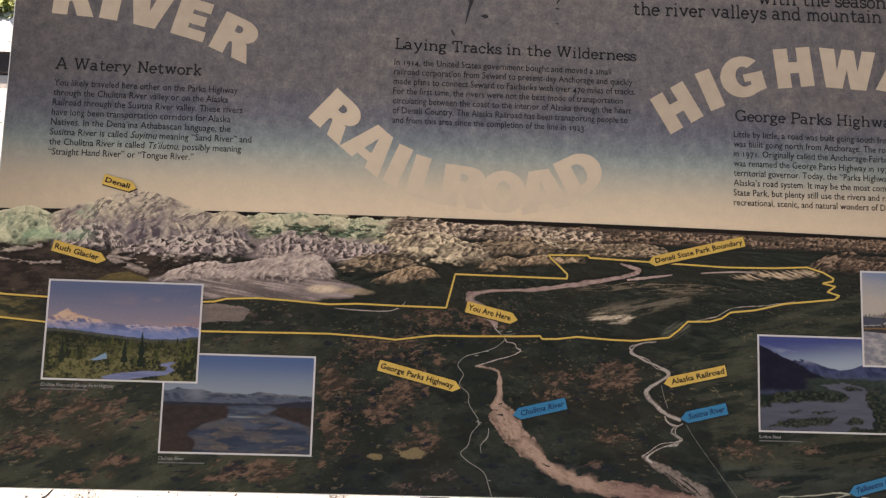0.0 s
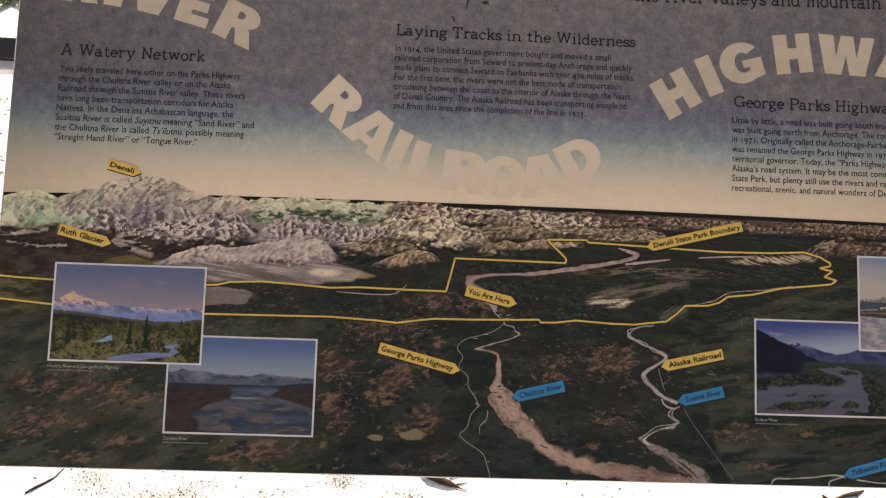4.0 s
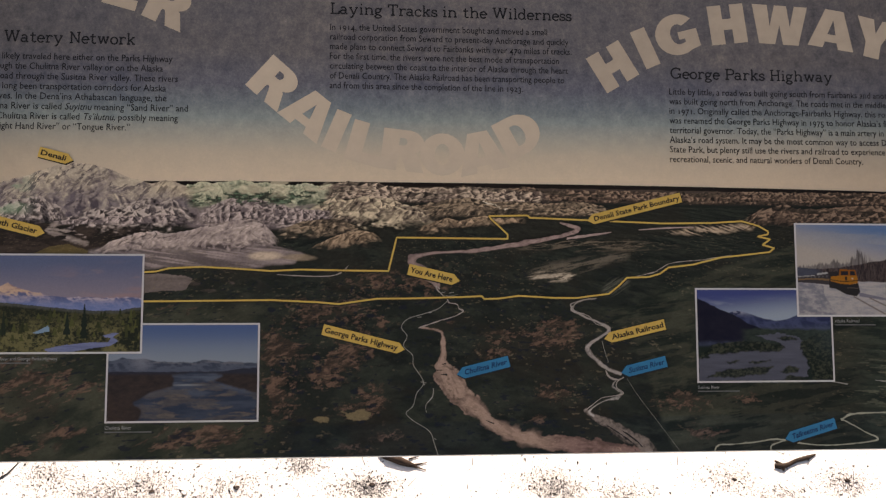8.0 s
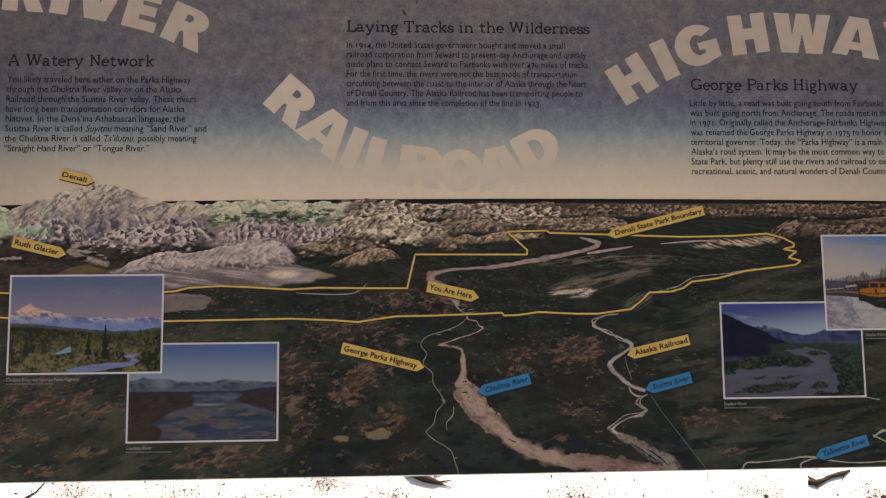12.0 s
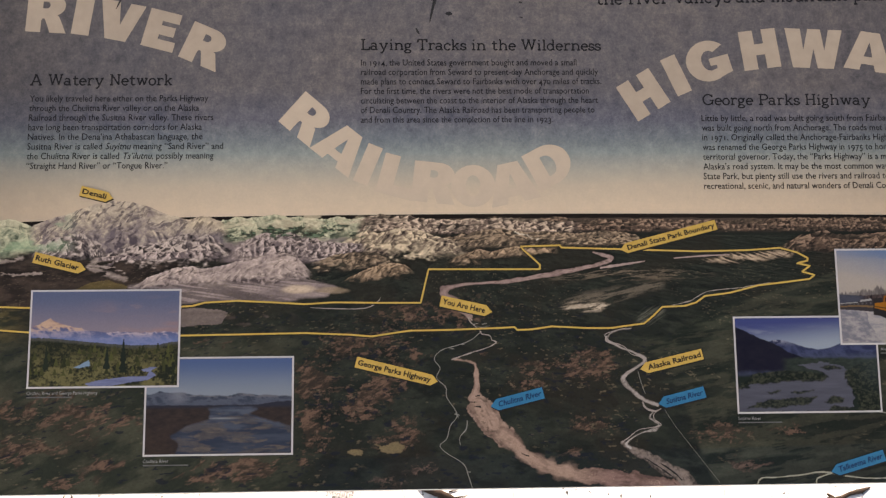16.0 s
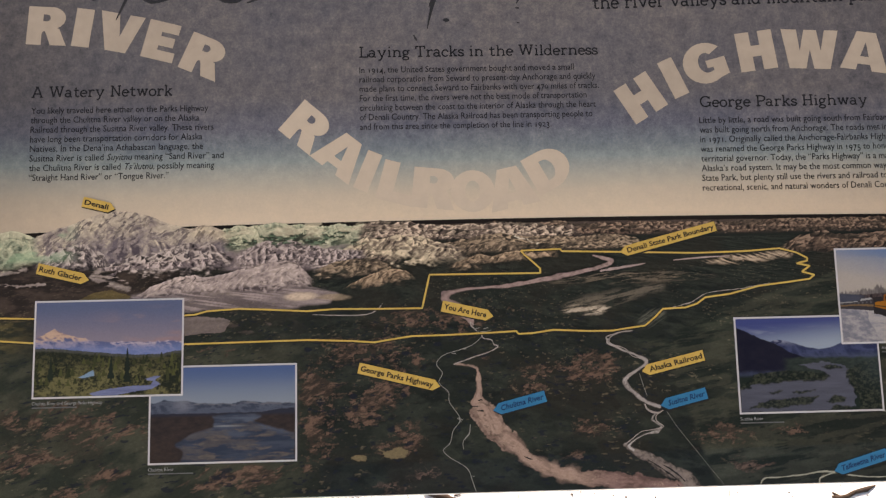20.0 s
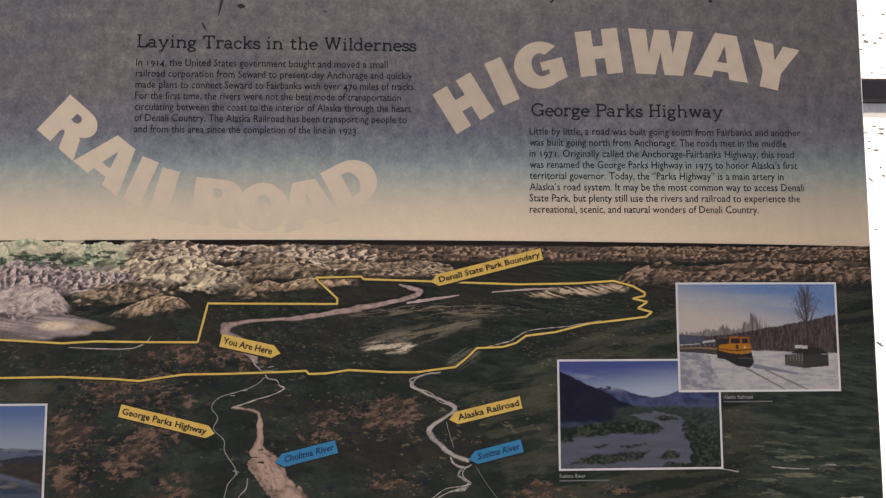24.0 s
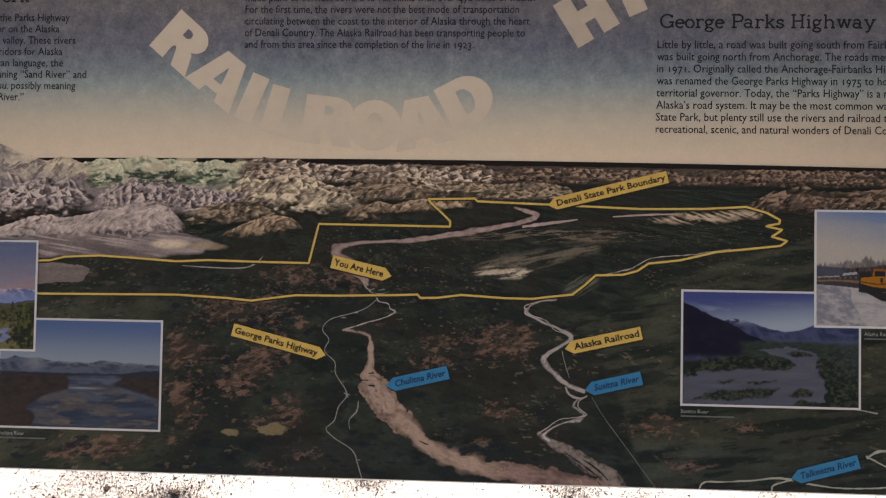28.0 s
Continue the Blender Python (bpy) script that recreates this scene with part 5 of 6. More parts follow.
great_word([("H", [(263.2, 216.1), (303.5, 240.6)]), ("I", [(312.7, 247), (330.4, 254.8)]), ("G", [(332.8, 260.7), (384.2, 274.7)]), ("H", [(396.2, 278.9), (441.9, 284.6)]), ("W", [(446.1, 283.9), (517.2, 280.9)]), ("A", [(518.2, 283.2), (577.2, 274.4)]), ("Y", [(574.3, 274.3), (624.8, 262.9)])], 49.5, dull)

# the tails of the brush-script title above
brush = speckled("brush_ink", (0.012, 0.011, 0.012), (0.03, 0.027, 0.026), 200, 0.5, 0.02, 0.0001)
TAILS = [
    ([(-345.8, 401.8), (-352.3, 387.2), (-359.5, 370.6), (-365.3, 357.7)], (9, 6, 4, 1)), ([(27.2, 397.3), (22.6, 381.2), (17.4, 362.3), (12.8, 340.6)], (12, 9, 5, 1)), ([(22.8, 387), (18.4, 376.9), (15.4, 368.2)], (5, 4, 1)),
    ([(31.8, 351.9), (36.6, 351.8), (40.1, 351)], (2, 8, 3)), ([(-4, 333.6), (-2, 329.3), (0, 325.6)], (2, 4, 1.5)), ([(75.8, 386.2), (81.2, 381.7), (86.8, 380.9)], (6, 6, 2)),
    ([(132.4, 389.7), (127.2, 379.5), (122.7, 371.5)], (8, 5, 1.5)), ([(121.9, 366.4), (126, 365.6)], (3, 3)), ([(122.6, 347.5), (126.1, 346.7)], (2, 2))]
TAILS += [
    ([(-401.1, 399.7), (-395.3, 389.4), (-390.9, 383.5)], (9, 8, 5)), ([(-337.4, 398.7), (-331.5, 385.5), (-321.7, 380.9), (-309.3, 382.2), (-299.7, 385.7), (-294.2, 390.7)], (6, 8, 7, 5, 4, 2)), ([(-294.3, 392.2), (-290, 385.5), (-287.2, 383.3)], (5, 6, 3)),
    ([(-244.3, 394.3), (-238.7, 384), (-228.9, 380.1), (-216.4, 380.7), (-206.8, 389.3)], (6, 9, 8, 5, 4)), ([(-206.7, 377.6), (-195.6, 381.8), (-183.2, 386.7), (-172.1, 391.6)], (2, 5, 6, 7)), ([(-255.4, 390.1), (-251.2, 385.6), (-247, 385.5)], (5, 5, 2))]
for n, (line, widths) in enumerate(TAILS):
    ribbon("brush_stroke", curved(line, [w * MM for w in widths], 1.0), 0.6, brush, sign, "black brush-script stroke", 0.12, 70 + n)


# ---- tags with pointed ends ----
blue = speckled("printed_blue", (0.005, 0.125, 0.235), (0.008, 0.165, 0.29), 200, 0.45, 0.02, 0.0001)
gold = speckled("printed_gold", (0.50, 0.295, 0.07), (0.62, 0.385, 0.10), 200, 0.45, 0.02, 0.0001)
navy = speckled("printed_navy", (0.006, 0.026, 0.075), (0.01, 0.036, 0.095), 300, 0.45, 0.02, 0.0001)


def tag(text, tip, tail, mat, tall=12.5, serif=False):
    tip, tail = np.array(tip, float), np.array(tail, float)
    way = (tip - tail) / np.hypot(*(tip - tail))
    up = np.array((-way[1], way[0])) * tall / 2
    neck = tip - way * tall * 0.62
    outline = lambda grow, off: [tuple(q + off) for q in (tail - up * grow - way * (grow - 1) * 6, neck - up * grow, tip + way * (grow - 1) * 6, neck + up * grow, tail + up * grow - way * (grow - 1) * 6)]
    body = flat("map_tag", [outline(1.0, np.zeros(2))], 1.15, mat, sign, "printed pointed tag: " + text)
    flat("tag_shadow", [outline(1.04, np.array((0.9, -1.3)))], 0.95, ink_dark, body)
    a, c = (tail + way * 2.6, neck - way * 0.5) if way[0] > 0 else (neck + way * -1.2, tail + way * 2.4)
    d = (c - a) / np.hypot(*(c - a))
    drop = np.array((d[1], -d[0])) * tall * (0.22 if not serif else 0.2)
    lettered("lettering", [(text, 0.22 if serif else 0, 0.02 if serif else 0.025)], a + drop, c + drop, tall * (0.70 if not serif else 0.66), 1.3, navy if serif else ink_text, body)


tag("Denali", *[(-360.1, 125.2), (-398.3, 134.8)], gold, 12.0)
tag("Ruth Glacier", *[(-388.2, 41.6), (-448.4, 56.5)], gold, 12.8)
tag("You Are Here", *[(82.7, -11.7), (22.6, 1.9)], gold, 13.0)
tag("George Parks Highway", *[(18.5, -91.1), (-75.7, -67.6)], gold, 12.6)
tag("Denali State Park Boundary", *[(235.6, 60.5), (351.1, 89.7)], gold, 12.0)
tag("Alaska Railroad", *[(253.7, -79.6), (327.4, -62.6)], gold, 12.6)
tag("Chulitna River", *[(78.9, -120), (140.1, -105.1)], blue, 13.2, True)
tag("Susitna River", *[(273.2, -119.3), (328, -106.2)], blue, 13.2, True)
tag("Talkeetna River", *[(470.4, -198.6), (533.6, -180.7)], blue, 13.2, True)

# a round emblem at the edge of the map, as plain shapes
cu, cv = [(657.4, -180.7)][0]
flat("round_emblem", [arc(cu, cv, 17, 15, 0, 350, 35)], 0.9, speckled("emblem_white", (0.45, 0.43, 0.41), (0.55, 0.53, 0.5), 200, 0.45, 0.02, 0.0001), sign, "round white emblem with a green foot")
flat("emblem_band", [arc(cu, cv, 15.4, 13.5, 195, 345, 16)], 1.05, speckled("emblem_green", (0.03, 0.13, 0.06), (0.05, 0.18, 0.09), 200, 0.45, 0.02, 0.0001), sign, "green band of the emblem")

# ---- the four inset photographs ----
white_ink = speckled("printed_white", (0.47, 0.43, 0.41), (0.56, 0.52, 0.50), 150, 0.45, 0.02, 0.0001)


def spruce(p, x, y0, y1, wide, colour, seed):
    """A pointed conifer in a painting."""
    t = np.clip((p.y - y0) / (y1 - y0), 0, 1)
    half = wide * (1 - t) * (0.55 + 0.9 * grain2(p.y * 60, p.y * 0 + seed, seed)) + 0.003
    p.lay((np.abs(p.x - x) < half) * (p.y > y0) * (p.y < y1) * 1.0, colour)


def paint_evening(x, y):
    """A snow peak in pink light over forest and a bending river."""
    p = Paint(x, y, (0.11, 0.125, 0.19))
    p.between(np.ones(x.shape), (0.21, 0.17, 0.20), (0.085, 0.105, 0.17), step(0.52, 0.98, y))
    p.between(step(0.42, 0.62, cloud(x * 3, y * 7, 3)) * step(0.25, 0.95, x) * step(1.0, 0.75, y) * 0.95, (0.17, 0.125, 0.16), (0.36, 0.215, 0.185), cloud(x * 6, y * 12, 4))
    ridge = 0.565 + 0.05 * (ridges(x * 8, x * 0, 6, 4) - 0.5) + 0.10 * np.exp(-(np.abs(x - 0.15) / 0.18) ** 2.2) + 0.055 * np.exp(-(np.abs(x - 0.125) / 0.05) ** 1.4)
    m = step(0, 0.012, ridge - y)
    r = ridges(x * 16 + y * 9, y * 18 - x * 3, 7, 5, 0.6)
    p.between(m, (0.085, 0.10, 0.185), (0.25, 0.22, 0.29), step(0.45, 0.8, r))
    p.between(m * step(0.57, 0.64, y + 0.12 * (r - 0.6)) * step(0.46, 0.3, x), (0.28, 0.175, 0.16), (0.50, 0.32, 0.225), step(0.45, 0.75, r))
    p.lay(m * step(0.06, 0.015, ridge - y) * step(0.6, 0.72, r) * step(0.35, 0.5, x) * 0.8, (0.42, 0.33, 0.34))
    p.lay(m * step(0.57, 0.47, y + 0.03 * (r - 0.5)) * 0.75, (0.115, 0.165, 0.32))
    woods = 0.515 - 0.085 * step(0, 0.75, x) + 0.018 * (cloud(x * 60, x * 0, 8, 3) - 0.5) + 0.035 * step(0.84, 1, x)
    m = step(0, 0.008, woods - y)
    leaf = cloud(x * 60, y * 44, 9, 5, 0.8)
    tone = step(0.36, 0.74, leaf + 0.7 * (cloud(x * 9, y * 14, 12, 3) - 0.5)) * (0.25 + 0.85 * step(0.50, 0.12, y))
    p.between(m, (0.014, 0.017, 0.011), (0.13, 0.112, 0.048), tone)
    p.between(m * step(0.05, 0.02, woods - y), (0.03, 0.035, 0.035), (0.09, 0.085, 0.06), leaf)
    r_ = np.random.RandomState(4)
    for n in range(60):
        a, low = r_.rand(), 0.10 + 0.27 * r_.rand()
        tint_ = r_.rand()
        spruce(p, a, low, low + 0.05 + 0.05 * r_.rand(), 0.012, (0.02 + 0.05 * tint_, 0.024 + 0.046 * tint_, 0.012 + 0.012 * tint_), n)
    pool = inside([(0.30, 0.20), (0.34, 0.225), (0.40, 0.275), (0.41, 0.215), (0.34, 0.19)], x + 0.03 * (leaf - 0.5), y + 0.03 * (leaf - 0.5))
    p.lay(pool, (0.15, 0.235, 0.31))
    stream = inside([(0.38, 0.03), (0.5, 0.07), (0.66, 0.095), (0.79, 0.10), (0.81, 0.14), (0.75, 0.165), (0.82, 0.195), (0.86, 0.19), (0.82, 0.155), (0.86, 0.11), (0.80, 0.06), (0.66, 0.03), (0.55, 0.0), (0.40, 0.0)], x + 0.02 * (leaf - 0.5), y + 0.02 * (leaf - 0.5))
    p.between(stream, (0.08, 0.095, 0.18), (0.19, 0.21, 0.33), cloud(x * 8, y * 50, 10))
    spruce(p, 0.63, 0.14, 0.495, 0.026, (0.012, 0.017, 0.012), 40)
    spruce(p, 0.52, 0.18, 0.42, 0.016, (0.014, 0.02, 0.014), 41)
    spruce(p, 0.11, 0.18, 0.42, 0.016, (0.016, 0.022, 0.014), 42)
    return p.c


def paint_broad_river(x, y):
    """A wide silty river between dark banks under a blue sky."""
    p = Paint(x, y, (0.15, 0.2, 0.32))
    p.between(np.ones(x.shape), (0.19, 0.22, 0.25), (0.058, 0.10, 0.20), step(0.58, 1.0, y))
    ridge = 0.60 + 0.05 * np.exp(-((x - 0.12) / 0.2) ** 2) + 0.028 * np.exp(-((x - 0.65) / 0.09) ** 2) + 0.06 * (ridges(x * 7, x * 0, 3, 5) - 0.5)
    m = step(0, 0.014, ridge - y)
    r = ridges(x * 16 + y * 6, y * 26, 4, 5, 0.62)
    p.between(m, (0.035, 0.045, 0.065), (0.075, 0.085, 0.11), step(0.4, 0.8, r))
    p.lay(m * step(0.05, 0.0, ridge - y) * step(0.45, 0.75, r) * step(0.1, 0.35, x) * 0.5, (0.19, 0.165, 0.16))
    p.lay(lump(x, y, 0.22, 0.60, 0.06, 0.09) * 0.35, (0.25, 0.25, 0.28))
    p.lay(m * step(0.58, 0.50, y) * 0.5, (0.06, 0.07, 0.095))
    land = 0.515 + 0.03 * (cloud(x * 14, x * 0, 5, 4) - 0.5) + 0.03 * step(0.7, 1, x)
    m = step(0, 0.01, land - y)
    p.between(m, (0.014, 0.012, 0.013), (0.052, 0.034, 0.028), cloud(x * 22, y * 30, 6, 5, 0.7))
    p.lay(m * step(0.46, 0.51, y), (0.022, 0.024, 0.034))
    wob = cloud(x * 12, y * 12, 7, 4)
    water = blurred(inside([(0.42, 0.47), (0.55, 0.50), (0.72, 0.49), (0.76, 0.46), (0.70, 0.41), (0.82, 0.34), (1.0, 0.28), (1.0, 0.0), (0.22, 0.0), (0.22, 0.12), (0.18, 0.20), (0.28, 0.29), (0.44, 0.36)], x + 0.06 * (wob - 0.5), y + 0.03 * (wob - 0.5)), 2)
    p.between(water, (0.024, 0.033, 0.052), (0.072, 0.085, 0.11), step(0.3, 0.75, cloud(x * 6, y * 24, 8, 5)) * (0.35 + 0.75 * step(0.1, 0.5, y)))
    bars = step(0.53, 0.64, cloud(x * 5 + 3, y * 13, 9, 6, 0.62)) * water
    p.between(bars * 0.6, (0.06, 0.05, 0.046), (0.125, 0.098, 0.082), cloud(x * 30, y * 40, 10, 4))
    for cx, cy, rx, ry in ((0.46, 0.25, 0.09, 0.035), (0.70, 0.14, 0.15, 0.04), (0.39, 0.05, 0.07, 0.03), (0.33, 0.19, 0.05, 0.02), (0.80, 0.26, 0.07, 0.02), (0.58, 0.32, 0.10, 0.02), (0.88, 0.06, 0.09, 0.03), (0.52, 0.42, 0.07, 0.012)):
        p.between(step(0.40, 0.55, lump(x, y, cx, cy, rx, ry) * (0.55 + 0.9 * cloud(x * 18, y * 30, 11, 4))) * water * step(0.36, 0.60, cloud(x * 14 + 5, y * 34, 17, 5, 0.65)) * 0.75, (0.075, 0.062, 0.055), (0.145, 0.112, 0.092), cloud(x * 30, y * 60, 12, 3))
    p.lay(lump(x, y, 0.52, 0.37, 0.10, 0.008) * water, (0.20, 0.20, 0.20))
    p.lay(step(0.3, 0.05, x) * step(0.32, 0.1, y) * 0.5 * cloud(x * 30, y * 30, 14), (0.06, 0.036, 0.024))
    return p.c


def paint_braids(x, y):
    """A braided grey river with wooded islands under dark slopes."""
    p = Paint(x, y, (0.2, 0.25, 0.4))
    p.between(np.ones(x.shape), (0.34, 0.40, 0.46), (0.055, 0.075, 0.22), step(0.66, 0.98, y + 0.14 * (0.45 - x)))
    p.between(step(0.45, 0.62, cloud(x * 2.5, y * 9, 3)) * step(0.66, 0.78, y) * step(0.95, 0.8, y) * 0.5, (0.22, 0.26, 0.36), (0.5, 0.53, 0.55), cloud(x * 5, y * 14, 4))
    far = 0.66 + 0.105 * np.exp(-(np.abs(x - 0.30) / 0.16) ** 1.8) + 0.03 * (ridges(x * 9, x * 0, 5) - 0.5) + 0.12 * step(0.58, 0.9, x)
    m = step(0, 0.012, far - y)
    r = ridges(x * 15 + y * 5, y * 16, 6, 5)
    p.between(m, (0.026, 0.034, 0.085), (0.06, 0.075, 0.15), step(0.4, 0.85, r))
    p.lay(m * step(0.07, 0, far - y) * lump(x, y, 0.29, 0.78, 0.09, 0.07) * step(0.5, 0.65, r), (0.42, 0.42, 0.48))
    p.lay(m * step(0.64, 0.56, y) * 0.5, (0.075, 0.09, 0.13))
    slope = 0.92 - 0.74 * x + 0.04 * (cloud(x * 12, x * 0, 8, 4) - 0.5)
    p.between(step(0, 0.012, slope - y) * step(0.38, 0.45, y + 0.05 * (cloud(x * 16, y * 16, 2) - 0.5)), (0.006, 0.006, 0.018), (0.02, 0.018, 0.03), cloud(x * 20, y * 20, 9, 5))
    p.between(step(0.585, 0.55, y + 0.03 * (cloud(x * 16, x * 0, 10, 4) - 0.5)) * step(0.30, 0.38, x), (0.012, 0.02, 0.018), (0.05, 0.065, 0.05), cloud(x * 40, y * 50, 11, 5))
    wob = cloud(x * 20, y * 20, 12, 4)
    wx, wy = x + 0.06 * (wob - 0.5), y + 0.05 * (cloud(x * 24, y * 24, 32, 5, 0.65) - 0.5)
    p.lay(step(0.42, 0.36, y) * 1.0, (0.014, 0.022, 0.017))
    water = inside([(0.44, 0.50), (0.60, 0.52), (0.72, 0.49), (0.80, 0.44), (0.78, 0.34), (0.82, 0.2), (0.80, 0.06), (0.72, 0.0), (0.0, 0.0), (0.0, 0.26), (0.12, 0.30), (0.4, 0.33), (0.6, 0.35), (0.6, 0.42), (0.5, 0.45)], wx, wy)
    p.between(water, (0.07, 0.073, 0.095), (0.125, 0.125, 0.155), cloud(x * 5, y * 30, 13, 5))
    wood = lambda k: step(0.38, 0.72, cloud(x * 50, y * 44, k, 5, 0.7))
    for outline, k in (([(0.02, 0.30), (0.12, 0.40), (0.3, 0.44), (0.45, 0.42), (0.6, 0.40), (0.64, 0.36), (0.58, 0.31), (0.4, 0.32), (0.15, 0.29)], 14), ([(0.76, 0.40), (0.86, 0.5), (1.05, 0.56), (1.05, -0.05), (0.83, -0.05), (0.84, 0.14), (0.77, 0.3)], 15),
                       ([(0.6, 0.08), (0.68, 0.17), (0.75, 0.13), (0.72, 0.09)], 16), ([(0.62, -0.03), (0.66, 0.07), (0.77, 0.03), (0.76, -0.03)], 17), ([(0.05, 0.04), (0.2, 0.12), (0.4, 0.15), (0.55, 0.16), (0.5, 0.08), (0.38, 0.05), (0.2, 0.04)], 18),
                       ([(0.19, 0.2), (0.3, 0.22), (0.28, 0.18)], 19), ([(0.36, 0.2), (0.45, 0.225), (0.54, 0.22), (0.42, 0.19)], 20), ([(-0.05, 0.25), (0.06, 0.3), (0.08, 0.25)], 21), ([(0.58, 0.47), (0.68, 0.48), (0.75, 0.455), (0.62, 0.44)], 22)):
        p.between(blurred(inside(outline, wx, wy), 1) * 0.95, (0.009, 0.014, 0.011), (0.062, 0.066, 0.042), wood(k))
    p.lay(step(0.75, 1.0, x) * step(0.1, 0.5, y) * step(0.66, 0.5, y) * 0.4, (0.05, 0.075, 0.075))
    return p.c * 0.7


def paint_train(x, y):
    """A yellow and blue train on a snowy line beside a small shelter."""
    p = Paint(x, y, (0.4, 0.45, 0.5))
    p.between(np.ones(x.shape), (0.56, 0.47, 0.40), (0.12, 0.23, 0.42), step(0.52, 1.02, y + 0.34 * (x - 0.5)))
    p.between(step(0.45, 0.65, cloud(x * 2.2, y * 7, 3)) * 0.45 * step(1.0, 0.6, x), (0.34, 0.35, 0.37), (0.54, 0.49, 0.44), cloud(x * 4, y * 9, 4))
    trees = 0.53 + 0.13 * cloud(x * 45, x * 0, 5, 3) + 0.16 * np.exp(-((x - 0.47) / 0.05) ** 2) * grain2(x * 90, x * 0, 6) - 0.05 * step(0.2, 0.0, x)
    p.lay(step(0, 0.03, trees - y) * (0.45 + 0.5 * cloud(x * 90, y * 10, 7, 3)), (0.085, 0.07, 0.075))
    bare_ = (step(0.46, 0.62, grain2(x * 170, y * 4, 31)) * step(0.0, 0.10, 0.58 + 0.16 * np.exp(-((x - 0.47) / 0.10) ** 2) * (0.6 + 0.8 * grain2(x * 40, x * 0, 33)) - y))
    p.lay(bare_ * 0.7 * step(0.12, 0.2, x) * step(0.75, 0.6, x), (0.10, 0.078, 0.075))
    hill = 0.50 + 0.20 * np.clip((x - 0.2) / 0.8, 0, 1) ** 1.2 + 0.03 * cloud(x * 50, x * 0, 8, 3)
    p.between(step(0, 0.012, hill - y), (0.030, 0.020, 0.022), (0.125, 0.085, 0.075), step(0.25, 0.8, cloud(x * 110, y * 16, 9, 4, 0.8)))
    p.between(step(0, 0.01, 0.53 - 0.12 * x - y) * step(0.22, 0.12, x), (0.05, 0.06, 0.085), (0.11, 0.11, 0.14), cloud(x * 30, y * 20, 10))
    snow = 0.40 - 0.05 * x + 0.02 * (cloud(x * 14, x * 0, 11) - 0.5)
    m = step(0, 0.012, snow - y)
    p.between(m, (0.38, 0.355, 0.37), (0.55, 0.485, 0.45), step(0.32, 0.62, cloud(x * 12, y * 34, 12, 6, 0.75)))
    bank = inside([(0.0, 0.0), (0.0, 0.38), (0.12, 0.37), (0.19, 0.32), (0.2, 0.2), (0.3, 0.0)], x + 0.03 * (cloud(x * 20, y * 20, 13) - 0.5), y)
    p.between(bank, (0.25, 0.24, 0.275), (0.50, 0.45, 0.43), step(0.30, 0.72, cloud(x * 26 + y * 9, y * 30, 14, 5, 0.65)))
    shape = lambda colour, *points: p.lay(inside(list(points), x, y), colour)
    shape((0.06, 0.05, 0.052), (0.0, 0.36), (0.0, 0.425), (0.13, 0.445), (0.245, 0.46), (0.245, 0.33), (0.12, 0.35))
    shape((0.26, 0.15, 0.07), (0.0, 0.385), (0.0, 0.40), (0.14, 0.405), (0.245, 0.40), (0.245, 0.375), (0.13, 0.39))
    shape((0.42, 0.39, 0.37), (0.0, 0.42), (0.0, 0.428), (0.13, 0.44), (0.13, 0.43))
    shape((0.45, 0.42, 0.40), (0.145, 0.44), (0.15, 0.462), (0.225, 0.475), (0.23, 0.455))
    p.lay((np.abs((x * 34) % 1 - 0.5) < 0.2) * inside([(0.0, 0.405), (0.0, 0.42), (0.23, 0.44), (0.23, 0.415)], x, y) * 0.7, (0.17, 0.15, 0.15))
    shape((0.035, 0.028, 0.027), (0.235, 0.30), (0.24, 0.475), (0.30, 0.485), (0.32, 0.43), (0.32, 0.28))
    shape((0.36, 0.11, 0.015), (0.31, 0.42), (0.318, 0.505), (0.437, 0.50), (0.448, 0.42))
    shape((0.025, 0.022, 0.026), (0.325, 0.44), (0.328, 0.487), (0.382, 0.487), (0.384, 0.44))
    shape((0.025, 0.022, 0.026), (0.395, 0.44), (0.396, 0.485), (0.432, 0.482), (0.436, 0.44))
    shape((0.48, 0.17, 0.02), (0.245, 0.37), (0.25, 0.425), (0.315, 0.435), (0.45, 0.43), (0.455, 0.355), (0.395, 0.335), (0.32, 0.345))
    shape((0.10, 0.05, 0.02), (0.245, 0.385), (0.245, 0.395), (0.34, 0.375), (0.452, 0.385), (0.452, 0.375), (0.34, 0.362))
    shape((0.05, 0.032, 0.022), (0.355, 0.385), (0.355, 0.425), (0.372, 0.425), (0.372, 0.385))
    shape((0.62, 0.52, 0.40), (0.405, 0.395), (0.405, 0.41), (0.42, 0.41), (0.42, 0.395))
    shape((0.028, 0.024, 0.024), (0.245, 0.375), (0.32, 0.345), (0.395, 0.335), (0.455, 0.352), (0.468, 0.25), (0.44, 0.205), (0.365, 0.225), (0.30, 0.275), (0.245, 0.325))
    shape((0.11, 0.085, 0.07), (0.37, 0.295), (0.37, 0.305), (0.455, 0.30), (0.455, 0.29))
    p.lay(inside([(0.455, 0.25), (0.75, 0.155), (0.74, 0.14), (0.46, 0.205)], x, y) * 0.8, (0.17, 0.16, 0.22))
    for a, c in (((0.42, 0.2), (0.66, 0.0)), ((0.54, 0.185), (0.80, 0.0))):
        p.lay(step(0.010, 0.004, along([a, c], x, y)[0]) * 0.75, (0.17, 0.12, 0.10))
    r_ = np.random.RandomState(9)
    for n in range(46):
        low_, turn_, far_ = 0.52 + 0.40 * r_.rand(), r_.choice((-1, 1)), 0.03 + 0.07 * r_.rand()
        base = 0.812 - 0.01 * (low_ - 0.5)
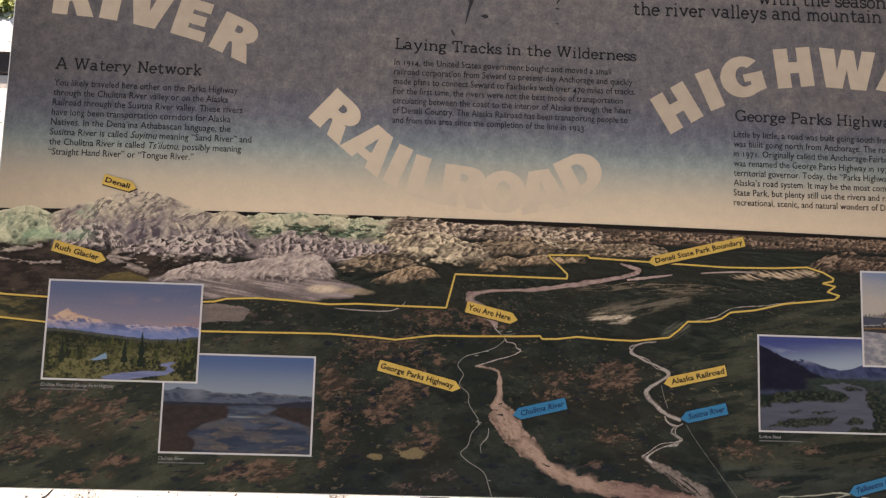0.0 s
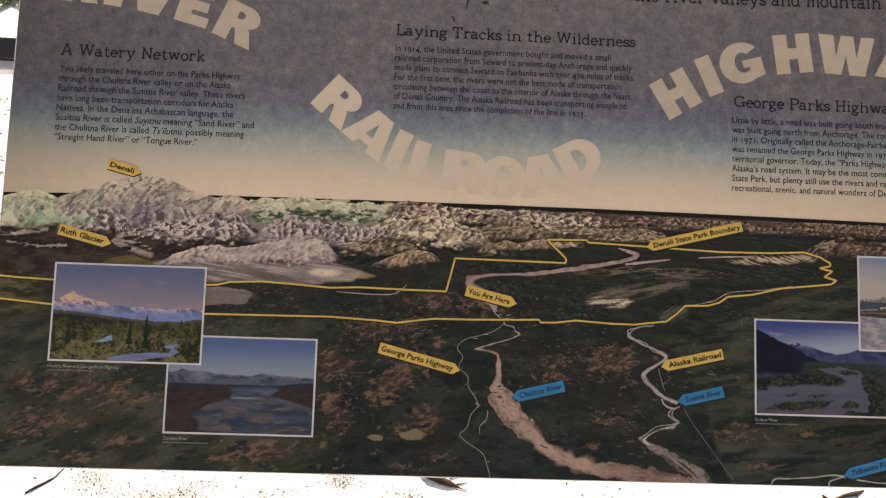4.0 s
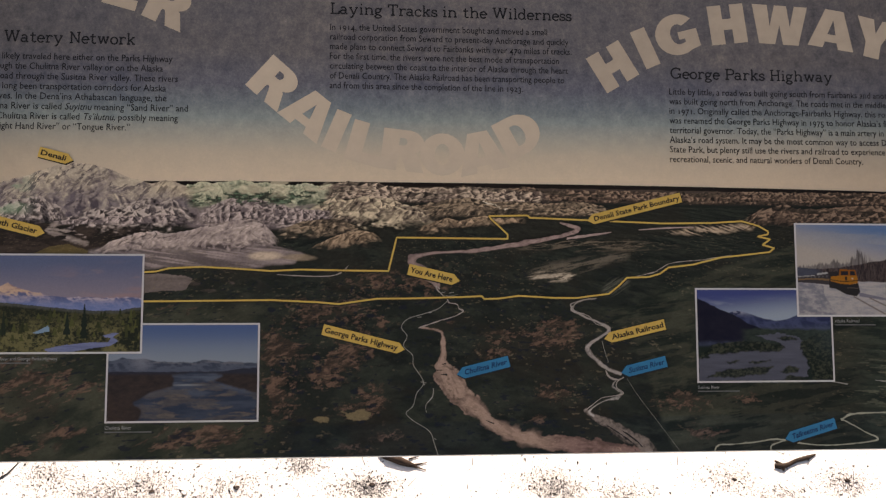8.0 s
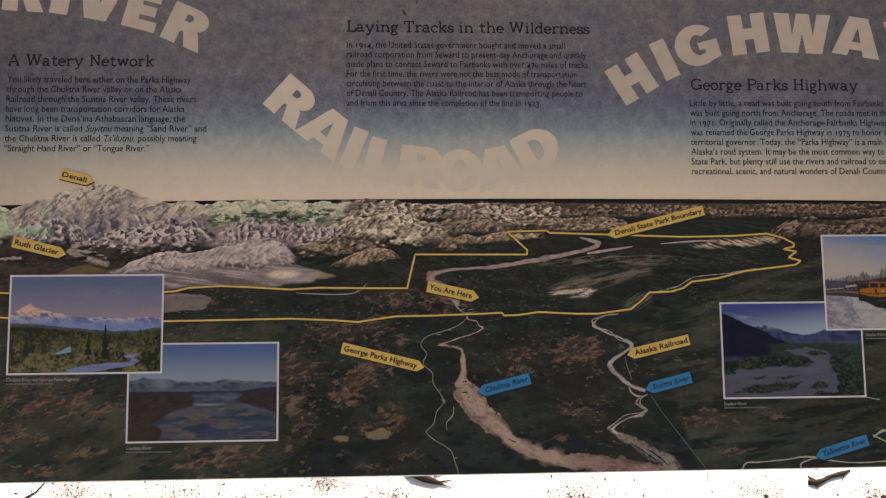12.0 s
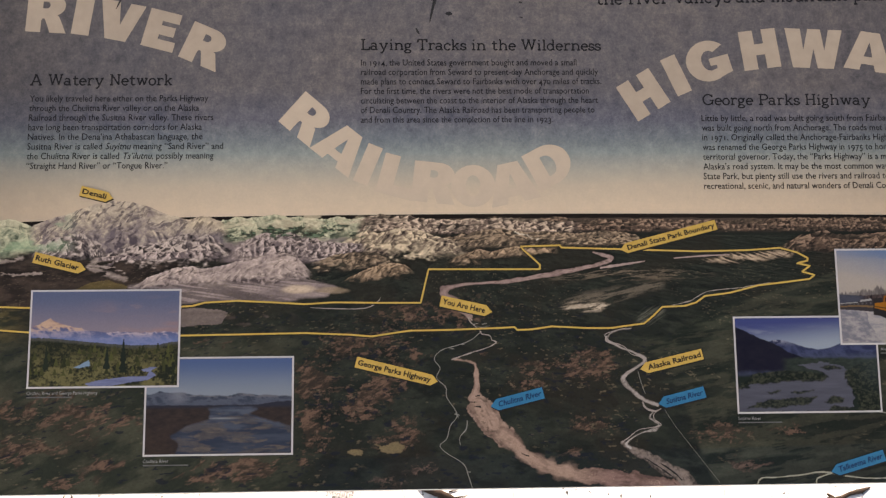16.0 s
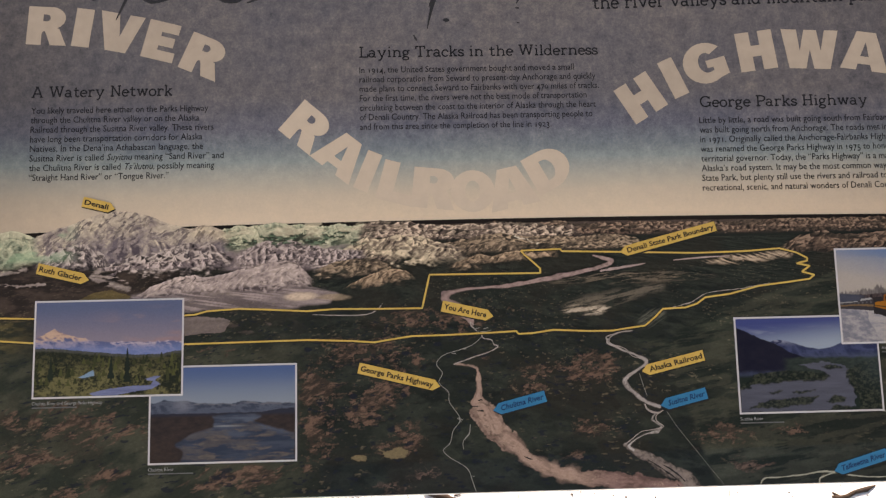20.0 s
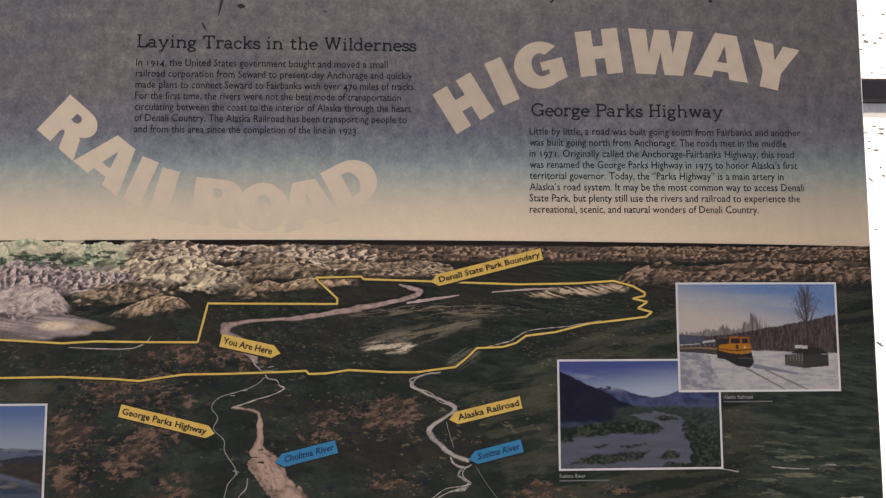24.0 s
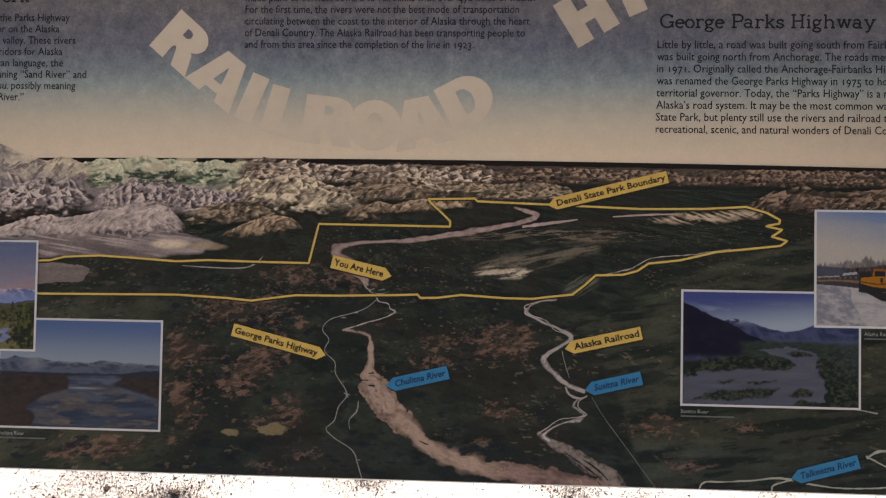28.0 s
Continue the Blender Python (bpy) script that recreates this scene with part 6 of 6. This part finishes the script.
        d, t = along([(base, low_), (base + turn_ * far_ * 0.5 * (1.2 - low_ * 0.6), low_ + 0.05), (base + turn_ * far_ * (1.35 - low_), low_ + 0.07 + 0.10 * r_.rand())], x, y)
        p.lay(step(0.0045, 0.0015, d) * (0.8 - 0.4 * t), (0.075, 0.055, 0.05))
    for n in range(9):
        a = -1.0 + n / 4.0
        d, t = along([(0.815, 0.55 + 0.018 * (n % 7)), (0.81 + 0.10 * a * (0.6 + 0.4 * ((n * 0.7) % 1)), 0.85 + 0.1 * (1 - abs(a)))], x, y)
        p.lay(step(0.006, 0.002, d) * (0.85 - 0.45 * t), (0.07, 0.05, 0.045))
    p.lay(lump(x, y, 0.815, 0.82, 0.085, 0.14) * step(0.5, 0.62, cloud(x * 70, y * 50, 15)) * 0.8, (0.11, 0.085, 0.08))
    d, t = along([(0.812, 0.36), (0.815, 0.62), (0.803, 0.97)], x, y)
    p.lay(step(0.0085 - 0.006 * t, 0.004 - 0.003 * t, d), (0.05, 0.036, 0.03))
    p.lay(inside([(0.665, 0.23), (0.665, 0.33), (0.79, 0.335), (0.79, 0.20)], x, y), (0.085, 0.065, 0.055))
    p.lay(inside([(0.78, 0.2), (0.78, 0.33), (0.94, 0.33), (0.94, 0.22)], x, y), (0.05, 0.042, 0.04))
    p.lay(inside([(0.70, 0.345), (0.79, 0.40), (0.88, 0.395), (0.95, 0.335), (0.79, 0.325)], x, y), (0.03, 0.024, 0.023))
    p.lay(inside([(0.73, 0.39), (0.73, 0.42), (0.81, 0.415), (0.81, 0.385)], x, y), (0.5, 0.48, 0.46))
    p.lay((np.abs((x * 55) % 1 - 0.5) < 0.18) * inside([(0.68, 0.28), (0.68, 0.34), (0.78, 0.345), (0.78, 0.26)], x, y) * 0.6, (0.25, 0.21, 0.18))
    return p.c * 0.62


def photograph(u0, u1, v0, v1, painter, lift, label, caption, inset=0.5):
    thing = flat("inset_photo", [rectangle(u0, u1, v0, v1)], lift, white_ink, sign, label)
    x = np.linspace(0, 1, 300)[None, :] * np.ones((200, 1))
    y = np.linspace(0, 1, 200)[:, None] * np.ones((1, 300))
    rim_ = 2.1
    print_sheet("photo_picture", u0 + rim_ + x * (u1 - u0 - 2 * rim_), v0 + rim_ + y * (v1 - v0 - 2 * rim_), painter(x, y), lift + 0.2, ink, thing)
    lettered("photo_caption", [(caption, 0, 0.0)], (u0 + inset, v0 - 7.0), (u0 + inset + len(caption) * 2.05, v0 - 7.0), 5.4, lift, caption_ink, thing)
    flat("caption_bar", [rectangle(u0 + inset, u0 + inset + 51, v0 - 10.6, v0 - 9.2)], lift, faint_ink, thing)


caption_ink = speckled("caption_ink", (0.22, 0.21, 0.20), (0.3, 0.29, 0.27), 300, 0.45, 0.02, 0.0001)
faint_ink = speckled("caption_small_ink", (0.06, 0.06, 0.055), (0.14, 0.135, 0.125), 900, 0.45, 0.02, 0.0001)
photograph(-316.0, -146.7, -171.2, -60.0, paint_broad_river, 0.9, "inset photo of a wide river, white border", "Chulitna River")
photograph(-449.3, -277.3, -94.0, 18.3, paint_evening, 1.5, "inset photo of a pink snow peak and forest, white border", "Chulitna River and George Parks Highway")
photograph(365.2, 535.3, -131.8, -19.5, paint_braids, 0.9, "inset photo of a braided river, white border", "Susitna River")
photograph(491.0, 662.6, -53.8, 59.6, paint_train, 1.5, "inset photo of a train in snow, white border", "Alaska Railroad", 47.0)

# ---- what lies on the ground ----
rng = np.random.RandomState(11)
litter_mat, tree, b = material("dry_plant_litter", 0.85)
piece = tree.nodes.new("ShaderNodeNewGeometry")
tree.links.new(ramp(tree, piece.outputs["Random Per Island"], [(0.0, (0.004, 0.005, 0.007)), (0.4, (0.012, 0.014, 0.019)), (0.75, (0.045, 0.052, 0.066)), (1.0, (0.20, 0.22, 0.25))]), b.inputs["Base Color"])
bark_mat = speckled("dead_bark", (0.008, 0.006, 0.005), (0.045, 0.028, 0.022), 120, 0.85, 0.5, 0.002, (1, 0.25, 1))
stone_mat = speckled("grey_pebble", (0.16, 0.155, 0.15), (0.46, 0.45, 0.43), 120, 0.85, 0.3, 0.001)
clod_mat = speckled("brown_clod", (0.010, 0.008, 0.009), (0.10, 0.08, 0.075), 180, 0.9, 0.6, 0.003)


def on_ground(x, y):
    return rolling(x, y)


def scatter(name, places, maker, mat, label):
    """Many small pieces joined into one object of uncountable stuff."""
    points, faces = [], []
    for x, y, size in places:
        p, f = maker(size)
        faces += [tuple(i + len(points) for i in face) for face in f]
        z = on_ground(x, y)
        points += [(a + x, c + y, d + z) for a, c, d in p]
    data = bpy.data.meshes.new(name)
    data.from_pydata(points, [], faces)
    data.materials.append(mat)
    return tagged(new(name, data), label, kind="stuff")


def flake(size):
    """A curled scrap: a bent quad with a tip."""
    a = rng.rand() * 6.283
    long_, wide = size * (0.5 + 0.9 * rng.rand()), size * (0.22 + 0.5 * rng.rand())
    lift = size * 0.35 * rng.rand()
    ca, sa = math.cos(a), math.sin(a)
    j = [0.55 + 0.9 * rng.rand() for k in range(6)]
    flat_ = [(-long_ * j[0], -wide * 0.4, 0.0006), (long_ * (j[1] - 1), -wide * j[1], lift), (long_ * j[2], -wide * 0.2, 0.0015), (long_ * 0.9 * j[3], wide * 0.5, 0.002), (long_ * (j[4] - 1), wide * j[4], lift * 1.2), (-long_ * j[5], wide * 0.6, 0.001)]
    return [(x * ca - y * sa, x * sa + y * ca, z) for x, y, z in flat_], [(0, 1, 4, 5), (1, 2, 3, 4)]


def needle(size):
    a = rng.rand() * 6.283
    dx, dy = math.cos(a) * size * 2.2, math.sin(a) * size * 2.2
    w = 0.0005
    nx, ny = -math.sin(a) * w, math.cos(a) * w
    return [(-dx + nx, -dy + ny, 0.001), (-dx - nx, -dy - ny, 0.001), (dx - nx, dy - ny, 0.003), (dx + nx, dy + ny, 0.003)], [(0, 1, 2, 3)]


def pebble(size):
    a = rng.rand() * 6.283
    sx, sy, sz = size * (0.7 + 0.6 * rng.rand()), size * (0.6 + 0.4 * rng.rand()), size * (0.4 + 0.4 * rng.rand())
    ring = [(math.cos(a + k * 1.047) * sx * (0.8 + 0.4 * rng.rand()), math.sin(a + k * 1.047) * sy * (0.8 + 0.4 * rng.rand()), 0.25 * sz) for k in range(6)]
    cap = [(x * 0.6, y * 0.6, sz * (0.85 + 0.3 * rng.rand())) for x, y, z in ring]
    foot = [(x * 0.8, y * 0.8, -0.3 * sz) for x, y, z in ring]
    faces = [(k, (k + 1) % 6, 6 + (k + 1) % 6, 6 + k) for k in range(6)] + [tuple(range(6, 12))] + [(12 + k, 12 + (k + 1) % 6, (k + 1) % 6, k) for k in range(6)]
    return ring + cap + foot, faces


def clumped(count, x0, x1, y0, y1, centres, spread, loose, small, large):
    """Places gathered round some centres, with a share strewn loosely."""
    out = []
    for n in range(count):
        if rng.rand() < loose:
            x, y = x0 + (x1 - x0) * rng.rand(), y0 + (y1 - y0) * rng.rand()
        else:
            cx, cy, s = centres[rng.randint(len(centres))]
            x, y = cx + rng.randn() * spread * s * 1.6, cy + rng.randn() * spread * s
        out.append((x, y, small + (large - small) * rng.rand() ** 3))
    return out


heaps = [(-0.435, 0.205, 1), (-0.27, 0.19, 1.1), (-0.15, 0.235, 0.7), (-0.06, 0.185, 1), (-0.02, 0.18, 0.7), (0.31, 0.185, 1), (0.33, 0.16, 0.8), (0.67, 0.185, 1), (0.90, 0.175, 0.9), (-0.36, 0.125, 1.5), (-0.33, 0.10, 1.4), (-0.58, 0.11, 1.2),
         (-0.45, 0.15, 1.2), (-0.38, 0.13, 0.7), (-0.37, 0.12, 0.5), (-0.34, 0.14, 0.8), (-0.29, 0.09, 0.6), (-0.48, 0.12, 1.5), (-0.55, 0.15, 1.4), (0.02, 0.12, 1), (0.45, 0.15, 0.9), (0.20, 0.10, 0.9), (0.76, 0.14, 1), (-0.62, 0.22, 0.9), (-0.52, 0.18, 1.0)]
scatter("soil_crumbs", clumped(44000, -1.0, 1.2, -0.1, 0.5, heaps, 0.021, 0.03, 0.0003, 0.0015), flake, litter_mat, "fine dark soil crumbs gathered in patches on the gravel")
scatter("plant_litter", clumped(5000, -1.0, 1.2, -0.1, 0.5, heaps, 0.034, 0.16, 0.0006, 0.0030), flake, litter_mat, "dark dry plant litter strewn over the gravel")
scatter("fallen_needles", clumped(160, -1.0, 1.2, -0.1, 0.5, heaps, 0.05, 0.4, 0.002, 0.006), needle, litter_mat, "thin dark fallen needles on the gravel")
beside = [(-1.42, 1.62, 2), (-1.5, 1.85, 2), (-1.35, 1.4, 2), (1.72, 1.85, 2), (1.6, 1.6, 2), (1.95, 2.4, 2), (-1.25, 1.2, 2), (-1.1, 0.9, 2)]
scatter("path_litter", clumped(2600, -2.4, 2.6, 0.5, 2.9, beside, 0.09, 0.35, 0.002, 0.010), flake, litter_mat, "dark bits of plant litter on the far gravel")
scatter("pebbles", clumped(2600, -2.4, 2.6, 0.6, 2.3, beside, 0.12, 0.6, 0.002, 0.011), pebble, stone_mat, "small grey pebbles on the gravel")


def tube(points, radii, sides=7):
    """A crooked round stick through the points."""
    bm = bmesh.new()
    rings = []
    for n, (p, r) in enumerate(zip(points, radii)):
        d = (Vector(points[min(n + 1, len(points) - 1)]) - Vector(points[max(n - 1, 0)])).normalized()
        a = d.orthogonal().normalized()
        c = d.cross(a)
        rings.append([bm.verts.new(Vector(p) + (a * math.cos(k * 6.283 / sides) + c * math.sin(k * 6.283 / sides)) * r * (0.8 + 0.4 * rng.rand())) for k in range(sides)])
    for r0, r1 in zip(rings, rings[1:]):
        for k in range(sides):
            bm.faces.new((r0[k], r0[(k + 1) % sides], r1[(k + 1) % sides], r1[k]))
    bm.faces.new(rings[0][::-1])
    bm.faces.new(rings[-1])
    return bm


def stick(name, line, radii, mat, label, category):
    return smooth(tagged(part(name, tube([(x, y, on_ground(x, y) + r * 0.8) for (x, y), r in zip(line, radii)], radii), mat), label, category))


stick("twig", [(-0.728, 0.184), (-0.715, 0.195), (-0.70, 0.206), (-0.686, 0.22), (-0.676, 0.242), (-0.672, 0.26)], (0.0018, 0.0026, 0.0024, 0.0017, 0.001, 0.0006), litter_mat, "thin dark curved twig lying on the gravel", "twig")
wood = stick("driftwood_stick", [(0.772, 0.214), (0.785, 0.211), (0.80, 0.216), (0.82, 0.226), (0.845, 0.231), (0.866, 0.240)], (0.0045, 0.0062, 0.0042, 0.004, 0.0046, 0.0016), bark_mat, "short knobbly brown stick lying on the gravel", "stick")
part("knot", tube([(0.776, 0.226, on_ground(0.776, 0.226) + 0.004), (0.783, 0.217, on_ground(0.783, 0.217) + 0.006), (0.787, 0.203, on_ground(0.787, 0.203) + 0.003)], (0.0018, 0.004, 0.0022)), bark_mat, wood)
bark = stick("bark_strip", [(-0.008, 0.251), (0.012, 0.243), (0.034, 0.234), (0.052, 0.226), (0.066, 0.222)], (0.0025, 0.0075, 0.0085, 0.006, 0.002), bark_mat, "dark peeled strip of bark lying on the gravel", "bark")
for a, c in (((0.058, 0.226), (0.085, 0.231)), ((0.06, 0.222), (0.082, 0.214)), ((0.05, 0.24), (0.07, 0.246))):
    part("splinter", tube([(*a, on_ground(*a) + 0.003), (*c, on_ground(*c) + 0.002)], (0.002, 0.0008), 5), bark_mat, bark)


def clod(x, y, size):
    bm = bmesh.new()
    bmesh.ops.create_icosphere(bm, subdivisions=3, radius=1)
    for v in bm.verts:
        k = 1 + 0.8 * noise.noise(v.co * 1.5 + Vector((x * 90, y * 70, 0))) + 0.5 * noise.noise(v.co * 4 + Vector((x * 50, y * 90, 3)))
        v.co = Vector((v.co.x * size * 1.25 * k, v.co.y * size * k, v.co.z * size * 0.6 * k))
    return smooth(tagged(part("soil_clod", bm, clod_mat, at=pose(x, y, on_ground(x, y) + size * 0.35)), "small crumbly brown clod lying on the gravel", "clod", "clods on the gravel"))


for x, y, size in ((-0.372, 0.123, 0.0105), (-0.288, 0.092, 0.0115), (-0.478, 0.149, 0.0065), (-0.412, 0.085, 0.0075), (-0.354, 0.144, 0.008), (-0.423, 0.183, 0.0055), (-0.585, 0.111, 0.006), (-0.62, 0.097, 0.006), (-0.32, 0.075, 0.007), (-0.02, 0.186, 0.0065), (-0.27, 0.186, 0.006), (0.905, 0.178, 0.006), (0.68, 0.185, 0.005)):
    clod(x, y, size * 0.62)

# low green plants at the far edge of the gravel
leaf_mat = speckled("fresh_leaf", (0.10, 0.15, 0.05), (0.24, 0.31, 0.12), 90, 0.55, 0.1, 0.0005)
leaf_bsdf = leaf_mat.node_tree.nodes["Principled BSDF"]
leaf_bsdf.inputs["Transmission Weight"].default_value = 0.0
straw_mat = speckled("dry_stem", (0.10, 0.075, 0.05), (0.3, 0.24, 0.16), 90, 0.7, 0.1, 0.0005)


def plant(seed):
    """A low tuft: arching blades with broad folded leaves between, and some dry stems."""
    r = random.Random(seed)
    thing = tagged(new("ground_plant"), "low bright green leafy plant at the edge of gravel", "plant", "plants beyond the gravel")
    blades, stems = bmesh.new(), bmesh.new()
    for n in range(46):
        a, reach, high = r.uniform(0, 6.283), r.uniform(0.03, 0.14), r.uniform(0.04, 0.16)
        base = Vector((r.gauss(0, 0.03), r.gauss(0, 0.03), -0.01))
        side = Vector((-math.sin(a), math.cos(a), 0))
        broad = r.uniform(0.003, 0.013)
        row = []
        for k in range(5):
            t = k / 4
            mid = base + Vector((math.cos(a), math.sin(a), 0)) * reach * t + Vector((0, 0, high * (t - 0.45 * t * t * 1.4)))
            w = broad * math.sin(math.pi * (0.12 + 0.88 * t) ** 0.8) + 0.0006
            row.append((blades.verts.new(mid + side * w), blades.verts.new(mid - Vector((0, 0, w * 0.4))), blades.verts.new(mid - side * w)))
        for p, q in zip(row, row[1:]):
            blades.faces.new((p[0], p[1], q[1], q[0]))
            blades.faces.new((p[1], p[2], q[2], q[1]))
    for n in range(7):
        a = r.uniform(0, 6.283)
        tip = Vector((math.cos(a) * r.uniform(0.05, 0.16), math.sin(a) * r.uniform(0.05, 0.16), r.uniform(0.08, 0.22)))
        side = Vector((-math.sin(a), math.cos(a), 0)) * 0.0012
        q = [stems.verts.new(v) for v in (side, -side, tip * 0.6 + Vector((0, 0, 0.02)) - side, tip * 0.6 + Vector((0, 0, 0.02)) + side)]
        e = [stems.verts.new(tip)]
        stems.faces.new(q)
        stems.faces.new((q[3], q[2], e[0]))
    smooth(part("leaves", blades, leaf_mat, thing))
    part("dry_stems", stems, straw_mat, thing, "pale dry stems")
    return thing


first = [plant(s) for s in (1, 2, 3)]
spots = [(-1.64, 2.28), (-1.75, 2.32), (-1.56, 2.38), (-1.68, 2.45), (-1.88, 2.42), (-1.80, 2.62), (-1.95, 2.75), (-1.60, 2.66), (-2.05, 2.58), (-1.45, 2.5), (-2.2, 2.9), (-1.75, 2.9), (-1.9, 3.1), (-2.3, 2.5), (2.05, 2.75), (2.3, 2.95), (1.9, 3.0), (2.5, 2.7), (-1.2, 2.9), (-0.7, 3.1), (-0.1, 3.0), (0.5, 3.2), (1.1, 3.0), (1.5, 3.1)]
for n, (x, y) in enumerate(spots):
    m = pose(x, y, on_ground(x, y), 0, 0, 57 * n)
    if n < 3:
        first[n].matrix_basis = m
    else:
        copy_thing(first[n % 3], m)
